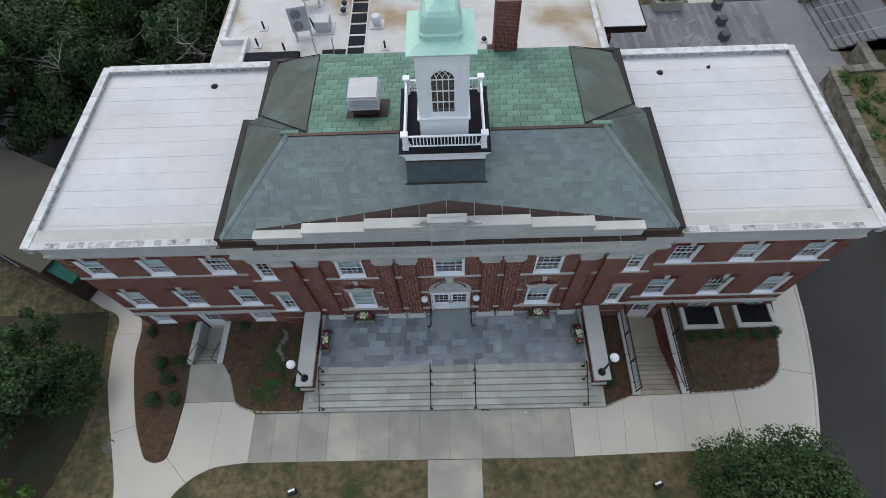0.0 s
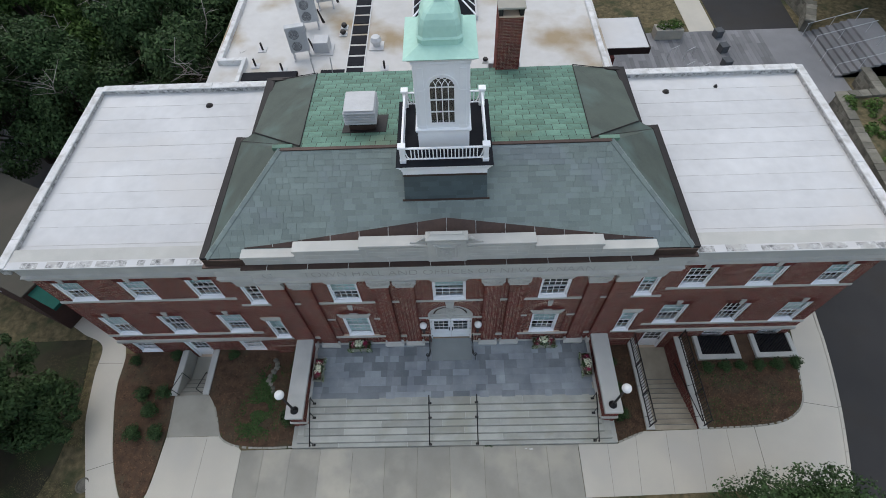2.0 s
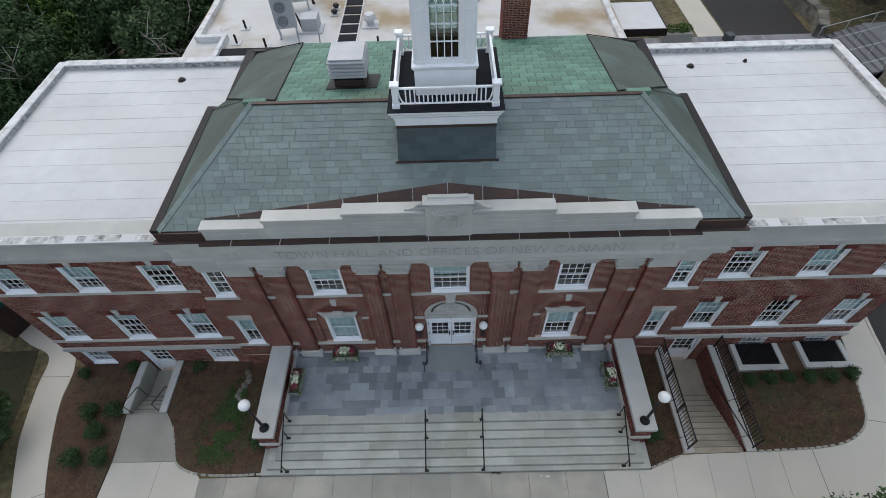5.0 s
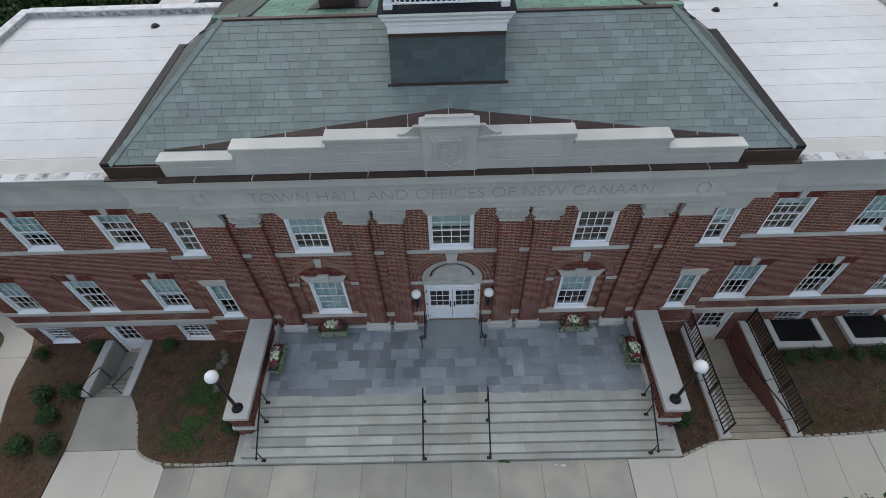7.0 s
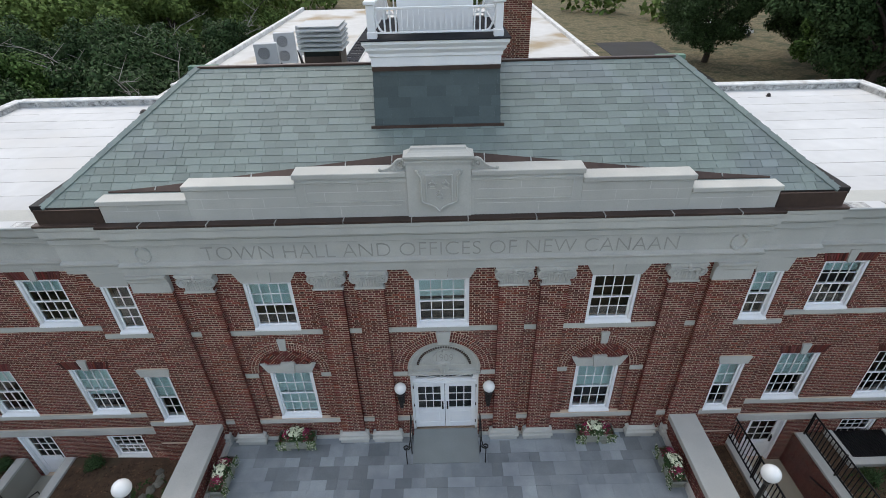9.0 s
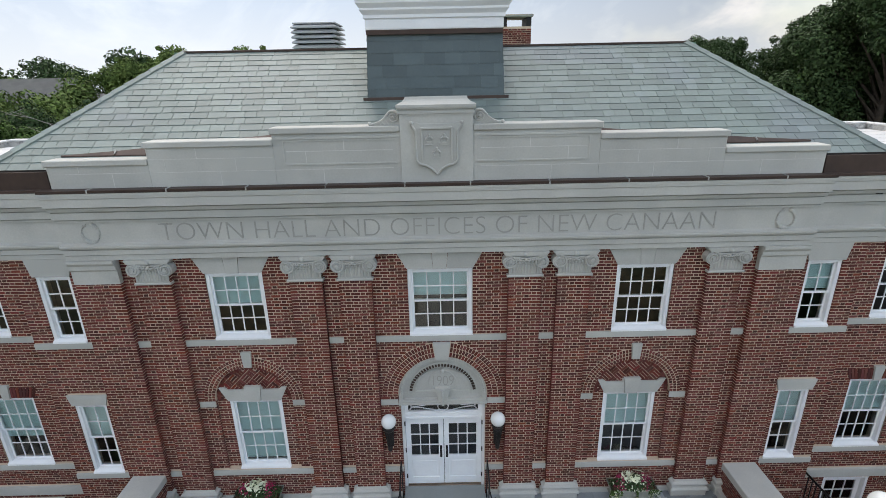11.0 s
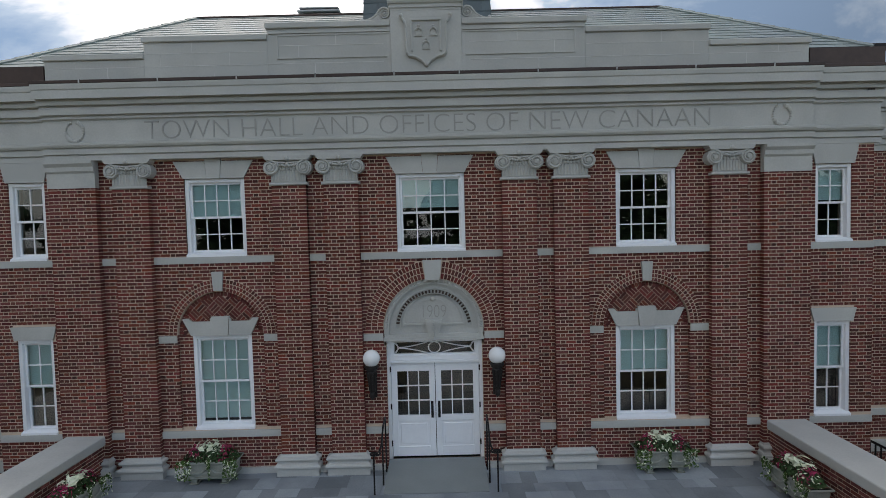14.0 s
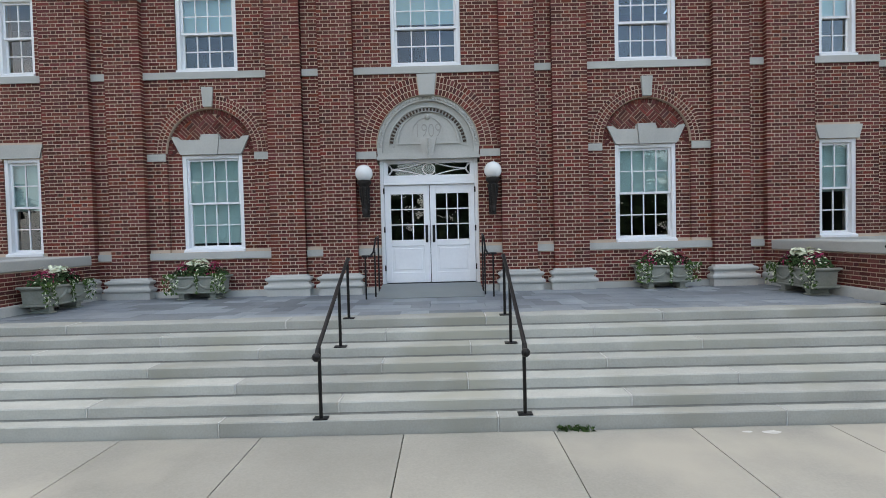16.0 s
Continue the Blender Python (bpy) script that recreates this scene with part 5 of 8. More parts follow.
def half_ring(bm, r0, r1, zs, y0, y1, n=28, a0=0.0, a1=math.pi):
    a = [a0 + (a1 - a0) * k / n for k in range(n + 1)]
    prism(bm, [(r1 * math.cos(t), zs + r1 * math.sin(t)) for t in a] + [(r0 * math.cos(t), zs + r0 * math.sin(t)) for t in reversed(a)], "y", y0, y1)
    return bm


bm = bmesh.new()
a = [math.pi * k / 28 for k in range(29)]
prism(bm, [(TR * math.cos(t), ZS + TR * math.sin(t)) for t in a] + [(-TR, 3.61), (TR, 3.61)], "y", 0.09, 0.3)
part("slab", bm, M_STONE, tym)
bm = half_ring(bmesh.new(), 0.88, 0.98, ZS, 0.03, 0.09)
for k in range(46):
    t = math.pi * (k + 0.5) / 46
    globe(bm, (0.93 * math.cos(t), 0.03, ZS + 0.93 * math.sin(t)), 0.026, 6)
part("beaded_ring", bm, M_STONE, tym)
bm = half_ring(bmesh.new(), 0.655, 0.67, ZS + 0.01, 0.06, 0.09)
half_ring(bm, 0.575, 0.605, ZS + 0.09, 0.06, 0.09, 28, 0.0, math.pi)
half_ring(bm, 0.755, 0.775, ZS + 0.01, 0.065, 0.09)
box(bm, -0.605, -0.1, 0.06, 0.09, ZS + 0.06, ZS + 0.095)
box(bm, 0.1, 0.605, 0.06, 0.09, ZS + 0.06, ZS + 0.095)
box(bm, -0.98, -0.88, 0.03, 0.09, 3.62, ZS)
box(bm, 0.88, 0.98, 0.03, 0.09, 3.62, ZS)
part("moulding", bm, M_STONE, tym)
for k in range(31):
    t = math.radians(8) + math.radians(164) * k / 30
    b2 = boxes((-0.03, 0.03, 0.065, 0.095, -0.018, 0.018))
    bmesh.ops.transform(b2, matrix=Matrix.Translation((0.71 * math.cos(t), 0, ZS + 0.01 + 0.71 * math.sin(t))) @ Matrix.Rotation(-t, 4, "Y"), verts=b2.verts[:])
    part("tooth", b2, M_TOOTH, tym)
bm = bmesh.new()
box(bm, -0.985, 0.985, -0.02, 0.3, 3.50, 3.56)
box(bm, -0.97, 0.97, 0.01, 0.3, 3.56, 3.62)
part("transom_bar", bm, M_STONE, tym)
bm = bmesh.new()
prism(bm, [(-0.08, 3.51), (0.08, 3.51), (0.165, 3.9), (-0.165, 3.9)], "y", 0.0, 0.09)
prism(bm, [(-0.03, 3.49), (0.03, 3.49), (0.05, 3.88), (-0.05, 3.88)], "y", -0.05, 0.05)
for k in range(9):
    globe(bm, (0, -0.05, 3.51 + k * 0.043), 0.02, 6)
part("console", bm, M_STONE, tym, "scrolled limestone console")


def lettering(text, height, where, mat, parent, thin=0.0, width=None, name="inscription", label=""):
    cu = bpy.data.curves.new(name, "FONT")
    cu.body, cu.align_x, cu.align_y = text, "CENTER", "BOTTOM_BASELINE"
    cu.size, cu.extrude, cu.offset = height / 0.7, 0.004, thin
    tmp = new("tmp_text", cu)
    me = bpy.data.meshes.new_from_object(tmp.evaluated_get(bpy.context.evaluated_depsgraph_get()))
    bpy.data.objects.remove(tmp)
    xs = [v.co.x for v in me.vertices]
    k = width / (max(xs) - min(xs)) if width else 1.0
    for v in me.vertices:
        v.co = (v.co.x * k, -v.co.z, v.co.y)
    me.materials.clear()
    me.materials.append(mat)
    o = new(name, me)
    o.parent, o.location = parent, where
    if label:
        o["label"] = label
    return o


# darker stone for raised letters: the shade of incised cuts as colour
M_CUT_SHADE = material("limestone_cut_shade", (0.36, 0.355, 0.33), (0.30, 0.295, 0.275), 0.9, scale=2, fine=30)
bpy.context.view_layer.update()
lettering("1909", 0.26, (0, 0.088, ZS + 0.20), M_CUT_SHADE, tym, -0.006, 0.46, "year")
bm = half_ring(bmesh.new(), 0.29, 0.31, ZS + 0.28, 0.07, 0.09, 20, math.radians(-25), math.radians(80))
half_ring(bm, 0.29, 0.31, ZS + 0.28, 0.07, 0.09, 20, math.radians(100), math.radians(205))
globe(bm, (0, 0.07, ZS + 0.58), 0.05, 10)
part("wreath", bm, M_STONE, tym)
frieze = bpy.data.objects["cornice_centre"]
lettering("TOWN HALL AND OFFICES OF NEW CANAAN", 0.36, (0.0, -0.137, 7.515), M_CUT_SHADE, frieze, -0.010, 10.75, "inscription", "thin raised capitals on the limestone frieze, coloured like the shade of cut letters")
for s in (-1, 1):
    bm = bmesh.new()
    for k in range(22):
        t = math.radians(115) + math.radians(310) * k / 21
        b = Vector((s * 6.72 + 0.17 * math.cos(t), -0.14, 7.69 + 0.185 * math.sin(t)))
        globe(bm, b, 0.022 + 0.024 * abs(math.sin(t + 0.5)) ** 2, 7)
    part("wreath", bm, M_STONE, frieze, "carved laurel wreath")

# ---- parapet ornament ----
SY = PAR_Y - 0.05
half_shield = [(0.475, 9.66), (0.455, 9.60), (0.41, 9.52), (0.395, 9.40), (0.395, 9.04), (0.385, 8.95), (0.34, 8.90), (0.22, 8.87), (0.10, 8.80), (0.0, 8.70)]
outline = [(-x, z) for x, z in half_shield] + [(x, z) for x, z in half_shield[-2::-1]] + [(0.36, 9.655), (0.30, 9.625), (-0.30, 9.625), (-0.36, 9.655)]
bm = bmesh.new()
prism(bm, outline, "y", SY - 0.05, SY)
shield = part("shield", bm, M_STONE, par, "limestone shield with three carved crowns")
rim = half_shield[2:]
bm = bmesh.new()
for sg in (-1, 1):
    for (a, b), (c, d) in zip(rim, rim[1:]):
        rod(bm, (sg * (a - 0.025), SY - 0.05, b + 0.015), (sg * (c - 0.025 * (c > 0.05)), SY - 0.05, d + 0.02), 0.02, seg=6)
    for (a, b), (c, d) in zip(half_shield[:3], half_shield[1:3]):
        rod(bm, (sg * (a - 0.02), SY - 0.05, b - 0.01), (sg * (c - 0.02), SY - 0.05, d), 0.026, seg=6)
    globe(bm, (sg * 0.452, SY - 0.05, 9.645), 0.036, 8)
part("rim", bm, M_STONE, shield)
part("field", boxes((-0.285, 0.285, SY - 0.085, SY - 0.05, 9.535, 9.575), (-0.285, -0.25, SY - 0.085, SY - 0.05, 8.98, 9.535), (0.25, 0.285, SY - 0.085, SY - 0.05, 8.98, 9.535), bevel=0.006), M_STONE, shield)
for cx, cz in ((-0.135, 9.33), (0.135, 9.33), (0.0, 9.09)):
    bm = boxes((cx - 0.075, cx + 0.075, SY - 0.075, SY - 0.05, cz - 0.075, cz - 0.055), (cx - 0.05, cx + 0.05, SY - 0.07, SY - 0.05, cz - 0.05, cz - 0.01))
    for k in range(5):
        t = math.radians(30 + 30 * k)
        globe(bm, (cx + 0.055 * math.cos(t), SY - 0.065, cz + 0.015 + 0.06 * math.sin(t)), 0.022, 7)
    for q in (-1, 1):
        rod(bm, (cx + q * 0.045, SY - 0.062, cz - 0.03), (cx + q * 0.075, SY - 0.062, cz + 0.05), 0.012, seg=5)
    globe(bm, (cx, SY - 0.07, cz + 0.11), 0.024, 7)
    part("crown", bm, M_STONE, shield)
for s in (-1, 1):
    # scroll bracket: a volute against the block, a leafy tail running down to the coping
    vx, vz, vr = 0.665 + 0.115, 9.605 + 0.14, 0.11
    edge = [(vx + vr * math.cos(t), vz + vr * math.sin(t)) for t in (math.radians(a) for a in range(150, 20, -13))]
    tail = [(0.90 + 0.27 * k / 8, 9.765 - 0.14 * math.sin(k / 8 * math.pi / 2) ** 0.8) for k in range(1, 9)]
    edge += tail
    bm = bmesh.new()
    prism(bm, [(s * 0.66, 9.602)] + [(s * x, z) for x, z in edge] + [(s * 1.19, 9.602)], "y", PAR_Y + 0.05, PAR_Y + 0.13)
    for (a, b), (c, d) in zip(edge, edge[1:]):
        rod(bm, (s * a, PAR_Y + 0.06, b), (s * c, PAR_Y + 0.06, d), 0.022, seg=6)
    turns = [(vx + s * 0 + vr * (1 - 0.8 * k / 34) * math.cos(math.radians(20) + k / 34 * 4.2 * math.pi), vz + vr * (1 - 0.8 * k / 34) * math.sin(math.radians(20) + k / 34 * 4.2 * math.pi)) for k in range(35)]
    for k, ((a, b), (c, d)) in enumerate(zip(turns, turns[1:])):
        rod(bm, (s * a, PAR_Y + 0.045, b), (s * c, PAR_Y + 0.045, d), 0.02 - 0.006 * k / 34, seg=6)
    globe(bm, (s * vx, PAR_Y + 0.035, vz), 0.026, 8)
    for k in range(4):
        x = 0.86 + 0.075 * k
        rod(bm, (s * x, PAR_Y + 0.048, 9.615), (s * (x + 0.055), PAR_Y + 0.048, 9.70 - 0.022 * k), 0.013, 0.006, seg=5)
    globe(bm, (s * 1.20, PAR_Y + 0.055, 9.635), 0.038, 8)
    part("scroll", bm, M_STONE, par, "carved limestone scroll with a leafy tail")
    # sunk panel and block joints
    bm = boxes((s * 0.68, s * 2.95, PAR_Y - 0.026, PAR_Y, 9.395, 9.43), (s * 0.68, s * 2.80, PAR_Y - 0.016, PAR_Y, 9.355, 9.38), (s * 0.74, s * 2.80, PAR_Y - 0.018, PAR_Y, 8.93, 8.955), (s * 2.775, s * 2.80, PAR_Y - 0.018, PAR_Y, 8.955, 9.355))
    part("panel_moulding", bm, M_STONE, par)
    bm = boxes((s * 0.80, s * 7.1, PAR_Y - 0.004, PAR_Y, 8.84, 8.852), (s * 0.80, s * 2.75, PAR_Y - 0.004, PAR_Y, 9.17, 9.182), (s * 3.0, s * 7.0, PAR_Y - 0.004, PAR_Y, 9.08, 9.09),
               *[(s * x, s * x + 0.012, PAR_Y - 0.004, PAR_Y, a, b) for x, a, b in ((1.7, 9.18, 9.36), (2.4, 8.96, 9.17), (3.7, 8.85, 9.08), (4.4, 9.09, 9.28), (5.0, 8.85, 9.08), (6.0, 8.56, 8.84), (2.1, 8.56, 8.84), (4.0, 8.56, 8.84), (6.6, 8.85, 8.98))])
    part("joint", bm, M_WEAR, par)
    # copper gutter before the parapet
    part("copper_gutter", boxes((s * 0.0, s * 7.34, -0.41, PAR_Y - 0.002, CORN1 + 0.005, CORN1 + 0.06), (s * 7.34, s * 8.74, -0.29, -0.12, CORN1 + 0.005, CORN1 + 0.06), bevel=0.004), M_COPPER, par, "brown copper gutter lining")
    part("copper_band", boxes((s * 7.2, s * 8.62, -0.20, -0.142, CORN1 + 0.04, 8.90)), M_COPPER, par)
    for k in range(5):
        x = s * (0.6 + 1.45 * k)
        part("copper_seam", boxes((x - 0.012, x + 0.012, -0.415, PAR_Y - 0.004, CORN1 + 0.0, CORN1 + 0.072)), M_FLASH, par)
# brown copper apron behind the parapet, cut to a low curve
def on_roof(x, y, up=0.0):
    return (x, y, EAVE_Z + (y - EAVE_Y) * (RIDGE_Z - EAVE_Z) / (RIDGE_Y - EAVE_Y) + up)


n = 14
for k in range(n):
    xa, xb = -7.1 + 14.2 * k / n, -7.1 + 14.2 * (k + 1) / n - 0.01
    bm = bmesh.new()
    ys = [max(0.16, 0.87 - 0.104 * abs(x)) for x in (xa, xb)]
    top = [on_roof(xa, 0.14, 0.035), on_roof(xb, 0.14, 0.035), on_roof(xb, ys[1], 0.035), on_roof(xa, ys[0], 0.035)]
    v = [bm.verts.new(p) for p in top] + [bm.verts.new((p[0], p[1], p[2] - 0.03)) for p in top]
    bm.faces.new(v[:4])
    for i in range(4):
        bm.faces.new((v[i], v[i + 4], v[(i + 1) % 4 + 4], v[(i + 1) % 4]))
    part("copper_apron", bm, M_COPPER, roof, "brown copper flashing behind the parapet")
    bm = bmesh.new()
    rod(bm, on_roof(xb, 0.16, 0.045), on_roof(xb, ys[1], 0.045), 0.014, seg=6)
    part("apron_seam", bm, M_FLASH, roof)


# ---- slates and copper sheets of the main roof ----
def tile_slope(origin, u_dir, up_dir, length, pitch, wmin, wmax, lo, hi, thick, gap, bond=None, lap=0.25):
    """Tiles laid in courses on a slope; lo(t) and hi(t) bound each course. Yields corner lists."""
    o, u, v = Vector(origin), Vector(u_dir).normalized(), Vector(up_dir).normalized()
    nrm = u.cross(v).normalized()
    rows = int(length / pitch)
    p = length / rows
    for k in range(rows):
        t0, t1 = k * p, min((k + 1) * p + p * lap, length)
        a, b = lo((t0 + t0 + p) / 2), hi((t0 + t0 + p) / 2)
        x = a - (rng.uniform(0, wmax) if bond is None else (bond / 2 if k % 2 else 0))
        while x < b:
            w = rng.uniform(wmin, wmax) if bond is None else bond
            x0, x1 = max(x, a), min(x + w - gap, b)
            x += w
            if x1 - x0 < 0.04:
                continue
            j = rng.uniform(-0.003, 0.003)
            f0 = o + u * x0 + v * (t0 + gap * 0.5)
            f1 = o + u * x1 + v * (t0 + gap * 0.5 + j)
            b1, b0 = o + u * x1 + v * t1, o + u * x0 + v * t1
            up0, up1 = nrm * (thick * 1.6), nrm * (thick * 0.35)
            yield [f0 + up0, f1 + up0, b1 + up1, b0 + up1, f0, f1]


def tiles_to(store_name, quads, mat, parent, near_box, label="", piece="slate", limit=300):
    V, F, n = [], [], 0
    for q in quads:
        c = sum(q[:4], Vector()) / 4
        if near_box and near_box(c) and n < limit:
            n += 1
            quick(piece, [tuple(p - c) for p in q], [(0, 1, 2, 3), (0, 4, 5, 1), (0, 3, 4), (1, 5, 2)], mat, parent).location = c
            continue
        k = len(V)
        V += [tuple(p) for p in q]
        F += [(k, k + 1, k + 2, k + 3), (k, k + 4, k + 5, k + 1), (k, k + 3, k + 4), (k + 1, k + 5, k + 2)]
    if V:
        quick(store_name, V, F, mat, parent, label)["kind"] = "stuff"


SL = math.hypot(RIDGE_Y - EAVE_Y, RIDGE_Z - EAVE_Z)
up = (0, RIDGE_Y - EAVE_Y, RIDGE_Z - EAVE_Z)
slates = list(tile_slope((0, EAVE_Y, EAVE_Z), (1, 0, 0), up, SL, 0.187, 0.20, 0.46, lambda t: -EAVE_X + (EAVE_X - RIDGE_X) * t / SL, lambda t: EAVE_X - (EAVE_X - RIDGE_X) * t / SL, 0.0095, 0.008))
tiles_to("slate_courses", slates, M_SLATE, roof, lambda c: abs(c.x) < 4.2 and 9.55 < c.z < 10.6, "grey-green roofing slates")
for s in (-1, 1):
    # hip and ridge caps
    p, q2 = Vector((s * EAVE_X, EAVE_Y, EAVE_Z + 0.025)), Vector((s * RIDGE_X, RIDGE_Y, RIDGE_Z + 0.025))
    m = 15
    along = (q2 - p).normalized()
    f_in = Vector((-s, 0, 0)) - along * along.dot(Vector((-s, 0, 0)))
    f_in.normalize()
    f_out = Vector((0, 1, 0)) - along * along.dot(Vector((0, 1, 0)))
    f_out.normalize()
    for k in range(m):
        a, b = p.lerp(q2, k / m), p.lerp(q2, (k + 1.06) / m)
        lift = Vector((0, 0, 0.022 - 0.001 * (k % 3)))
        bm = bmesh.new()
        ring = []
        for base_p, up_k in ((a, lift), (b, lift * 0.55)):
            ring.append([bm.verts.new(base_p + d) for d in (f_in * 0.12 + up_k, up_k * 1.7, f_out * 0.13 + up_k, f_out * 0.13 - Vector((0, 0, 0.02)), f_in * 0.12 - Vector((0, 0, 0.02)))])
        for i in range(5):
            bm.faces.new((ring[0][i], ring[0][(i + 1) % 5], ring[1][(i + 1) % 5], ring[1][i]))
        bm.faces.new(ring[0][::-1])
        bm.faces.new(ring[1])
        bmesh.ops.recalc_face_normals(bm, faces=bm.faces[:])
        part("hip_slate", bm, M_SLATE, roof, "pale slate hip capping")
rl = math.hypot(9.3 - RIDGE_Y, RIDGE_Z - 9.4)
sheets = tile_slope((0, 9.3, 9.4), (-1, 0, 0), (0, RIDGE_Y - 9.3, RIDGE_Z - 9.4), rl, 0.40, 0.4, 0.4, lambda t: -5.65 + 0.57 * t / rl, lambda t: 5.65 - 0.57 * t / rl, 0.005, 0.020, 0.52, -0.03)
tiles_to("copper_sheeting", sheets, M_VERD, roof, lambda c: True, "green copper sheets", "copper_sheet", 300)
part("ridge_cap", boxes((-5.75, 5.75, RIDGE_Y - 0.06, RIDGE_Y + 0.08, RIDGE_Z - 0.03, RIDGE_Z + 0.022), bevel=0.008), M_COPPER, roof, "brown copper ridge")
bm = boxes((-6.05, -5.35, RIDGE_Y + 0.09, RIDGE_Y + 0.27, RIDGE_Z - 0.14, RIDGE_Z + 0.005), (5.35, 6.05, RIDGE_Y + 0.09, RIDGE_Y + 0.27, RIDGE_Z - 0.14, RIDGE_Z + 0.005), bevel=0.01)
part("ridge_end", bm, M_VERD, roof)

# ---- cupola ----
CY = 2.74
M_CUPROOF = material("pale_green_copper", (0.42, 0.66, 0.56), (0.34, 0.56, 0.47), 0.55, scale=1.5, fine=8, bump=0.05)
cup = thing("cupola", "white wooden cupola with balustrade and pale green copper roof", "cupola", (0, CY, 0))
bm = bmesh.new()
lo4 = [bm.verts.new((sx * 1.43, sy * 1.43, 9.5)) for sx, sy in ((-1, -1), (1, -1), (1, 1), (-1, 1))]
hi4 = [bm.verts.new((sx * 1.35, sy * 1.35, 11.34)) for sx, sy in ((-1, -1), (1, -1), (1, 1), (-1, 1))]
for i in range(4):
    bm.faces.new((lo4[i], lo4[(i + 1) % 4], hi4[(i + 1) % 4], hi4[i]))
bm.faces.new(hi4)
base = part("slate_base", bm, M_SLATE_D, cup, "dark slate-hung base")
V, F = [], []
for side in range(4):
    R = Matrix.Rotation(side * math.pi / 2, 4, "Z")
    for q in tile_slope((0, -1.43, 9.5), (1, 0, 0), (0, 0.08, 1.84), 1.84, 0.23, 0.32, 0.62, lambda t: -1.43 + 0.08 * t / 1.84, lambda t: 1.43 - 0.08 * t / 1.84, 0.010, 0.004):
        k = len(V)
        V += [tuple(R @ p) for p in q]
        F += [(k, k + 1, k + 2, k + 3), (k, k + 4, k + 5, k + 1), (k, k + 3, k + 4), (k + 1, k + 5, k + 2)]
quick("slate_cladding", V, F, M_SLATE_D, base)["kind"] = "stuff"
base.location.y = 0.09
part("base_flashing", boxes((-1.5, 1.5, -1.37, -1.32, 9.86, 10.03)), M_COPPER, cup, "brown copper flashing at the foot of the base")


def square_mould(bm, prof):
    """A square moulding from (half width, height) pairs."""
    rings = [[bm.verts.new((sx * r, sy * r, z)) for sx, sy in ((-1, -1), (1, -1), (1, 1), (-1, 1))] for r, z in prof]
    for a, b in zip(rings, rings[1:]):
        for i in range(4):
            bm.faces.new((a[i], a[(i + 1) % 4], b[(i + 1) % 4], b[i]))
    bm.faces.new(rings[0][::-1])
    bm.faces.new(rings[-1])
    return bm


part("cornice", square_mould(bmesh.new(), [(1.355, 11.30), (1.37, 11.33), (1.37, 11.50), (1.40, 11.52), (1.40, 11.58), (1.46, 11.66), (1.46, 11.70), (1.52, 11.78), (1.52, 11.84)]), M_WHITE, cup)
part("copper_strip", square_mould(bmesh.new(), [(1.362, 11.22), (1.366, 11.31)]), M_COPPER, cup)
M_BLACKDECK = material("black_membrane", (0.011, 0.012, 0.016), (0.018, 0.019, 0.023), 0.8, scale=2, fine=10, spec=0.12)
part("deck", boxes((-1.54, 1.54, -1.54, 1.54, 11.842, 11.865)), M_BLACKDECK, cup, "black membrane deck")
for sx in (-1, 1):
    for sy in (-1, 1):
        bm = boxes((sx * 1.30 - 0.10, sx * 1.30 + 0.10, sy * 1.30 - 0.10, sy * 1.30 + 0.10, 11.865, 12.0), (sx * 1.30 - 0.08, sx * 1.30 + 0.08, sy * 1.30 - 0.08, sy * 1.30 + 0.08, 12.0, 12.50), (sx * 1.30 - 0.12, sx * 1.30 + 0.12, sy * 1.30 - 0.12, sy * 1.30 + 0.12, 12.50, 12.57), bevel=0.012)
        post = part("post", bm, M_WHITE, cup)
        for (dx, dy) in ((-sx, 0), (0, -sy)):
            bm = bmesh.new()
            for k in range(6):
                t0, t1 = k / 6 * math.pi / 2, (k + 1) / 6 * math.pi / 2
                f = lambda t: (sx * 1.30 + dx * (0.08 + 0.16 * (1 - math.sin(t))), sy * 1.30 + dy * (0.08 + 0.16 * (1 - math.sin(t))), 11.98 + 0.42 * math.sin(t) ** 1.0 * t / (math.pi / 2))
                rod(bm, f(t0), f(t1), 0.022, seg=6)
            part("bracket", bm, M_WHITE, post)
for side in range(4):
    R = Matrix.Rotation(side * math.pi / 2, 4, "Z")
    bm = boxes((-1.2, 1.2, -1.335, -1.265, 12.40, 12.445), (-1.2, 1.2, -1.325, -1.275, 11.95, 11.985), bevel=0.006)
    bmesh.ops.transform(bm, matrix=R, verts=bm.verts[:])
    rail = part("rail", bm, M_WHITE, cup)
    for k in range(19):
        x = -1.03 + 2.06 * k / 18
        bm = boxes((x - 0.017, x + 0.017, -1.317, -1.283, 11.985, 12.40))
        bmesh.ops.transform(bm, matrix=R, verts=bm.verts[:])
        part("baluster", bm, M_WHITE, rail)
part("plinth", square_mould(bmesh.new(), [(0.80, 11.86), (0.80, 12.60), (0.84, 12.64), (0.86, 12.72), (0.80, 12.76)]), M_WHITE, cup)
TW, WZ0, WZS, WR = 0.775, 12.90, 14.22, 0.36
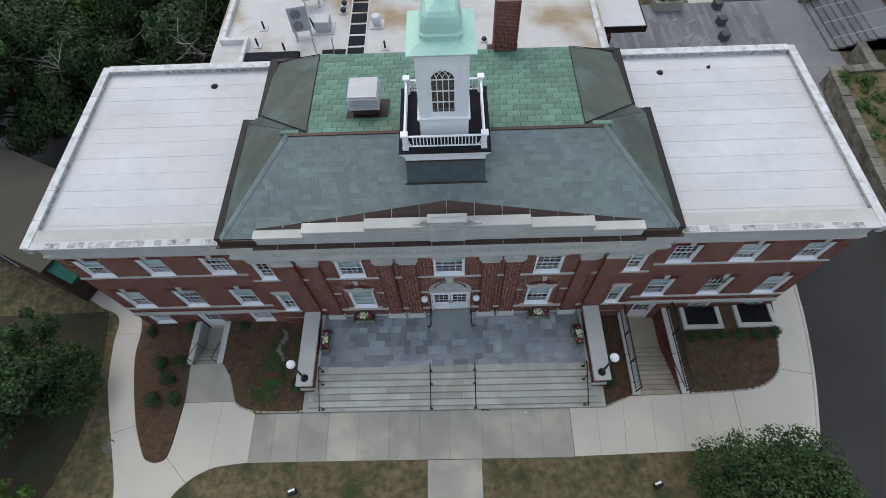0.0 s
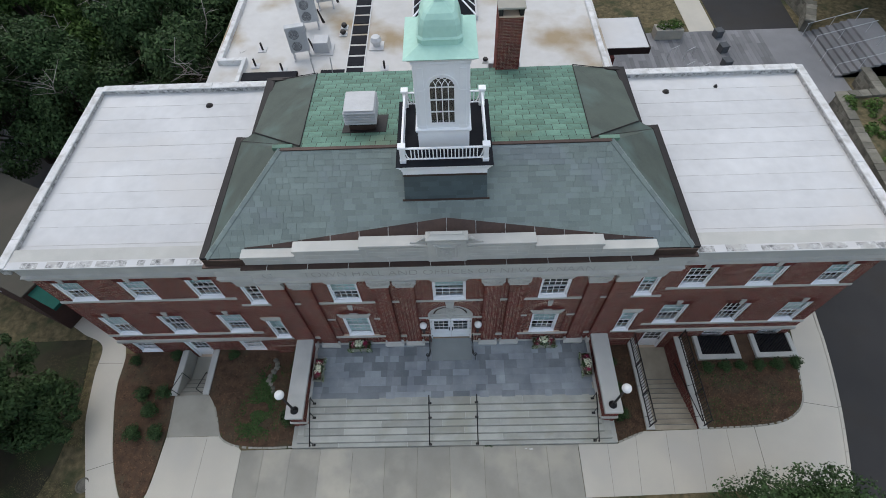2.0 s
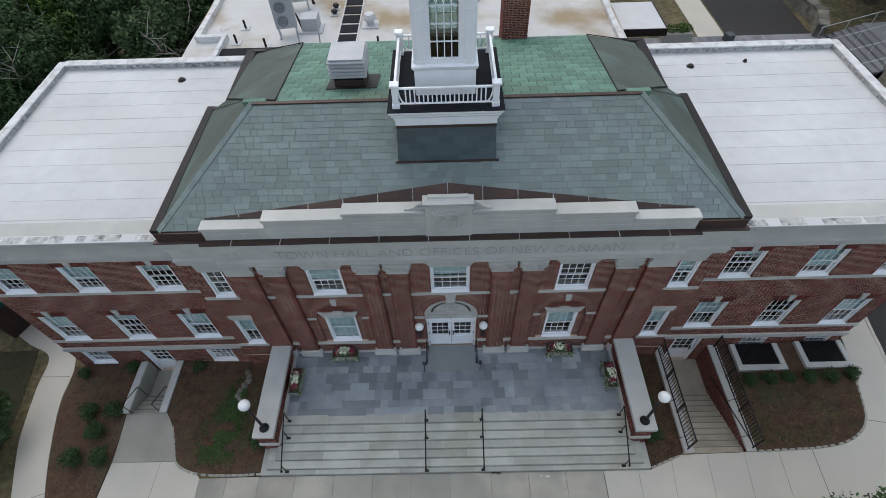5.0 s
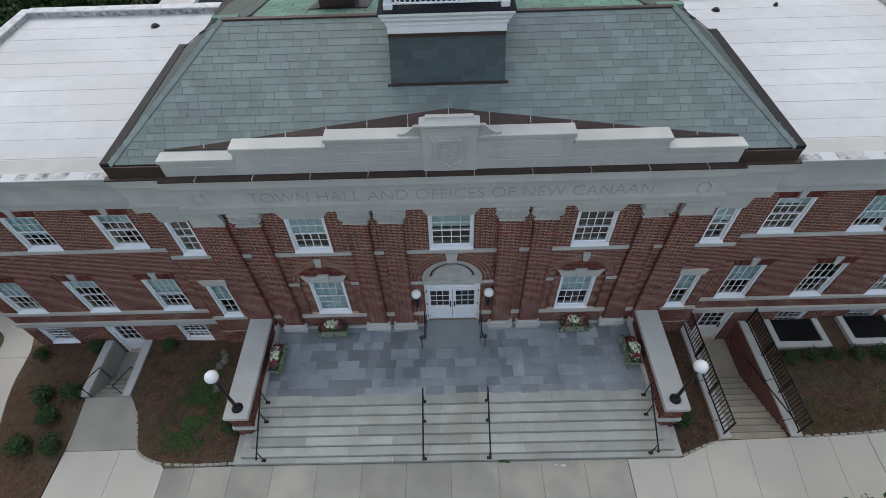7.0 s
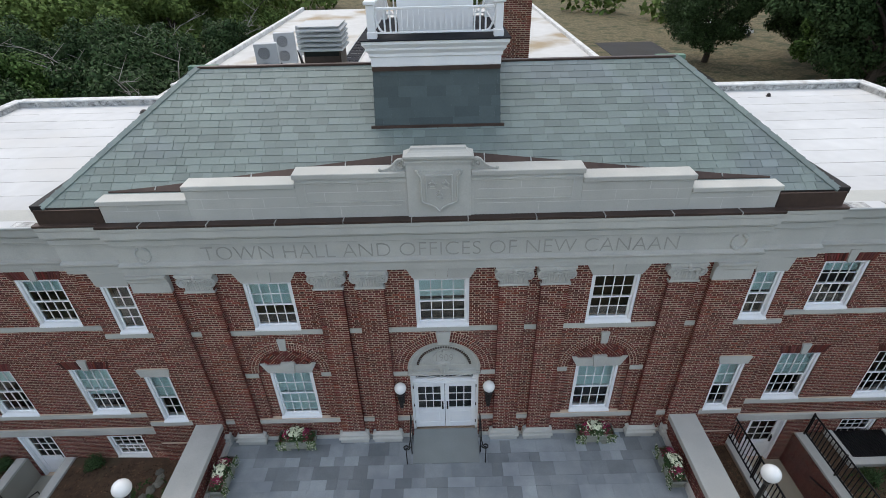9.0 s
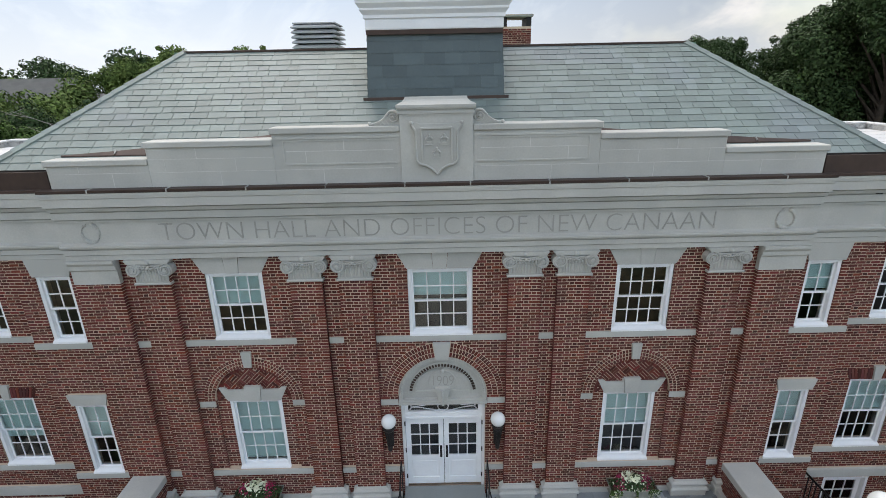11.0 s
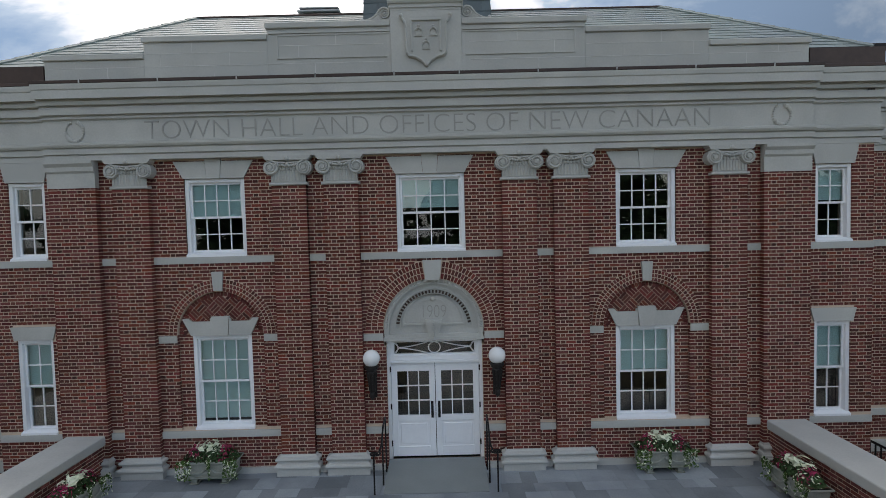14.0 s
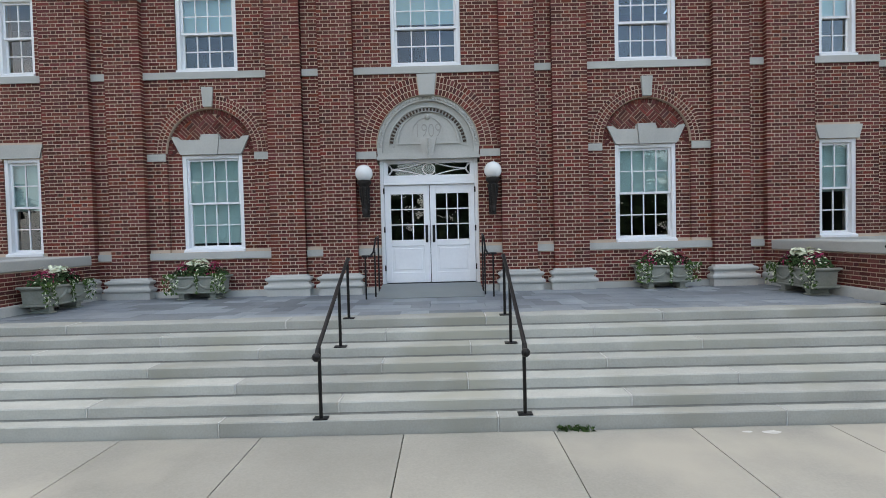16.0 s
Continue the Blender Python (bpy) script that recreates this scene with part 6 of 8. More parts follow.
for side in range(4):
    R = Matrix.Rotation(side * math.pi / 2, 4, "Z")
    bm = bmesh.new()
    y0, y1 = -TW, -TW + 0.07
    box(bm, -TW, -WR, y0, y1, 12.76, 15.1)
    box(bm, WR, TW - 0.07, y0, y1, 12.76, 15.1)
    box(bm, -WR, WR, y0, y1, 12.76, WZ0)
    for sg in (-1, 1):
        prism(bm, [(0, 15.1), (0, WZS + WR)] + [(sg * WR * math.sin(k * math.pi / 24), WZS + WR * math.cos(k * math.pi / 24)) for k in range(1, 13)] + [(sg * WR, 15.1)], "y", y0, y1)
    for sg in (-1, 1):
        box(bm, sg * (TW - 0.17) - 0.10, sg * (TW - 0.17) + 0.10, y0 - 0.025, y0, 12.80, 14.90, bevel=0.006)
        box(bm, sg * (TW - 0.17) - 0.12, sg * (TW - 0.17) + 0.12, y0 - 0.035, y0, 14.12, 14.17)
        box(bm, sg * (TW - 0.17) - 0.12, sg * (TW - 0.17) + 0.12, y0 - 0.035, y0, 12.76, 12.86)
    half = [(0.40 * math.cos(k * math.pi / 20), WZS + 0.40 * math.sin(k * math.pi / 20)) for k in range(21)]
    half2 = [(0.47 * math.cos(k * math.pi / 20), WZS + 0.47 * math.sin(k * math.pi / 20)) for k in range(20, -1, -1)]
    prism(bm, half + half2, "y", y0 - 0.03, y0)
    box(bm, -0.52, -0.38, y0 - 0.03, y0, WZS - 0.05, WZS)
    box(bm, 0.38, 0.52, y0 - 0.03, y0, WZS - 0.05, WZS)
    bmesh.ops.transform(bm, matrix=R, verts=bm.verts[:])
    wallp = part("tower_wall", bm, M_WHITE, cup)
    bm = bmesh.new()
    yb = y0 + 0.03
    for k in range(5):
        x = -WR + 2 * WR * k / 4
        box(bm, x - 0.013, x + 0.013, yb, yb + 0.03, WZ0, WZS)
    for k in range(4):
        z = WZ0 + (WZS - WZ0) * k / 3
        box(bm, -WR, WR, yb, yb + 0.03, z - 0.013, z + 0.013)
    for k in range(4):
        cx = -WR + WR * k / 2
        for sg in (-1, 1):
            pts = []
            for j in range(9):
                a = j / 8 * math.pi / 2
                x, z = cx + sg * (WR - WR * math.cos(a)) , WZS + WR * math.sin(a)
                if abs(x) < math.sqrt(max(0, WR ** 2 - (z - WZS) ** 2)) + 0.02:
                    pts.append((x, yb + 0.015, z))
            for a, b in zip(pts, pts[1:]):
                rod(bm, a, b, 0.011, seg=5)
    bmesh.ops.transform(bm, matrix=R, verts=bm.verts[:])
    part("tracery", bm, M_WHITE, wallp)
    bm = bmesh.new()
    prism(bm, [(-WR, WZ0), (WR, WZ0), (WR, WZS)] + [(WR * math.cos(k * math.pi / 16), WZS + WR * math.sin(k * math.pi / 16)) for k in range(1, 16)] + [(-WR, WZS)], "y", yb + 0.032, yb + 0.036)
    bmesh.ops.transform(bm, matrix=R, verts=bm.verts[:])
    part("pane", bm, M_GLASS, wallp).visible_shadow = False
part("tower_floor", boxes((-0.69, 0.69, -0.69, 0.69, 12.765, 12.80)), M_BLACKDECK, cup)
part("tower_cornice", square_mould(bmesh.new(), [(0.78, 15.0), (0.82, 15.04), (0.82, 15.12), (0.90, 15.20), (0.93, 15.24), (0.93, 15.28)]), M_WHITE, cup)
rf = part("roof", square_mould(bmesh.new(), [(0.99, 15.285), (1.0, 15.31), (0.60, 15.46), (0.56, 15.48)]), M_CUPROOF, cup, "pale green copper roof")
bm = bmesh.new()
oct8 = lambda r, z: [bm.verts.new((x * r, y * r, z)) for x, y in ((-1, -0.78), (-0.78, -1), (0.78, -1), (1, -0.78), (1, 0.78), (0.78, 1), (-0.78, 1), (-1, 0.78))]
rings = [oct8(r, z) for r, z in ((0.60, 15.42), (0.60, 15.60), (0.63, 15.63), (0.58, 15.68), (0.565, 15.80), (0.54, 15.95), (0.49, 16.10), (0.40, 16.22), (0.26, 16.30), (0.14, 16.38), (0.08, 16.55), (0.055, 16.75))]
for a, b in zip(rings, rings[1:]):
    for i in range(8):
        bm.faces.new((a[i], a[(i + 1) % 8], b[(i + 1) % 8], b[i]))
bm.faces.new(rings[-1])
bm.faces.new(rings[0][::-1])
dome = part("dome", bm, M_CUPROOF, rf)
bm = bmesh.new()
lathe(bm, [(0.05, 16.72), (0.09, 16.78), (0.05, 16.84), (0.03, 17.0), (0.015, 17.5)], seg=10)
part("finial", bm, M_CUPROOF, dome)

# ---- roof furniture ----
def roof_z_rear(y):
    return RIDGE_Z - (y - RIDGE_Y) * (RIDGE_Z - 9.4) / (9.3 - RIDGE_Y)


vent = thing("roof_vent", "louvred grey metal roof ventilator on a dark curb", "vent", (-2.98, 4.55, 10.5))
part("curb", boxes((-0.48, 0.48, -0.42, 0.46, -0.1, 0.62), bevel=0.01), M_COPPER, vent)
M_GALV = material("galvanised_metal", (0.46, 0.47, 0.48), (0.38, 0.39, 0.40), 0.5, metal=0.15, scale=2, fine=20, bump=0.05)
for k in range(5):
    z = 0.64 + k * 0.115
    bm = bmesh.new()
    square_mould(bm, [(0.50, z), (0.57, z + 0.004), (0.57, z + 0.04), (0.48, z + 0.09)])
    part("louvre", bm, M_GALV, vent)
part("core", boxes((-0.44, 0.44, -0.44, 0.44, 0.5, 1.2)), M_BLACKIRON, vent)
part("top", boxes((-0.53, 0.53, -0.53, 0.53, 1.2, 1.235), bevel=0.008), M_GALV, vent)
part("flashing", boxes((-0.75, 0.85, -0.62, 0.72, -0.02, 0.0)), M_DARKMETAL, vent)
for o in vent.children:
    if o.name.startswith("flashing"):
        o.rotation_euler = (-math.atan2(RIDGE_Z - 9.4, 9.3 - RIDGE_Y), 0, 0)
        o.location.z = roof_z_rear(4.55) - 10.5 + 0.03

chim = thing("chimney", "red brick chimney with a flat metal-covered cap", "chimney", (2.75, 9.55, 8.7))
cb = Bricks()
for face in range(1):
    lay(cb, -0.5, 0.5, 0.0, 3.22, -0.5, (), (), 1.0)
quick("brick_shaft", cb.v, cb.f, [M_BRICK, M_HEADER], chim, "", cb.s)
part("core", boxes((-0.49, 0.49, -0.49, 0.49, 0.0, 3.26)), M_MORTAR, chim)
part("cap", boxes((-0.56, 0.56, -0.56, 0.56, 3.55, 3.64), bevel=0.02), M_CONC2, chim, "flat weathered slab cap")
part("kerb", boxes((-0.72, 0.72, 0.55, 1.0, -0.5, 0.35), bevel=0.03), M_MEMBRANE, chim, "white membrane kerb behind the shaft")
for sx in (-1, 1):
    part("cap_leg", boxes((sx * 0.5, sx * 0.33, -0.5, 0.5, 3.26, 3.56)), M_GUTTER, chim)

sky_strip = thing("skylight_strip", "row of dark square skylights let into the white roof", "skylight", (-4.35, 10.5, 8.22))
for k in range(20):
    part("pane", boxes((-0.40, 0.40, k * 0.88, k * 0.88 + 0.70, 0.0, 0.03)), M_BLACKDECK, sky_strip)
part("kerb", boxes((-0.46, -0.41, -0.1, 17.6, 0, 0.05), (0.41, 0.46, -0.1, 17.6, 0, 0.05)), M_MEMBRANE, sky_strip)
curb = tagged(part("roof_curb", boxes((-9.9, -7.1, 10.35, 10.95, 8.2, 8.36), (-7.3, -7.1, 10.2, 10.9, 8.22, 8.4), (-6.0, -4.85, 10.5, 11.1, 8.22, 8.26)), M_BLACKDECK), "black membrane upstand beside the white roof", "roof curb")


M_FANDARK = material("shadowed_fan_metal", (0.17, 0.175, 0.18), (0.12, 0.125, 0.13), 0.6, metal=0.2, scale=6, fine=30)


def condenser(x, y):
    o = thing("condenser", "grey twin-fan air conditioning condenser on a stand", "air conditioner", (x, y, 8.22), 12, group="roof condensers")
    part("case", boxes((-0.46, 0.46, -0.17, 0.17, 0.40, 1.72), bevel=0.02), M_GALV, o)
    for z in (0.74, 1.36):
        bm = bmesh.new()
        bmesh.ops.create_cone(bm, cap_ends=True, segments=20, radius1=0.25, radius2=0.25, depth=0.03, matrix=Matrix.Translation((-0.1, -0.185, z)) @ Matrix.Rotation(math.pi / 2, 4, "X"))
        f = part("fan_grille", bm, M_FANDARK, o)
        bm = bmesh.new()
        for r in (0.06, 0.12, 0.18, 0.24):
            for k in range(16):
                a, b = 2 * math.pi * k / 16, 2 * math.pi * (k + 1) / 16
                rod(bm, (-0.1 + r * math.cos(a), -0.205, z + r * math.sin(a)), (-0.1 + r * math.cos(b), -0.205, z + r * math.sin(b)), 0.008, seg=4)
        part("guard", bm, M_GALV, f)
    for sx in (-0.38, 0.38):
        part("stand", boxes((sx - 0.04, sx + 0.04, -0.3, 0.3, 0.0, 0.06), (sx - 0.03, sx + 0.03, -0.15, 0.15, 0.06, 0.40)), M_GALV, o)
    for k in range(3):
        part("pipe", rod(bmesh.new(), (0.5, 0.05 * k, 0.9), (0.62 + 0.05 * k, 0.2, 0.05), 0.025, seg=6), M_DARKMETAL, o)


condenser(-7.05, 12.2)
condenser(-6.95, 14.7)
condenser(-6.4, 16.6)
elec = thing("roof_unit", "low grey rooftop ventilation box", "vent", (-6.1, 12.75, 8.22))
part("case", boxes((-0.38, 0.38, -0.35, 0.35, 0.06, 0.62), bevel=0.02), M_GALV, elec)
part("skirt", boxes((-0.55, 0.55, -0.5, 0.5, 0.0, 0.06), bevel=0.01), M_MEMBRANE, elec)


def mushroom(x, y, r, h, label, mat):
    o = thing("roof_fan", label, "vent", (x, y, 8.22), group="small roof vents")
    bm = bmesh.new()
    lathe(bm, [(r * 0.7, 0.05), (r * 0.7, h * 0.5), (r * 1.1, h * 0.55), (r * 1.1, h * 0.7), (r * 0.8, h), (0.02, h * 1.05)], seg=16)
    part("cowl", bm, mat, o, smooth=False)
    part("base", boxes((-r * 1.4, r * 1.4, -r * 1.4, r * 1.4, 0, 0.06), bevel=0.01), M_MEMBRANE, o)


mushroom(-3.4, 12.9, 0.26, 0.55, "round white mushroom roof fan", M_MEMBRANE)
mushroom(-5.2, 14.0, 0.14, 0.25, "small dark dome vent", M_DARKMETAL)
mushroom(-5.2, 14.6, 0.14, 0.25, "small dark dome vent", M_DARKMETAL)
mushroom(1.98, 11.4, 0.12, 0.2, "small dark dome vent", M_DARKMETAL)
for x, y in ((-2.9, 11.1), (-9.2, 12.9), (-7.9, 11.2), (-9.3, 11.6)):
    o = thing("vent_pipe", "short black vent pipe in a square flashing", "pipe", (x, y, 8.22), group="roof vent pipes")
    part("pipe", rod(bmesh.new(), (0, 0, 0.03), (0, 0, 0.42), 0.05, seg=10), M_BLACKIRON, o)
    part("flashing", boxes((-0.2, 0.2, -0.2, 0.2, 0, 0.035), bevel=0.005), M_GALV, o)
lad = thing("roof_ladder", "grey steel ladder stiles over the roof edge", "ladder", (-5.75, 10.55, 8.22))
for sx in (-0.42, 0.42):
    part("stile", rod(bmesh.new(), (sx, 0.0, 0.0), (sx * 1.1, 0.1, 1.05), 0.025), M_GALV, lad)
part("rung", rod(bmesh.new(), (-0.42, 0.0, 0.2), (0.42, 0.0, 0.2), 0.02), M_GALV, lad)
part("foot", boxes((-0.7, 0.75, -0.35, 0.05, 0.0, 0.12), bevel=0.01), M_COPPER, lad)
pyr = thing("glass_lantern", "glazed pyramid skylight with white bars", "skylight", (0.05, 16.6, 8.22))
bm = bmesh.new()
square_mould(bm, [(1.62, 0.25), (0.15, 1.15)])
part("glass", bm, M_BLACKDECK, pyr)
bm = bmesh.new()
for k in range(-2, 3):
    for R in (Matrix.Rotation(i * math.pi / 2, 4, "Z") for i in range(4)):
        rod(bm, R @ Vector((k * 0.81, -1.64, 0.26)), R @ Vector((k * 0.075, -0.16, 1.17)), 0.035, seg=6)
part("bars", bm, M_WHITE, pyr)
part("kerb", boxes((-1.72, 1.72, -1.72, 1.72, 0, 0.25), bevel=0.02), M_MEMBRANE, pyr)
bm = boxes((-11.2, -9.75, 11.75, 12.0, 8.0, 8.5), (-9.95, -9.75, 10.15, 11.75, 8.0, 8.5), (-11.25, -11.0, 12.0, 36, 8.0, 8.45), (7.55, 7.8, 10.15, 36, 8.2, 8.4), bevel=0.02)
tagged(part("rear_coping", bm, M_COPING), "white coping round the rear flat roof", "coping", kind="structure")
canopy = thing("rear_canopy", "small flat white canopy roof with a dark fascia", "canopy")
part("roof", boxes((8.1, 10.45, 12.9, 15.6, 7.55, 7.62)), M_MEMBRANE, canopy)
part("fascia", boxes((8.05, 10.5, 12.85, 12.9, 7.3, 7.66), (10.45, 10.5, 12.9, 15.6, 7.3, 7.66)), M_DARKMETAL, canopy)
part("support", boxes((7.9, 8.7, 12.6, 15.6, 0.2, 7.3)), M_BRICK, canopy)
for s in (-1, 1):
    for x, y, r in ((10.0, 8.75, 0.12), (12.3, 9.0, 0.07)) if s > 0 else ((-10.9, 8.8, 0.13),):
        o = thing("roof_drain", "small dark domed roof drain", "drain", (x, y, 8.22), group="roof drains")
        bm = bmesh.new()
        lathe(bm, [(r * 1.3, 0.0), (r * 1.3, 0.02), (r, 0.03), (r * 0.9, 0.08), (r * 0.4, 0.12)], seg=14)
        part("strainer", bm, M_DARKMETAL, o)


# ---- railings of the broad stairs ----
def step_z(y):
    """Top of the stair at that depth."""
    return max([0.0] + [z for n, z in zip(STEP_Y, STEP_Z) if y >= n])


def stair_rail(name, x, label, posts=(-4.55, -3.52, -2.95)):
    r = thing(name, label, "railing", (x, 0, 0), group="stair handrails")
    pts = [(0, -4.66, 0.84), (0, -4.60, 0.91), (0, -4.50, 0.96), (0, -2.93, 1.74), (0, -2.84, 1.73)]
    bm = bmesh.new()
    for a, b in zip(pts, pts[1:]):
        rod(bm, a, b, 0.024, seg=8)
        globe(bm, b, 0.024, 8)
    globe(bm, pts[0], 0.045, 10)
    part("handrail", bm, M_BLACKIRON, r)
    for y in posts:
        z0 = step_z(y)
        zt = 0.94 if y < -4.5 else 0.96 + (y + 4.50) * 0.497
        p = part("post", rod(bmesh.new(), (0, y, z0), (0, y, zt), 0.019, seg=8), M_BLACKIRON, r)
        part("foot_plate", boxes((-0.075, 0.075, y - 0.045, y + 0.05, z0, z0 + 0.014), bevel=0.003), M_BLACKIRON, p)
    return r


stair_rail("stair_rail", -1.03, "black iron handrail on three posts up the stairs")
stair_rail("stair_rail", 1.06, "black iron handrail on three posts up the stairs")
for s in (-1, 1):
    stair_rail("stair_rail", s * 6.25, "black iron handrail beside the stair wall", (-4.50, -3.43, -2.87))
for s in (-1, 1):
    r = thing("door_rail", "short black iron rail with a scrolled end beside the door", "railing", (s * 0.99, 0, 0), group="door handrails")
    bm = bmesh.new()
    pl = [(0, -0.12, DOORZ + 0.93), (0, -0.45, DOORZ + 0.90), (0, -0.78, LAND + 0.82), (s * 0.03, -0.90, LAND + 0.76)]
    for k in range(14):
        a = k / 13 * 2.6 * math.pi
        rr = 0.10 * (1 - k / 18)
        pl.append((s * (0.10 - rr * math.cos(a)), -0.98 - rr * math.sin(a) * 0.9 + 0.03, LAND + 0.75))
    for a, b in zip(pl, pl[1:]):
        rod(bm, a, b, 0.018, seg=7)
    part("handrail", bm, M_BLACKIRON, r)
    for x, y, z in ((0, -0.12, DOORZ + 0.93), (0, -0.62, LAND + 0.85), (s * 0.12, -0.95, LAND + 0.75)):
        part("post", rod(bmesh.new(), (x, y, LAND), (x, y, z), 0.015), M_BLACKIRON, r)

# ---- lamps ----
for s in (-1, 1):
    l = thing("wall_lantern", "dark bronze torch lantern with a white glass globe beside the door", "lamp", (s * 1.21, -0.20, 0), group="door lanterns")
    bm = bmesh.new()
    lathe(bm, [(0.025, 2.42), (0.05, 2.46), (0.055, 2.53), (0.045, 2.56), (0.095, 2.95), (0.085, 2.97), (0.13, 3.03), (0.14, 3.07), (0.11, 3.09)], seg=12)
    part("torch", bm, M_DARKMETAL, l, "ribbed bronze torch")
    bm = bmesh.new()
    for k in range(10):
        a = 2 * math.pi * k / 10
        rod(bm, (0.046 * math.cos(a), 0.046 * math.sin(a), 2.57), (0.098 * math.cos(a), 0.098 * math.sin(a), 2.95), 0.012, seg=5)
    part("rib", bm, M_DARKMETAL, l)
    part("bracket", boxes((-0.04, 0.04, 0.05, 0.20, 2.52, 2.60), (-0.04, 0.04, 0.05, 0.20, 2.86, 2.92), (-0.07, 0.07, 0.17, 0.195, 2.4, 3.0), bevel=0.006), M_DARKMETAL, l)
    part("globe", globe(bmesh.new(), (0, 0, 3.22), 0.165, 24), M_GLOBE, l, "white opal glass globe", smooth=True)
for s in (-1, 1):
    l = thing("lamp_post", "black lamp post with a white globe on the stair wall", "lamp", (s * 6.84, -3.41, 1.79), group="stair lamps")
    bm = bmesh.new()
    lathe(bm, [(0.17, 0.0), (0.18, 0.04), (0.15, 0.09), (0.12, 0.12), (0.07, 0.16), (0.06, 0.24), (0.075, 0.26), (0.055, 0.30), (0.042, 1.82), (0.06, 1.86), (0.09, 1.94), (0.10, 1.98), (0.07, 2.0)], seg=14)
    part("column", bm, M_BLACKIRON, l)
    part("globe", globe(bmesh.new(), (0, 0, 2.18), 0.195, 24), M_GLOBE, l, "white opal glass globe", smooth=True)


# ---- planters ----
def blade_mesh(name, pts_fn, count, size, mat, parent, label="", flat=0.0):
    V, F = [], []
    for i in range(count):
        c, n = pts_fn()
        c, n = Vector(c), Vector(n).normalized()
        t = n.orthogonal().normalized()
        t.rotate(Matrix.Rotation(rng.uniform(0, 6.28), 3, n))
        b = n.cross(t)
        k = len(V)
        sz = size * rng.uniform(0.6, 1.3)
        V += [tuple(c - t * sz), tuple(c + b * sz * 0.45 + n * sz * 0.15), tuple(c + t * sz), tuple(c - b * sz * 0.45 + n * sz * 0.15)]
        F += [(k, k + 1, k + 2, k + 3)]
    return quick(name, V, F, mat, parent, label)


def planter(x, y, rz, seed):
    rng.seed(seed)
    o = thing("planter", "cast stone trough planter with swags, full of white and magenta flowers", "planter", (x, y, LAND), rz, group="terrace planters")
    o.scale = (0.88,) * 3
    bm = bmesh.new()
    prism(bm, [(-0.50, 0.14), (0.50, 0.14), (0.54, 0.42), (0.60, 0.46), (0.60, 0.50), (-0.60, 0.50), (-0.60, 0.46), (-0.54, 0.42)], "y", -0.21, 0.21)
    box(bm, -0.56, 0.56, -0.23, 0.23, 0.135, 0.17, bevel=0.01)
    box(bm, -0.61, 0.61, -0.25, 0.25, 0.455, 0.50, bevel=0.012)
    part("trough", bm, M_TERRA, o)
    for sx in (-0.33, 0.33):
        part("foot", boxes((sx - 0.09, sx + 0.09, -0.2, 0.2, 0.0, 0.03), (sx - 0.06, sx + 0.06, -0.17, 0.17, 0.03, 0.11), (sx - 0.09, sx + 0.09, -0.2, 0.2, 0.11, 0.137), bevel=0.008), M_TERRA, o)
    for cx in (-0.26, 0.26):
        bm = bmesh.new()
        f = lambda k: (cx - 0.2 * math.cos(math.pi * k / 12), -0.222, 0.40 - 0.15 * math.sin(math.pi * k / 12))
        for k in range(12):
            rod(bm, f(k), f(k + 1), 0.018 + 0.012 * math.sin(math.pi * k / 12), seg=6)
        part("swag", bm, M_TERRA, o)["kind"] = "stuff"
    part("rosette", globe(bmesh.new(), (0, -0.23, 0.36), 0.05, 8), M_TERRA, o)
    part("soil", boxes((-0.55, 0.55, -0.2, 0.2, 0.44, 0.505)), M_MULCH, o)
    def mound(sx, sy, sz, cx=0.0):
        a, e = rng.uniform(0, 6.28), rng.uniform(0.0, 1.45)
        n = (math.cos(a) * math.cos(e), math.sin(a) * math.cos(e), math.sin(e))
        r = rng.uniform(0.75, 1.0)
        return (cx + n[0] * sx * r, n[1] * sy * r, 0.5 + n[2] * sz * r), (n[0] + rng.uniform(-0.6, 0.6), n[1] + rng.uniform(-0.6, 0.6), n[2] + 0.3)
    blade_mesh("foliage", lambda: mound(0.60, 0.27, 0.24), 900, 0.05, M_LEAF, o, "mixed green foliage")
    def spray(cx):
        """Arching pale leaves that start near the middle and fan out."""
        a, u = rng.uniform(0, 6.28), rng.uniform(0.25, 1.0)
        return (cx + math.cos(a) * 0.24 * u, math.sin(a) * 0.18 * u, 0.54 + 0.42 * u * (1.25 - 0.6 * u) * rng.uniform(0.7, 1.1)), (math.cos(a) * 0.5 + rng.uniform(-0.5, 0.5), math.sin(a) * 0.5 + rng.uniform(-0.5, 0.5), 0.8)
    blade_mesh("cream_foliage", lambda: spray(rng.choice((-0.08, 0.08))), 58, 0.085, M_PETAL, o, "long cream and white leaves")["kind"] = "stuff"
    for cx in (-0.30, 0.30):
        blade_mesh("magenta_bloom", lambda: mound(0.22, 0.24, 0.30, cx), 125, 0.036, M_MAGENTA, o, "magenta flowers")["kind"] = "stuff"
    blade_mesh("white_bloom", lambda: mound(0.60, 0.27, 0.29), 150, 0.034, M_PETAL, o, "small white flowers")["kind"] = "stuff"
    def trail():
        sx = rng.choice((-1, -1, 1, 1, 0.1))
        u = rng.uniform(0, 1)
        return (sx * rng.uniform(0.34, 0.66), -0.24 - rng.uniform(0, 0.07), 0.54 - 0.40 * u * u), (rng.uniform(-0.5, 0.5), -1, rng.uniform(-0.2, 0.6))
    blade_mesh("trailing_foliage", trail, 230, 0.036, M_LEAF2, o, "trailing variegated leaves")["kind"] = "stuff"
    blade_mesh("trailing_bloom", trail, 120, 0.026, M_PETAL, o)["kind"] = "stuff"


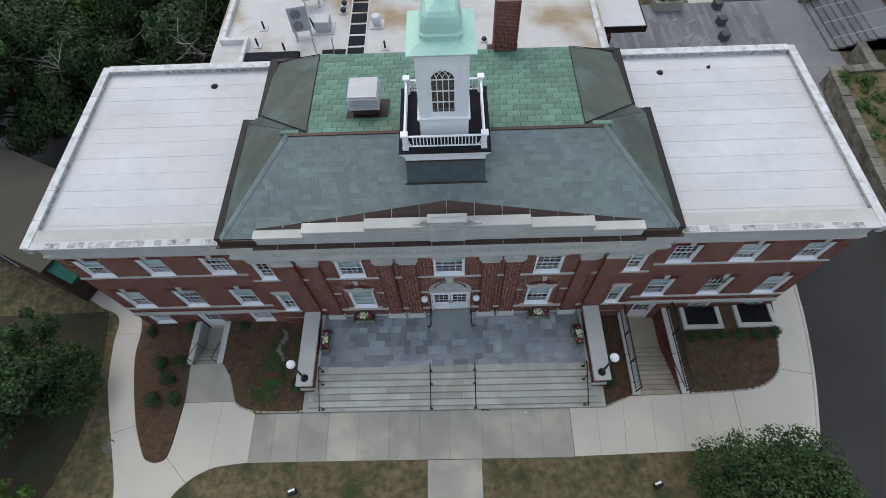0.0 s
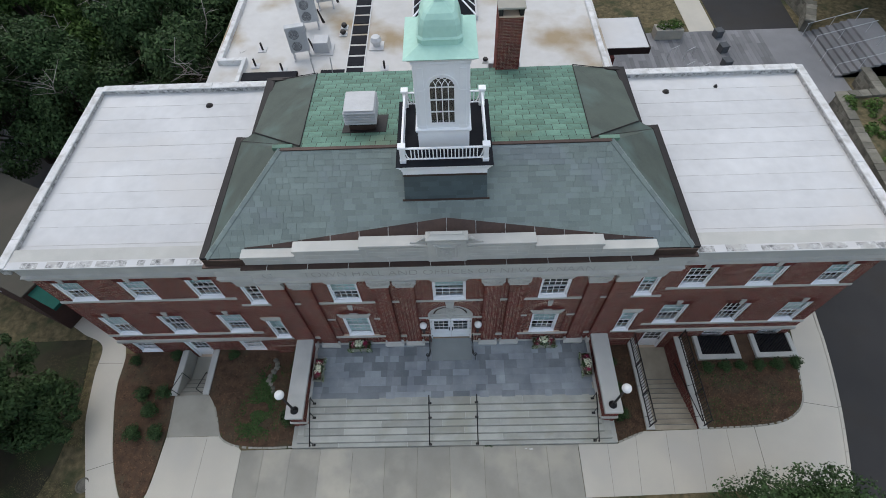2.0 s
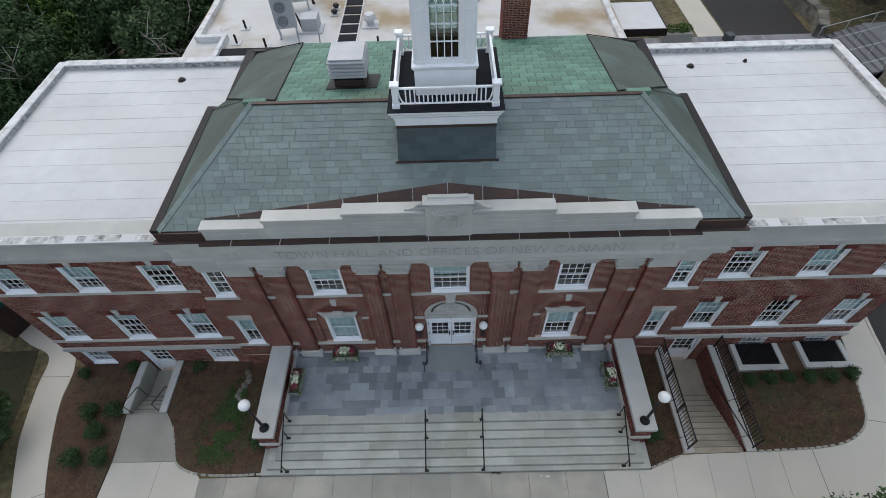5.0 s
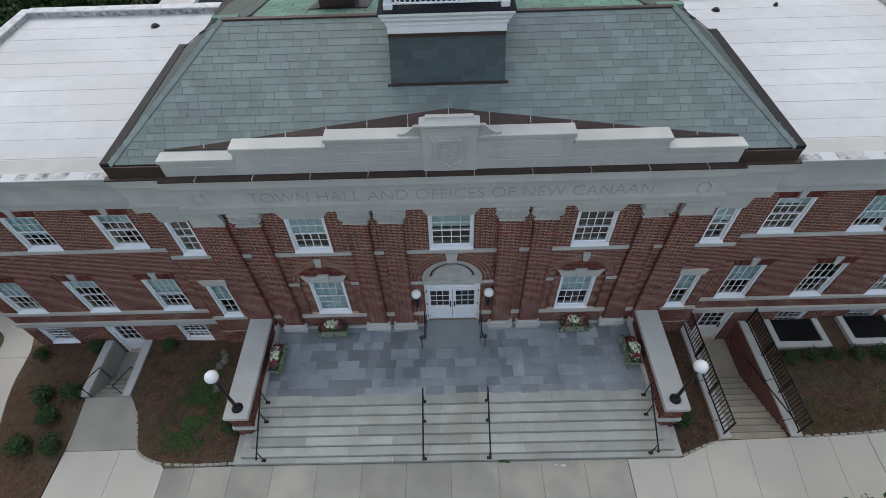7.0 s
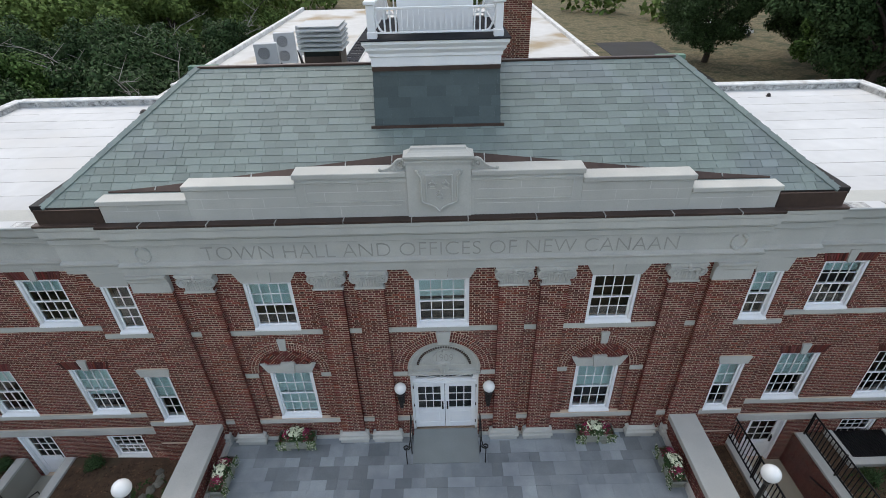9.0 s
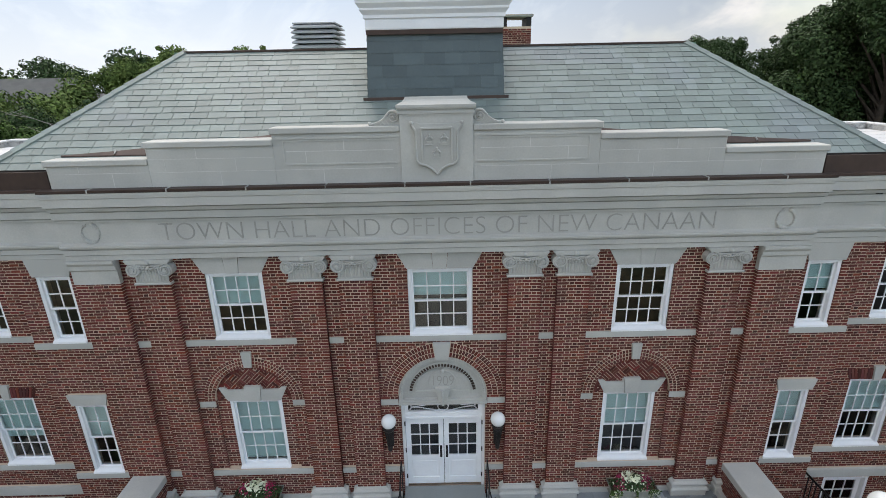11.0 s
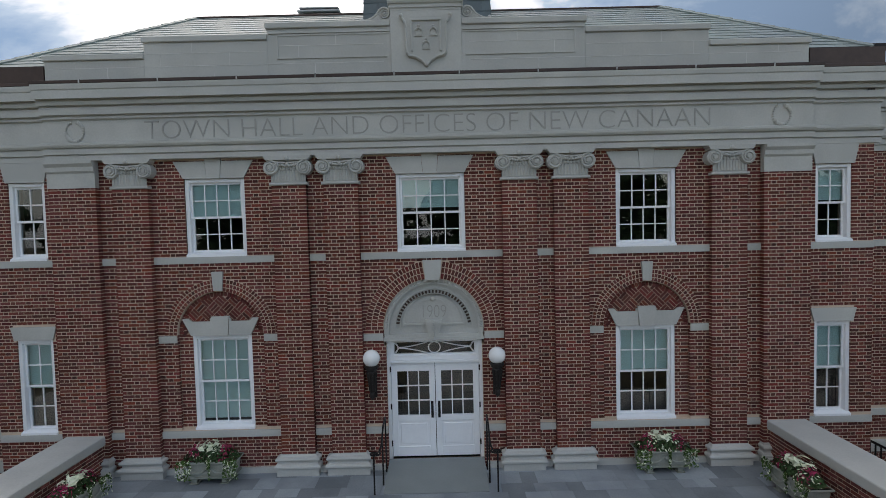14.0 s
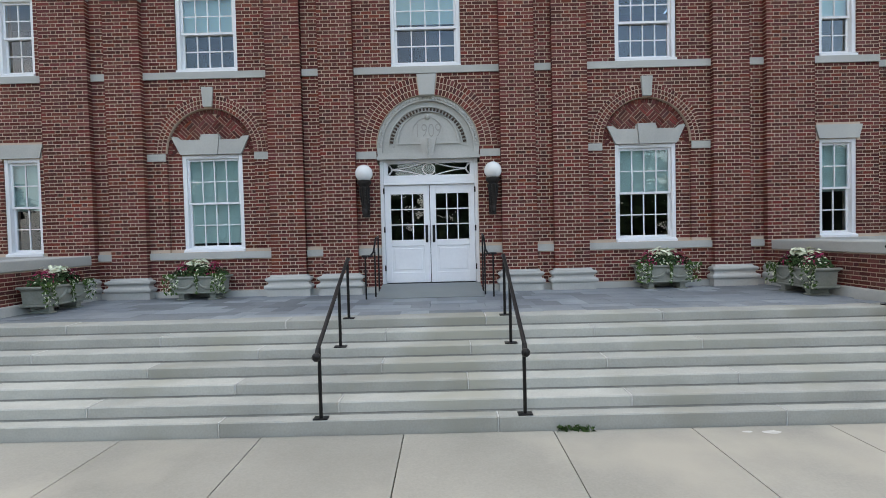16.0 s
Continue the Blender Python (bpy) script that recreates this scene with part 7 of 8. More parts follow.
planter(-4.33, -0.27, 0, 11)
planter(4.35, -0.27, 0, 12)
planter(-6.15, -1.42, 90, 13)
planter(6.15, -1.42, -90, 14)

# ---- cheek wall bricks ----
for s, nm in ((-1, "cheek_wall_1"), (1, "cheek_wall_2")):
    w = bpy.data.objects[nm]
    cb = Bricks()
    a, b = (6.51, 7.19) if s > 0 else (-7.19, -6.51)
    lay(cb, a, b, -0.07, 1.61, -3.66, (), (), 0.06)
    ob_ = Bricks()
    lay(ob_, -3.66, -0.02, -0.2, 1.61, 0.0, (), (), 0.03)
    quick("bricks_outside", [(s * 7.192 - s * v[1], v[0], v[2]) for v in ob_.v], [f if s > 0 else tuple(reversed(f)) for f in ob_.f], [M_BRICK, M_HEADER], w, "", ob_.s)["kind"] = "stuff"
    # inner face, turned to run along the wall
    ib = Bricks()
    lay(ib, -3.66, -0.02, 0.935, 1.61, 0.0, (), (), 0.03)
    x = 6.51 if s > 0 else -6.51
    V = [(x - s * 0.002 + s * v[1], v[0], v[2]) for v in ib.v]
    quick("bricks", cb.v, cb.f, [M_BRICK, M_HEADER], w, "", cb.s)["kind"] = "stuff"
    quick("bricks_inside", V, [f if s < 0 else tuple(reversed(f)) for f in ib.f], [M_BRICK, M_HEADER], w, "", ib.s)["kind"] = "stuff"
    part("base_strip", boxes((s * 6.40, s * 6.512, -2.75, 0.0, LAND - 0.02, LAND + 0.15), bevel=0.006), M_STONE, w)


# ---- cellar stairs, left and right of the broad stairs ----
def cellar_stairs(name, x0, x1, y_front, steps, tread, ground_top, label, wall_w=0.24, side=None, tread_mat=None):
    o = thing(name, label, "stairs", kind="structure")
    drop = ground_top - CELLAR
    r = drop / steps
    for k in range(steps - 1):
        y0 = y_front + k * tread
        z = ground_top - r * (k + 1)
        part("step", boxes((x0 + wall_w, x1 - wall_w, y0, y0 + tread + (0.03 if k < steps - 1 else 0), CELLAR - 0.2, z), bevel=0.008), tread_mat or M_CELLSTEP, o)
        # dark strip at the tread's back: dirt plus the nosing shadow as colour
        part("grime_line", boxes((x0 + wall_w + 0.002, x1 - wall_w - 0.002, y0 + tread - 0.035, y0 + tread - 0.001, z, z + 0.004)), M_JOINT, o)
    yl = y_front + steps * tread
    part("landing", boxes((x0 + wall_w, x1 - wall_w, yl - tread + 0.002, WING_Y, CELLAR - 0.2, CELLAR)), tread_mat or M_CELLSTEP, o)
    for a, b in ((x0, x0 + wall_w), (x1 - wall_w, x1)):
        part("side_wall", boxes((a, b, y_front, WING_Y - 0.002, CELLAR - 0.3, ground_top + 0.10)), side or M_MORTAR, o)
        part("coping", boxes((a - 0.03, b + 0.03, y_front - 0.02, WING_Y - 0.07, ground_top + 0.10, ground_top + 0.19), bevel=0.01), M_STONE, o)
    return o, yl


M_CELLSTEP = material("buff_concrete_step", (0.40, 0.355, 0.275), (0.29, 0.255, 0.20), 0.9, scale=2, fine=40, piece=0.12)
GL, GR = lie(-12.7), lie(9.9)
cellar_stairs("cellar_stairs_1", -13.6, -11.8, -2.0, 5, 0.26, GL, "short concrete stairs down to the cellar door", 0.24, M_CONC2, M_CONC2)
cellar_stairs("cellar_stairs_2", 8.62, 11.22, -4.08, 11, 0.27, GR, "long buff concrete stairs down to a cellar door", 0.30)
for xx, s in ((8.92, 1), (10.92, -1)):
    ib = Bricks()
    lay(ib, -4.06, WING_Y - 0.01, CELLAR, GR + 0.09, 0.0, (), (), 0.03)
    quick("brickwork", [(xx + s * 0.005 - s * v[1], v[0], v[2]) for v in ib.v], [tuple(reversed(f)) if s > 0 else f for f in ib.f], [M_BRICK, M_HEADER], bpy.data.objects["cellar_stairs_2"], "", ib.s)["kind"] = "stuff"
for nm, xc, w in (("door_2", -12.7, 1.1), ("door_3", 9.95, 1.15)):
    d = thing(nm, "white cellar door with nine panes", "door", (xc, WING_Y, 0), kind="structure")
    panel_door(-w / 2 + 0.08, w / 2 - 0.08, CELLAR + 0.01, 0.77, 0.12, d, 3, 3, 0.45, 0.93, w / 2 - 0.16)
    part("door_frame", boxes((-w / 2, -w / 2 + 0.075, 0.02, 0.2, CELLAR, 0.85), (w / 2 - 0.075, w / 2, 0.02, 0.2, CELLAR, 0.85), (-w / 2 + 0.075, w / 2 - 0.075, 0.02, 0.2, 0.775, 0.85), bevel=0.006), M_WHITE, d)
# rails on the walls of the long stairs
for xx in (8.72, 11.12):
    r = thing("area_railing", "black iron railing with slanting bars on the stair wall", "railing", (xx, 0, GR + 0.19), group="cellar stair railings")
    bm = bmesh.new()
    for z in (0.10, 0.90):
        rod(bm, (0, -3.98, z), (0, 0.2, z), 0.026)
    part("rail", bm, M_BLACKIRON, r)
    for k in range(33):
        y = -3.95 + k * 0.128
        part("bar", rod(bmesh.new(), (0, y, 0.10), (0, y + 0.0, 0.90), 0.0155, seg=6), M_BLACKIRON, r)
    for y in (-3.98, -2.6, -1.2, 0.2):
        part("post", rod(bmesh.new(), (0, y, 0.0), (0, y, 0.95), 0.028, seg=8), M_BLACKIRON, r)
    for y in (-3.6, -2.2):
        part("brace", rod(bmesh.new(), (0, y, 0.3), (-0.35 if xx < 10 else -0.35, y, 0.02), 0.012, seg=5), M_BLACKIRON, r)
r = thing("stair_handrail", "slanting black handrail down the cellar stairs", "railing", (10.80, 0, 0))
bm = rod(bmesh.new(), (0, -3.95, GR + 0.85), (0, -0.9, CELLAR + 0.95), 0.022)
part("handrail", bm, M_BLACKIRON, r)
for y, f in ((-3.85, 0.03), (-2.4, 0.5), (-0.95, 0.97)):
    part("bracket", rod(bmesh.new(), (0, y, GR + 0.85 - f * (GR - CELLAR - 0.1) - 0.03), (0.12, y, GR + 0.75 - f * (GR - CELLAR - 0.1)), 0.012, seg=5), M_BLACKIRON, r)
for xx in (-13.3, -12.1):
    r = thing("stair_handrail", "short black handrail at the cellar steps", "railing", (xx, 0, 0), group="left cellar handrails")
    bm = rod(bmesh.new(), (0, -1.95, GL + 0.82), (0, -0.95, CELLAR + 1.15), 0.018)
    rod(bm, (0, -1.95, GL + 0.82), (0, -1.95, GL + 0.0), 0.016)
    rod(bm, (0, -0.95, CELLAR + 1.15), (0, -0.95, CELLAR + 0.3), 0.016)
    part("handrail", bm, M_BLACKIRON, r)
# window wells
for n, (a, b) in enumerate(((11.75, 13.75), (14.4, 16.35))):
    o = thing(f"window_well_{n + 1}", "sunken window well with a broad pale stone kerb", "window well", kind="structure")
    z = lie((a + b) / 2) + 0.16
    part("kerb", boxes((a, b, -0.95, -0.70, z - 0.5, z), (a, a + 0.22, -0.70, 0.25, z - 0.5, z), (b - 0.22, b, -0.70, 0.25, z - 0.5, z), bevel=0.012), M_STONE, o)
    part("pit", boxes((a, b, -0.95, 0.33, -1.2, -1.0), (a + 0.05, b - 0.05, -0.95, -0.75, -1.0, z - 0.5), (a, a + 0.2, -0.75, 0.33, -1.0, z - 0.5), (b - 0.2, b, -0.75, 0.33, -1.0, z - 0.5)), M_ASPHALT, o)
    bm = bmesh.new()
    for k in range(22):
        x = a + 0.26 + (b - a - 0.52) * k / 21
        box(bm, x - 0.006, x + 0.006, -0.70, 0.25, z - 0.06, z - 0.03)
    part("grating", bm, M_DARKMETAL, o, "dark steel grating")
    part("cover", boxes((a + 0.22, b - 0.22, -0.70, 0.25, z - 0.10, z - 0.07)), M_BLACKDECK, o, "dark translucent cover under the grating")


# ---- shrubs and trees ----
def leaf_cloud(centres, n, size, mat, parent, name="crown", squash=0.85, label=""):
    """Many small leaves round a set of clump centres (x, y, z, radius)."""
    c = np.array(centres)
    w = c[:, 3] ** 2
    pick = np.random.choice(len(c), n, p=w / w.sum())
    d = np.random.normal(size=(n, 3))
    d /= np.linalg.norm(d, axis=1)[:, None]
    rad = c[pick, 3] * np.random.uniform(0.55, 1.05, n)
    pos = c[pick, :3] + d * rad[:, None] * np.array([1, 1, squash])
    nr = d + np.random.normal(scale=0.55, size=(n, 3)) + np.array([0, 0, 0.35])
    nr /= np.linalg.norm(nr, axis=1)[:, None]
    t = np.cross(nr, np.random.normal(size=(n, 3)))
    t /= np.linalg.norm(t, axis=1)[:, None]
    b = np.cross(nr, t)
    s = size * np.random.uniform(0.6, 1.35, n)[:, None]
    quad = np.stack([pos - t * s, pos + b * s * 0.55 - nr * s * 0.1, pos + t * s, pos - b * s * 0.55 - nr * s * 0.1], 1).reshape(-1, 3)
    faces = np.arange(4 * n).reshape(-1, 4)
    return quick(name, quad.tolist(), faces.tolist(), mat, parent, label)


def shrub(x, y, r, z=None):
    o = thing("shrub", "small rounded dark green box shrub in the mulch", "shrub", (x, y, (lie(x) + 0.05) if z is None else z), group="clipped shrubs")
    part("stem", rod(bmesh.new(), (0, 0, -0.03), (0, 0, r * 0.9), 0.03, 0.015, 6), M_BARK, o)
    cl = [(rng.uniform(-0.45, 0.45) * r, rng.uniform(-0.45, 0.45) * r, r * rng.uniform(0.5, 1.0), r * 0.62) for _ in range(7)]
    leaf_cloud(cl, 1300, 0.04, M_LEAF, o, "foliage")["kind"] = "stuff"
    return o


np.random.seed(5)
rng.seed(5)
s0 = shrub(-15.0, -1.95, 0.40)
for x, y, r in ((-13.95, -1.9, 0.40), (-14.42, -2.75, 0.42), (-14.85, -3.8, 0.44), (-13.8, -3.75, 0.42), (-16.0, -0.2, 0.3), (-13.9, 0.0, 0.3), (-10.9, -0.1, 0.3), (-7.4, -1.0, 0.45), (-7.45, -3.3, 0.5), (-7.4, 0.0, 0.4), (7.6, -3.4, 0.38), (7.65, -2.2, 0.35), (7.55, -1.0, 0.35),
                (12.0, -1.35, 0.3), (12.75, -1.35, 0.32), (13.5, -1.35, 0.3), (14.3, -1.35, 0.32), (15.1, -1.35, 0.33), (15.95, -1.3, 0.34)):
    o = copy_thing(s0, pose(x, y, lie(x) + 0.05, 0, 0, rng.uniform(0, 360)))
    for c in o.children:
        c.scale = (r / 0.4,) * 3


M_DEADWOOD = material("bleached_dead_wood", (0.30, 0.28, 0.25), (0.20, 0.185, 0.165), 0.95, scale=6, fine=40, bump=0.4)


def tree(name, at, height, spread, leaves, leaf, mat, seed, label, trunk=0.22, low=0.3, clumps=26, bare=0, puffs=3):
    rng.seed(seed)
    np.random.seed(seed)
    o = thing(name, label, "tree", at, group="trees")
    bm = bmesh.new()
    top = Vector((rng.uniform(-0.05, 0.05) * height, rng.uniform(-0.05, 0.05) * height, height * 0.72))
    prev, pr = Vector((0, 0, -0.1)), trunk
    for k in range(1, 7):
        p = top * (k / 6) + Vector((rng.uniform(-1, 1), rng.uniform(-1, 1), 0)) * height * 0.012
        r = trunk * (1 - 0.13 * k)
        rod(bm, prev, p, pr, r, 9)
        prev, pr = p, r
    part("trunk", bm, M_BARK, o)
    cl = []
    bm = bmesh.new()
    for k in range(clumps):
        f = rng.uniform(low, 1.0)
        a = rng.uniform(0, 6.28)
        env = math.sin(math.pi * min(1, (f - low) / (1.02 - low) * 0.86 + 0.14)) ** 0.6
        rr = spread * env * rng.uniform(0.35, 0.95)
        c = Vector((rr * math.cos(a), rr * math.sin(a), height * (0.06 + 0.9 * f)))
        cl.append((c.x, c.y, c.z, spread * rng.uniform(0.20, 0.36)))
        for q in range(puffs):
            d = Vector((rng.uniform(-1, 1), rng.uniform(-1, 1), rng.uniform(-0.7, 1))) * spread * 0.27
            cl.append((c.x + d.x, c.y + d.y, c.z + d.z, spread * rng.uniform(0.07, 0.15)))
        st = top * min(0.98, max(0.25, f * 0.8))
        mid = st.lerp(c, 0.5) + Vector((0, 0, height * 0.02))
        rod(bm, st, mid, trunk * 0.28, trunk * 0.17, 6)
        rod(bm, mid, c, trunk * 0.17, trunk * 0.05, 5)
    for k in range(bare):
        a, f = rng.uniform(0, 6.28), rng.uniform(0.5, 0.95)
        st = top * f
        c = Vector((math.cos(a), math.sin(a), rng.uniform(0.1, 0.5))) * spread * 1.15 + Vector((0, 0, height * f))
        d = (c - st) / 5
        p = st
        db = bmesh.new()
        for q in range(5):
            e = p + d + Vector((rng.uniform(-1, 1), rng.uniform(-1, 1), rng.uniform(-0.6, 0.8))) * spread * 0.07
            rod(db, p, e, trunk * (0.2 - 0.032 * q), trunk * (0.2 - 0.032 * (q + 1)), 5)
            for z in range(2):
                m2 = p.lerp(e, rng.uniform(0.2, 0.9))
                tip = m2 + Vector((rng.uniform(-1, 1), rng.uniform(-1, 1), rng.uniform(0.0, 0.7))) * spread * 0.32
                rod(db, m2, tip, trunk * 0.07, trunk * 0.03, 4)
                for y in range(2):
                    m3 = m2.lerp(tip, rng.uniform(0.4, 0.9))
                    rod(db, m3, m3 + Vector((rng.uniform(-1, 1), rng.uniform(-1, 1), rng.uniform(0.0, 0.6))) * spread * 0.14, trunk * 0.035, trunk * 0.015, 4)
            p = e
        part("dead_limb", db, M_DEADWOOD, o, "bleached leafless limb")
    part("branch_work", bm, M_BARK, o)
    leaf_cloud(cl, leaves, leaf, mat, o)
    return o


# trees beside the lawn
tree("tree", (-20.1, -3.2, lie(-20.1)), 5.6, 3.0, 36000, 0.085, M_LEAF, 21, "young broad dark green tree on the lawn", 0.12, 0.15, 24)
tree("tree", (12.65, -9.1, lie(12.6)), 5.0, 3.1, 60000, 0.062, M_LEAF, 22, "dense round-headed green tree beside the walk", 0.12, 0.05, 60)
tree("tree", (-20.0, -8.6, lie(-20)), 3.2, 1.6, 4000, 0.10, M_LEAF2, 23, "small light green tree on the lawn", 0.08, 0.1, 16)
tree("tree", (-23.0, -4.8, lie(-23)), 5.5, 2.8, 14000, 0.10, M_LEAF, 24, "dark green tree in the shade of the house", 0.14, 0.15, 22)
# wood behind the falling side
wood = tree("tree", (-22.0, 15.0, -0.8), 8.6, 4.2, 46000, 0.105, M_LEAF, 31, "tall dark green tree with some bare branches", 0.3, 0.2, 30, 7)
wood2 = tree("tree", (-17.5, 21.0, -0.5), 9.2, 4.8, 52000, 0.11, M_LEAF, 32, "tall broad-crowned dark green tree", 0.32, 0.2, 32, 2)
wood3 = tree("tree", (-27.5, 22.0, -0.9), 9.6, 5.0, 46000, 0.12, M_LEAF2, 33, "tall green tree with an open crown", 0.32, 0.2, 32, 0)
for src, x, y, rz in ((wood2, -27.0, 14.5, 70), (wood, -14.8, 15.0, 140), (wood2, -22.5, 27.0, 200), (wood, -16.0, 28.5, 260), (wood3, -33.0, 17.0, 30), (wood2, -30.5, 28.0, 310)):
    copy_thing(src, pose(x, y, -0.6, 0, 0, rz))
# big trees behind the climbing side
big = tree("tree", (33.0, 29.0, 0.6), 16.2, 7.0, 80000, 0.15, M_LEAF, 41, "very tall dark green tree behind the drive", 0.45, 0.15, 40)
for x, y, rz, k in ((42.0, 36.0, 80, 1.0), (29.5, 48.0, 160, 0.80), (39.0, 24.0, 220, 1.0), (52.0, 40.0, 10, 1.1), (41.0, 48.0, 130, 0.92), (42.5, 44.0, 300, 1.0)):
    o = copy_thing(big, pose(x, y, 0.6, 0, 0, rz))
    o.scale = (k,) * 3
tree("tree", (36.5, 37.0, 0.6), 14.6, 4.6, 60000, 0.15, M_LEAF2, 42, "tall lighter green tree before the dark ones", 0.35, 0.1, 44)
tall = tree("tree", (-34.0, 60.0, -0.9), 15.0, 5.6, 60000, 0.19, M_LEAF_HAZED, 43, "tall spreading light green tree beyond the lot", 0.35, 0.1, 44)
copy_thing(tall, pose(-44.0, 66.0, -0.9, 0, 0, 120)).scale = (0.93,) * 3
copy_thing(tall, pose(-26.0, 64.0, -0.9, 0, 0, 230)).scale = (1.0,) * 3
# far trees along the horizon, one object
rng.seed(50)
np.random.seed(50)
clumps = []
for k in range(150):
    x = rng.uniform(-230, 230)
    y = rng.uniform(70, 210) + abs(x) * 0.1
    h = rng.uniform(5.0, 11.0) + (y - 70) * 0.025 - (4 if -15 < x < 25 else 0) 
    for j in range(7):
        r = rng.uniform(2.0, 3.4)
        clumps.append((x + rng.uniform(-4, 4), y + rng.uniform(-4, 4), max(1.5, h - rng.uniform(0, 1) * h), r))
far = leaf_cloud(clumps, 60000, 0.62, M_LEAF_HAZED, None, "far_woods")
tagged(far, "distant belt of mixed green trees along the horizon", "woods", kind="stuff")
clumps = []
for k in range(60):
    x = rng.uniform(-92, -34)
    y = rng.uniform(44, 70)
    h = rng.uniform(6.5, 10.5)
    for j in range(6):
        clumps.append((x + rng.uniform(-3, 3), y + rng.uniform(-3, 3), h * rng.uniform(0.15, 1.0), rng.uniform(1.3, 2.4)))
rng.seed(52)
# added out of view: blocks low sky light and darkens window reflections
behind = []
for k in range(110):
    x, y = rng.uniform(-130, 130), rng.uniform(-95, -48)
    h = rng.uniform(10.0, 14.0)
    for j in range(6):
        behind.append((x + rng.uniform(-3, 3), y + rng.uniform(-3, 3), h * rng.uniform(0.1, 1.0), rng.uniform(1.8, 3.0)))
tagged(leaf_cloud(behind, 46000, 0.85, M_LEAF, None, "green_woods"), "unseen belt of trees added opposite to dim low light and reflections", "woods", kind="stuff")
far2 = leaf_cloud(clumps, 90000, 0.27, M_LEAF_HAZED, None, "middle_woods")
belt = []
for k in range(60):
    x, y = rng.uniform(-190, -48), rng.uniform(100, 150)
    h = rng.uniform(12.0, 16.5) + (y - 100) * 0.05
    for j in range(9):
        belt.append((x + rng.uniform(-4, 4), y + rng.uniform(-3, 3), h * rng.uniform(0.2, 0.92), rng.uniform(1.8, 3.2)))
tagged(leaf_cloud(belt, 90000, 0.42, M_LEAF, None, "dark_woods"), "dark belt of tall trees beyond the houses", "woods", kind="stuff")
tagged(far2, "light green trees between the houses", "woods", kind="stuff")


# ---- houses ----
def house(x, y, z, w, d, h, rise, rz, wall, roofm, label):
    o = thing("house", label, "house", (x, y, z), rz, group="houses behind the trees")
    part("wall", boxes((-w / 2, w / 2, -d / 2, d / 2, 0, h)), wall, o)
    bm = bmesh.new()
    prism(bm, [(-d / 2 - 0.4, h - 0.1), (0, h + rise), (d / 2 + 0.4, h - 0.1), (d / 2 + 0.4, h + 0.1), (0, h + rise + 0.25), (-d / 2 - 0.4, h + 0.1)], "x", -w / 2 - 0.4, w / 2 + 0.4)
    part("roof", bm, roofm, o)
    bm = bmesh.new()
    prism(bm, [(-d / 2, h), (d / 2, h), (0, h + rise)], "x", -w / 2 + 0.02, w / 2 - 0.02)
    part("gable", bm, wall, o)
    for k in range(int(w // 2.2)):
        for zz in (1.0, 3.6):
            if zz + 1.4 > h:
                continue
            wx = -w / 2 + 1.2 + k * 2.2
            f = part("window", boxes((wx - 0.5, wx + 0.5, -d / 2 - 0.05, -d / 2, zz, zz + 1.4), bevel=0.02), M_WHITE, o)
            part("pane", boxes((wx - 0.4, wx + 0.4, -d / 2 - 0.06, -d / 2 - 0.045, zz + 0.1, zz + 0.66), (wx - 0.4, wx + 0.4, -d / 2 - 0.06, -d / 2 - 0.045, zz + 0.74, zz + 1.3)), M_BLACKDECK, f)
    return o


M_SHINGLE = material("grey_shingle_roof", (0.13, 0.13, 0.125), (0.09, 0.09, 0.088), 0.9, scale=1, fine=12)
M_CLAP = material("pale_clapboard", (0.55, 0.56, 0.57), (0.46, 0.47, 0.48), 0.8, scale=1, fine=10)
house(-72, 80, -0.9, 20, 10, 8.0, 4.0, 12, M_CLAP, M_SHINGLE, "long pale house with a grey gabled roof among trees")
house(-56, 74, -0.9, 7, 8, 6.4, 3.0, 80, M_CLAP, M_SHINGLE, "small white house with a grey roof among trees")
house(-50, 52, -0.9, 16, 8, 3.4, 0.5, 8, M_BRICK, M_SHINGLE, "low brick building with a flat grey roof")
# brick house next door
M_OLDBRICK = material("old_brown_brick", (0.075, 0.042, 0.034), (0.05, 0.030, 0.026), 0.9, scale=1.5, fine=14, bump=0.3)
M_TARROOF = material("gravelled_flat_roof", (0.075, 0.070, 0.055), (0.055, 0.052, 0.042), 0.95, scale=0.6, fine=30, third=(0.085, 0.075, 0.06), third_scale=0.3)
nb = thing("neighbour_house", "dark red brick house with white windows in the shade", "house", (-20.5, 1.9, lie(-20.5)), -25.0)
nbb = Bricks()
lay(nbb, -7.0, 0.0, 0.0, 3.6, -0.02, (), (), 0.03)
quick("brickwork", nbb.v, nbb.f, [M_OLDBRICK, M_OLDBRICK], nb, "", nbb.s)["kind"] = "stuff"
part("wall", boxes((-11.0, 0.0, 0.0, 5.2, -0.3, 3.6)), M_OLDBRICK, nb)
part("roof", boxes((-11.05, 0.05, -0.05, 5.25, 3.6, 3.70), bevel=0.02), M_TARROOF, nb, "flat olive-brown gravelled roof")
for wx in (-4.6, -8.0):
    for zz in (1.2,):
        f = part("window", boxes((wx - 0.55, wx + 0.55, -0.05, 0.0, zz, zz + 1.5), bevel=0.015), M_WHITE, nb)
        part("pane", boxes((wx - 0.45, wx + 0.45, -0.06, -0.045, zz + 0.1, zz + 0.7), (wx - 0.45, wx + 0.45, -0.06, -0.045, zz + 0.78, zz + 1.4)), M_BLACKDECK, f)
M_AWN = material("green_canvas", (0.012, 0.10, 0.075), (0.01, 0.075, 0.06), 0.85, scale=2, fine=30)
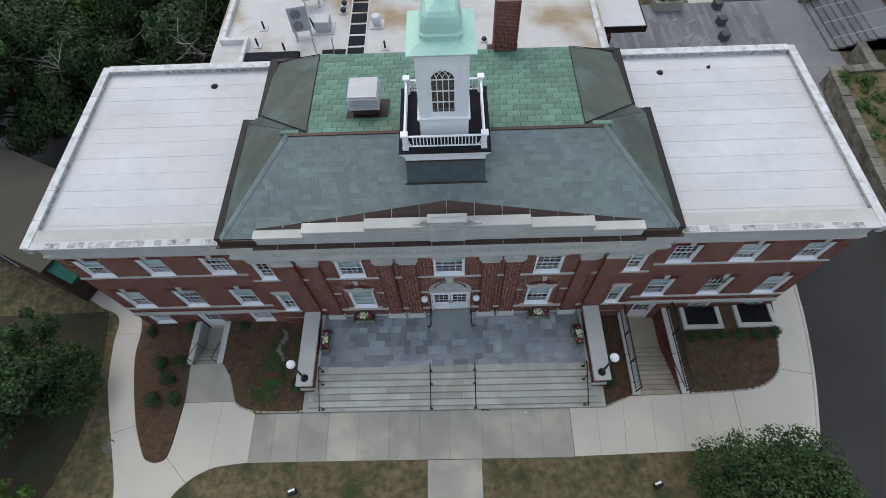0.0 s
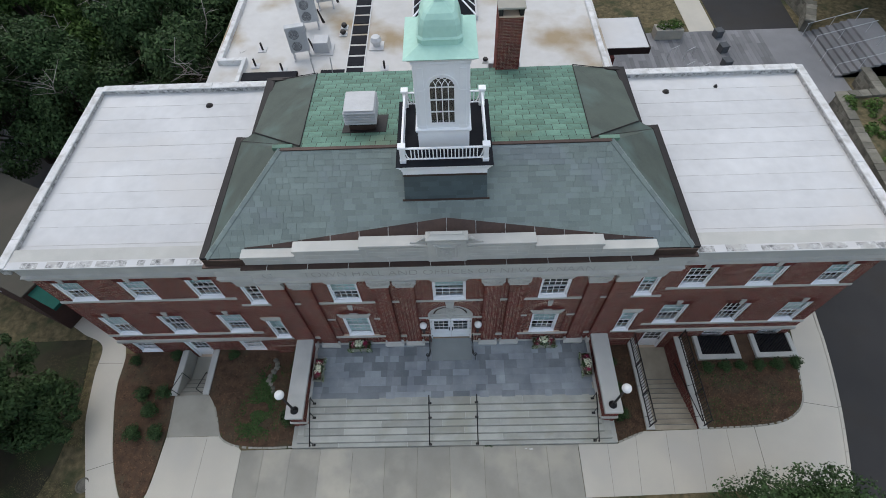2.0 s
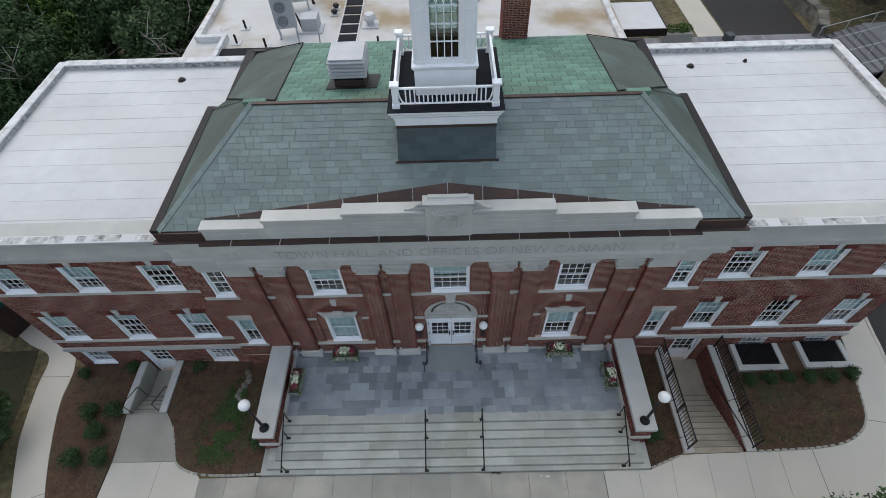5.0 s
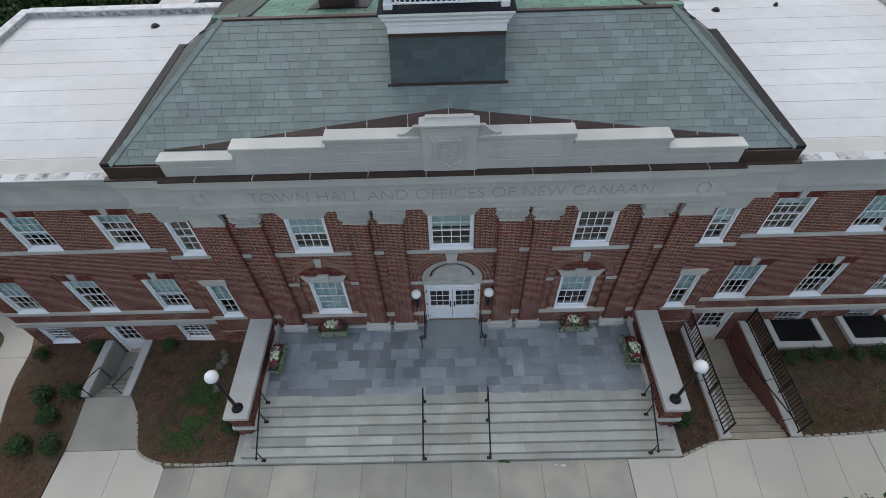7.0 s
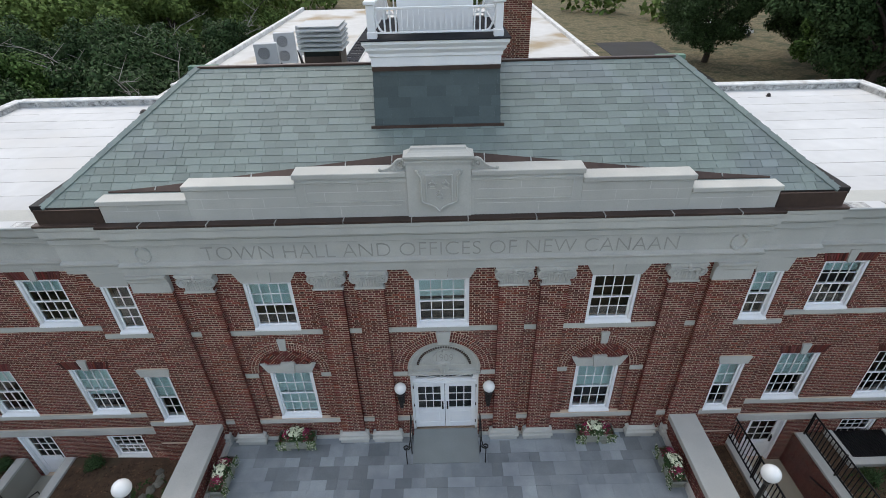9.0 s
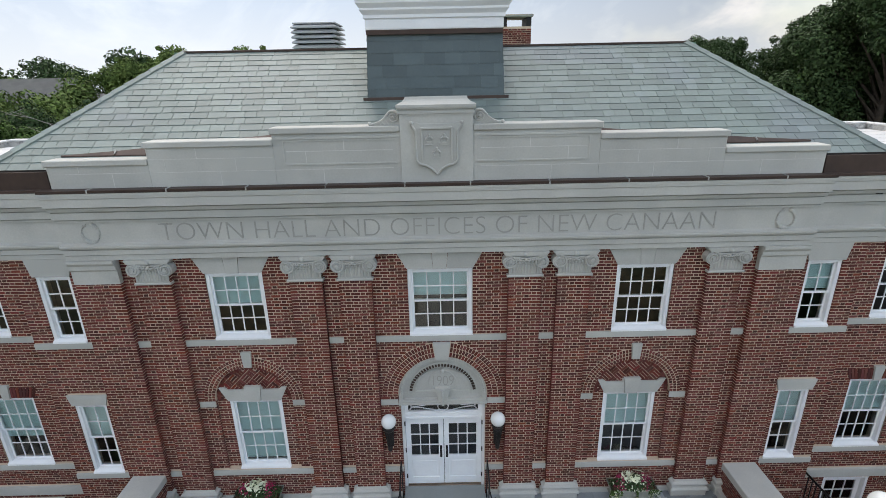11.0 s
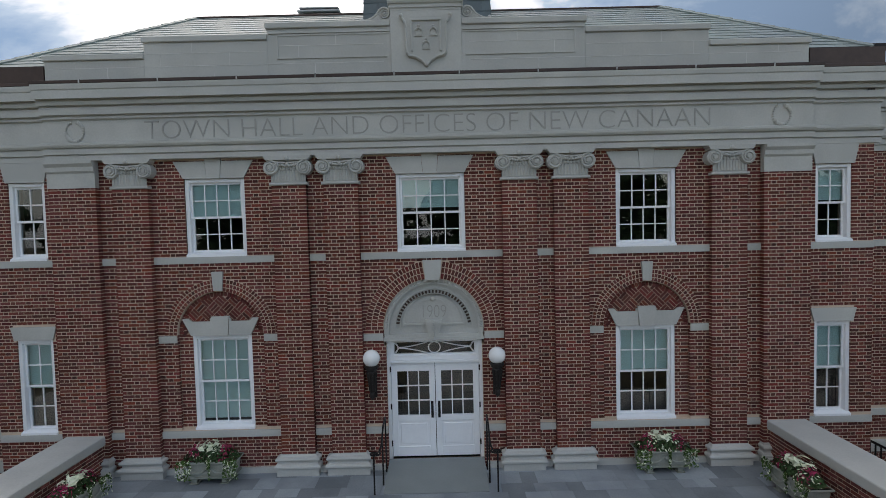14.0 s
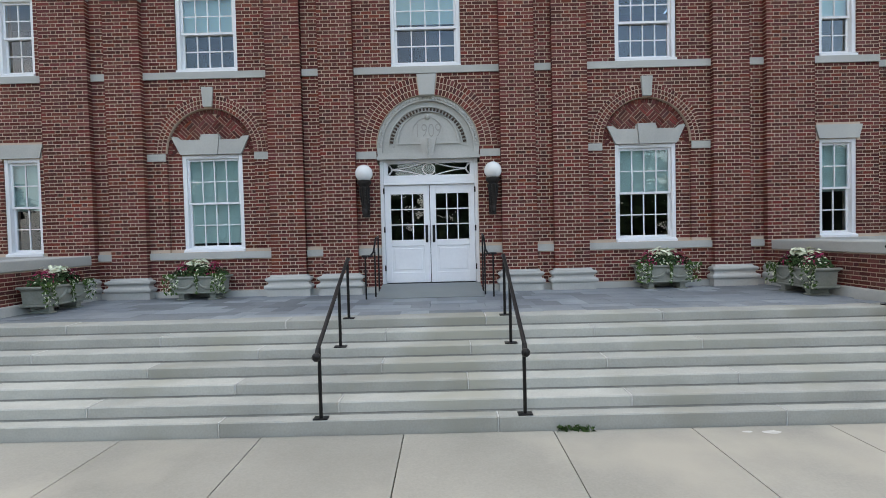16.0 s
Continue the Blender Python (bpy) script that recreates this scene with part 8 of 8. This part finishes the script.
aw = thing("awning", "small dark green canvas awning at the side door", "awning", (-20.05, 2.9, lie(-20.5) + 2.7), -25.0)
bm = bmesh.new()
prism(bm, [(0.0, 0.8), (1.25, 0.25), (1.25, 0.05), (1.22, 0.05), (1.22, 0.22), (0.0, 0.74)], "y", -0.9, 0.9)
part("canvas", bm, M_AWN, aw)
for yy in (-0.85, 0.85):
    part("strut", rod(bmesh.new(), (0.0, yy, 0.0), (1.2, yy, 0.2), 0.02), M_BLACKIRON, aw)

# ---- rear yard on the climbing side ----
M_DARKSTONE = material("dark_grey_stone", (0.085, 0.092, 0.10), (0.06, 0.066, 0.072), 0.8, scale=3, fine=30)
yard = thing("rear_terrace", "rear terrace of narrow grey stone planks", "terrace", kind="structure")
zt = lie(20) + 0.03
rng.seed(61)
for k in range(60):
    x = 9.0 + k * 0.30
    y = 10.6
    while y < 24.6:
        ln = rng.choice((1.2, 1.6, 2.0, 2.4))
        e = min(y + ln, 24.6)
        if not (x < 10.6 and y < 16.5) and len(yard.children) < 300 and (x > 16.6 or y > 17):
            part("plank", boxes((x + 0.006, x + 0.294, y + 0.006, e - 0.006, zt - 0.1, zt)), M_DECK, yard)
        y = e
part("base", boxes((8.8, 27.2, 10.3, 24.7, zt - 0.2, zt - 0.012)), M_DECK, yard)
paving("rear_drive", [(20.5, 24.7), (26.4, 24.7), (28.0, 60), (20.5, 60)], M_ASPHALT, "dark asphalt yard behind the terrace", 0.02, 0.1, "road")
paving("rear_walk", [(18.4, 24.7), (20.3, 24.7), (20.3, 50), (18.4, 50)], M_CONC, "pale concrete walk behind the terrace", 0.03, 0.1)
for x, y in ((20.2, 24.0), (20.0, 22.2), (19.7, 20.5)):
    o = thing("stone_cube_seat", "square dark grey stone bollard seat", "bollard", (x, y, zt), 12, group="bollard seats")
    part("block", boxes((-0.28, 0.28, -0.28, 0.28, 0.0, 0.5), bevel=0.02), M_DARKSTONE, o)
    part("top", boxes((-0.3, 0.3, -0.3, 0.3, 0.5, 0.54), bevel=0.01), M_DARKSTONE, o)
for x, y in ((16.2, 21.6), (17.3, 21.4), (16.8, 19.8), (17.8, 19.6)):
    o = thing("bike_hoop", "thin steel cycle hoop", "cycle stand", (x, y, zt), 30, group="cycle stands")
    bm = rod(bmesh.new(), (-0.4, 0, 0), (-0.4, 0, 0.85), 0.022)
    rod(bm, (-0.4, 0, 0.85), (0.4, 0, 0.85), 0.022)
    rod(bm, (0.4, 0, 0.85), (0.4, 0, 0), 0.022)
    part("hoop", bm, M_GALV, o)
pl = thing("stone_planter", "angular grey planter box with green shrubs", "planter", (16.6, 24.2, zt))
part("box", boxes((-1.1, 0.9, -0.45, 0.45, 0, 0.75), bevel=0.02), M_CONC2, pl)
leaf_cloud([(-0.6, 0, 0.9, 0.4), (0.1, 0, 1.0, 0.45), (0.6, 0.1, 0.85, 0.35)], 900, 0.07, M_LEAF2, pl, "foliage")["kind"] = "stuff"
up_st = thing("garden_steps", "broad grey steps with thin steel handrails", "stairs", kind="structure")
for k in range(7):
    part("step", boxes((26.6 + 0.42 * k, 31.0, 18.9, 24.0, zt - 0.1, zt + 0.15 * (k + 1)), bevel=0.01), M_DECK, up_st)
for y in (19.1, 20.7, 22.3, 23.8):
    r = thing("garden_rail", "thin steel handrail on the garden steps", "railing", (0, y, 0), group="garden step rails")
    part("handrail", rod(bmesh.new(), (26.3, 0, zt + 0.9), (29.9, 0, zt + 1.95), 0.025), M_GALV, r)
    for x in (26.4, 28.0, 29.6):
        part("post", rod(bmesh.new(), (x, 0, zt + max(0, (x - 26.4) * 0.33)), (x, 0, zt + 0.9 + (x - 26.3) * 0.292), 0.02), M_GALV, r)


def stone_wall(name, pts, h, thick, seed):
    """A rubble wall along a broken line, with a coping."""
    rng.seed(seed)
    o = thing(name, "rough fieldstone retaining wall with flat coping stones", "stone wall", kind="structure")
    for (ax, ay), (bx, by) in zip(pts, pts[1:]):
        d = Vector((bx - ax, by - ay, 0))
        L = d.length
        d.normalize()
        m = Matrix.Translation((ax, ay, 0)) @ Matrix.Rotation(math.atan2(d.y, d.x), 4, "Z")
        z0 = lie(ax) - 0.1
        bm = boxes((0, L, -thick / 2 + 0.03, thick / 2 - 0.03, z0, z0 + h))
        bmesh.ops.transform(bm, matrix=m, verts=bm.verts[:])
        part("core", bm, M_FIELDSTONE, o)
        bm = bmesh.new()
        z = z0
        while z < z0 + h - 0.05:
            hh = rng.uniform(0.16, 0.28)
            x = 0.0
            while x < L - 0.05:
                w = rng.uniform(0.2, 0.55)
                for sd in (-1, 1):
                    box(bm, x + 0.012, min(x + w, L) - 0.012, sd * (thick / 2 - 0.04), sd * (thick / 2 + rng.uniform(0.0, 0.04)), z + 0.012, min(z + hh, z0 + h) - 0.012)
                x += w
            z += hh
        bmesh.ops.transform(bm, matrix=m, verts=bm.verts[:])
        part("rubble", bm, M_FIELDSTONE, o)["kind"] = "stuff"
        x = -thick / 2
        while x < L:
            w = rng.uniform(0.5, 0.9)
            bm = boxes((x + 0.01, x + w - 0.01, -thick / 2 - 0.05, thick / 2 + 0.05, z0 + h, z0 + h + rng.uniform(0.08, 0.12)), bevel=0.015)
            bmesh.ops.transform(bm, matrix=m, verts=bm.verts[:])
            part("coping_stone", bm, M_FIELDSTONE, o)
            x += w


stone_wall("garden_wall_1", [(23.7, -8.0), (24.05, 2.0), (24.2, 6.4), (24.5, 10.7), (24.95, 15.8), (27.6, 15.95), (27.7, 18.2)], 1.2, 0.5, 71)
paving("raised_lawn", [(23.9, -8.0), (34, -8), (34, 15.8), (25.1, 15.8), (24.7, 10.7), (24.4, 6.4), (24.25, 2.0)], M_GRASS, "raised lawn behind the fieldstone wall", 1.0, 1.1, "lawn")
paving("raised_walk", [(28.0, -8), (31, -8), (31, 15.0), (28.0, 15.0)], M_CONC, "pale concrete walk on the raised lawn", 1.02, 0.1)
stone_wall("garden_wall_2", [(26.6, 24.2), (27.4, 26.0), (27.0, 30.0)], 1.1, 0.6, 72)
leaf_clumps = [(rng.uniform(25.0, 26.8), rng.uniform(-4, 15.4), 1.65, rng.uniform(0.25, 0.5)) for _ in range(40)]
tagged(leaf_cloud(leaf_clumps, 6000, 0.09, M_LEAF2, None, "ground_cover"), "low green ground cover behind the stone wall", "plants", kind="stuff")

# cars far behind the drive
M_CARW = material("white_car_paint", (0.72, 0.73, 0.74), (0.66, 0.67, 0.68), 0.25, scale=2, fine=5, bump=0.0, spec=0.6)
for k, (x, y) in enumerate(((40.0, 62.0), (39.0, 66.5))):
    c = thing("car", "parked white car in the yard", "car", (x, y, 0.62), 20, group="parked cars")
    bm = bmesh.new()
    prism(bm, [(-2.1, 0.35), (2.1, 0.35), (2.1, 0.75), (1.5, 0.85), (0.8, 1.4), (-1.1, 1.42), (-1.7, 0.9), (-2.1, 0.85)], "y", -0.85, 0.85)
    part("body", bm, M_CARW, c)
    part("window", boxes((-1.0, 0.75, -0.87, 0.87, 0.95, 1.32)), M_BLACKDECK, c)
    for wx in (-1.3, 1.3):
        for wy in (-0.8, 0.8):
            bm = bmesh.new()
            bmesh.ops.create_cone(bm, cap_ends=True, segments=14, radius1=0.33, radius2=0.33, depth=0.22, matrix=Matrix.Translation((wx, wy, 0.33)) @ Matrix.Rotation(math.pi / 2, 4, "X"))
            part("wheel", bm, M_BLACKIRON, c)

# ---- small things on the ground ----
for x, y in ((-7.25, -8.05), (8.9, -8.0)):
    l = thing("ground_floodlight", "small dark floodlight on the lawn", "floodlight", (x, y, lie(x)), 20, group="lawn floodlights")
    part("body", boxes((-0.2, 0.2, -0.12, 0.12, 0.1, 0.3), bevel=0.03), M_BLACKIRON, l)
    part("lens", boxes((-0.15, 0.15, 0.02, 0.11, 0.295, 0.31)), M_GLOBE, l)
    part("stake", rod(bmesh.new(), (0, 0, 0), (0, 0, 0.12), 0.03), M_BLACKIRON, l)
mh = thing("drain_cover", "round concrete drain cover in the lawn", "drain cover", (-16.62, -5.9, lie(-16.62)))
bm = bmesh.new()
lathe(bm, [(0.33, 0.0), (0.33, 0.04), (0.26, 0.045), (0.24, 0.01), (0.02, 0.01)], seg=24)
part("ring", bm, M_FIELDSTONE, mh)
rng.seed(81)
for k in range(9):
    t = k / 8
    o = thing("edging_stone", "rough pale stone lying in the mulch", "stone", (-8.75 + 0.15 * math.sin(k), -0.4 - 1.6 * t, lie(-8.75) + 0.05), rng.uniform(0, 180), group="stones in the bed")
    bm = bmesh.new()
    bmesh.ops.create_icosphere(bm, subdivisions=1, radius=0.13 + 0.06 * rng.random())
    for v in bm.verts:
        v.co *= rng.uniform(0.8, 1.15)
        v.co.z *= 0.55
    part("stone", bm, M_FIELDSTONE, o)
def edging(pts, nm):
    o = thing(nm, "row of small rough stone setts edging the bed", "edging", kind="structure")
    n = 0
    for (ax, ay), (bx, by) in zip(pts, pts[1:]):
        L = math.hypot(bx - ax, by - ay)
        m = max(1, int(L / 0.22))
        for k in range(m):
            x, y = ax + (bx - ax) * (k + 0.5) / m, ay + (by - ay) * (k + 0.5) / m
            b = part("sett", boxes((-0.10, 0.10, -0.045, 0.045, -0.04, 0.055 + rng.uniform(-0.01, 0.012)), bevel=0.012), M_CONC2, o)
            b.matrix_basis = pose(x, y, lie(x), 0, 0, math.degrees(math.atan2(by - ay, bx - ax)))


edging(smooth_line([(-11.33, -2.6), (-11.03, -3.3), (-10.79, -3.92), (-10.42, -4.23), (-9.7, -4.46), (-8.4, -4.54), (-7.2, -4.52)], 3), "bed_edging_1")
edging(smooth_line([(11.3, -4.08), (13.42, -4.03), (14.55, -3.87), (15.28, -3.52), (15.69, -3.08), (15.89, -2.57), (16.22, -1.0)], 3), "bed_edging_2")
edging([(7.3, -4.56), (8.45, -4.14)], "bed_edging_3")
wd = thing("weed", "tuft of grass at the foot of the stairs", "grass tuft", (1.55, -4.62, 0.03))
blade_mesh("tuft", lambda: ((rng.uniform(-0.18, 0.18), rng.uniform(-0.05, 0.04), rng.uniform(0.0, 0.05)), (rng.uniform(-1, 1), rng.uniform(-1, 1), 0.4)), 80, 0.032, M_WEED, wd)
for x, y, r in ((3.42, -4.78, 0.055), (3.2, -4.76, 0.03)):
    sp = thing("paint_spot", "small dried white splash on the grey walk", "stain", (x, y, 0.031), group="white splashes")
    bm = bmesh.new()
    bm.faces.new([bm.verts.new((r * rng.uniform(0.85, 1.2) * 1.7 * math.cos(k * math.pi / 6), r * rng.uniform(0.6, 0.9) * math.sin(k * math.pi / 6), 0.003)) for k in range(12)])
    part("splash", bm, M_PALEJOINT, sp)
# ground clutter in the beds: bark chips, tufts
V, F = [], []
def inside(x, y, outline, rim=0.0):
    """Whether a point of the plan lies within an outline."""
    hit = False
    for (ax, ay), (bx, by) in zip(outline, outline[1:] + outline[:1]):
        if (ay > y) != (by > y) and x < ax + (y - ay) * (bx - ax) / (by - ay):
            hit = not hit
    return hit


for k in range(15000):
    nm, x0, x1, y0, y1 = rng.choice((("bed_1", -16.5, -13.1, -6.6, 0.2), ("bed_2", -11.8, -7.1, -4.4, 0.0), ("bed_4", 11.3, 16.2, -4.0, -1.0), ("bed_3", 7.1, 8.6, -4.4, 0.2)))
    x, y = rng.uniform(x0, x1), rng.uniform(y0, y1)
    if not all(inside(x + dx, y + dy, OUTLINES[nm]) for dx, dy in ((0.06, 0), (-0.06, 0), (0, -0.06))):
        continue
    a = rng.uniform(0, 6.28)
    z = lie(x) + 0.055
    ln = rng.uniform(0.02, 0.06)
    dx, dy = math.cos(a) * ln, math.sin(a) * ln
    b = len(V)
    V += [(x - dx, y - dy, z), (x + dy * 0.4, y - dx * 0.4, z + 0.02), (x + dx, y + dy, z + rng.uniform(0, 0.03)), (x - dy * 0.4, y + dx * 0.4, z + 0.01)]
    F.append((b, b + 1, b + 2, b + 3))
# weeds that have spread through the bed beside the stairs
WV, WF = [], []
for k in range(5200):
    u, v = rng.gauss(0, 0.42), rng.uniform(0, 1)
    x, y = -8.75 - 0.55 * v + u * (0.6 + 0.7 * v), -0.9 - 3.1 * v + rng.gauss(0, 0.15)
    if not (-10.9 < x < -7.4 and -4.3 < y < -0.4) or noise.noise((x * 1.6, y * 1.6, 9.0)) < -0.12:
        continue
    a, ln, z = rng.uniform(0, 6.28), rng.uniform(0.02, 0.05), lie(x) + 0.05 + rng.uniform(0, 0.05)
    dx, dy = math.cos(a) * ln, math.sin(a) * ln
    b = len(WV)
    WV += [(x - dx, y - dy, z), (x + dy * 0.6, y - dx * 0.6, z + 0.012), (x + dx, y + dy, z + 0.025), (x - dy * 0.6, y + dx * 0.6, z + 0.008)]
    WF.append((b, b + 1, b + 2, b + 3))
for k in range(2600):
    x, y = rng.uniform(11.4, 16.0), rng.uniform(-3.95, -1.1)
    if not inside(x, y, OUTLINES["bed_4"]) or noise.noise((x * 1.3, y * 1.3, 4.0)) < 0.0:
        continue
    a, ln, z = rng.uniform(0, 6.28), rng.uniform(0.015, 0.035), lie(x) + 0.05 + rng.uniform(0, 0.03)
    dx, dy = math.cos(a) * ln, math.sin(a) * ln
    b = len(WV)
    WV += [(x - dx, y - dy, z), (x + dy * 0.6, y - dx * 0.6, z + 0.012), (x + dx, y + dy, z + 0.02), (x - dy * 0.6, y + dx * 0.6, z + 0.008)]
    WF.append((b, b + 1, b + 2, b + 3))
tagged(quick("weeds", WV, WF, M_WEED), "low green weeds scattered over the mulch beds", "weeds", kind="stuff")
M_CHIP = material("bark_chip", (0.13, 0.075, 0.045), (0.06, 0.035, 0.022), 0.95, bump=0.0, piece=0.6)
tagged(quick("bark_chips", V, F, M_CHIP), "loose bark chips on the mulch beds", "mulch", kind="stuff")
V, F = [], []
for k in range(42000):
    x, y = rng.uniform(-9.5, 12.5), rng.uniform(-10.5, -6.95)
    if k % 3 == 0:
        x, y = rng.uniform(-21.0, -17.0), rng.uniform(-9.0, 0.5)
    if -1.3 < x < 1.35:
        continue
    if noise.noise((x * 0.5, y * 0.5, 3.0)) < -0.15:
        continue
    if x < -16 and x > -17.6 + (y + 3.4) * -0.28:
        continue
    a = rng.uniform(0, 6.28)
    z = lie(x)
    h = rng.uniform(0.03, 0.08)
    dx, dy = math.cos(a) * 0.012, math.sin(a) * 0.012
    lx, ly = rng.uniform(-0.04, 0.04), rng.uniform(-0.04, 0.04)
    b = len(V)
    V += [(x - dx, y - dy, z), (x + dx, y + dy, z), (x + lx, y + ly, z + h)]
    F.append((b, b + 1, b + 2))
M_BLADE = material("grass_blade", (0.13, 0.13, 0.05), (0.22, 0.19, 0.09), 0.9, scale=0.8, fine=9, bump=0.0, piece=0.4)
tagged(quick("grass", V, F, M_BLADE), "sparse half-dry grass blades on the lawn", "grass", kind="stuff")

# ---- single bricks beside the door and at the inner ends of the wings ----
shared = {}
for wall, bag in ((front, NEAR_BRICKS), (wings[-1], WING_BRICKS[-1]), (wings[1], WING_BRICKS[1])):
    for a, b, c, d, y, deep, slot in bag:
        key = (round(b - a, 2), round(deep, 2), slot)
        if key not in shared:
            st = Bricks()
            st.add(-(b - a) / 2, (b - a) / 2, -(d - c) / 2, (d - c) / 2, 0, deep, slot)
            ob = quick("brick", st.v, st.f, [M_BRICK, M_HEADER], wall, "", st.s)
            shared[key] = ob.data
        else:
            ob = new("brick", shared[key])
            ob.parent = wall
        ob.location = ((a + b) / 2, y, (c + d) / 2)
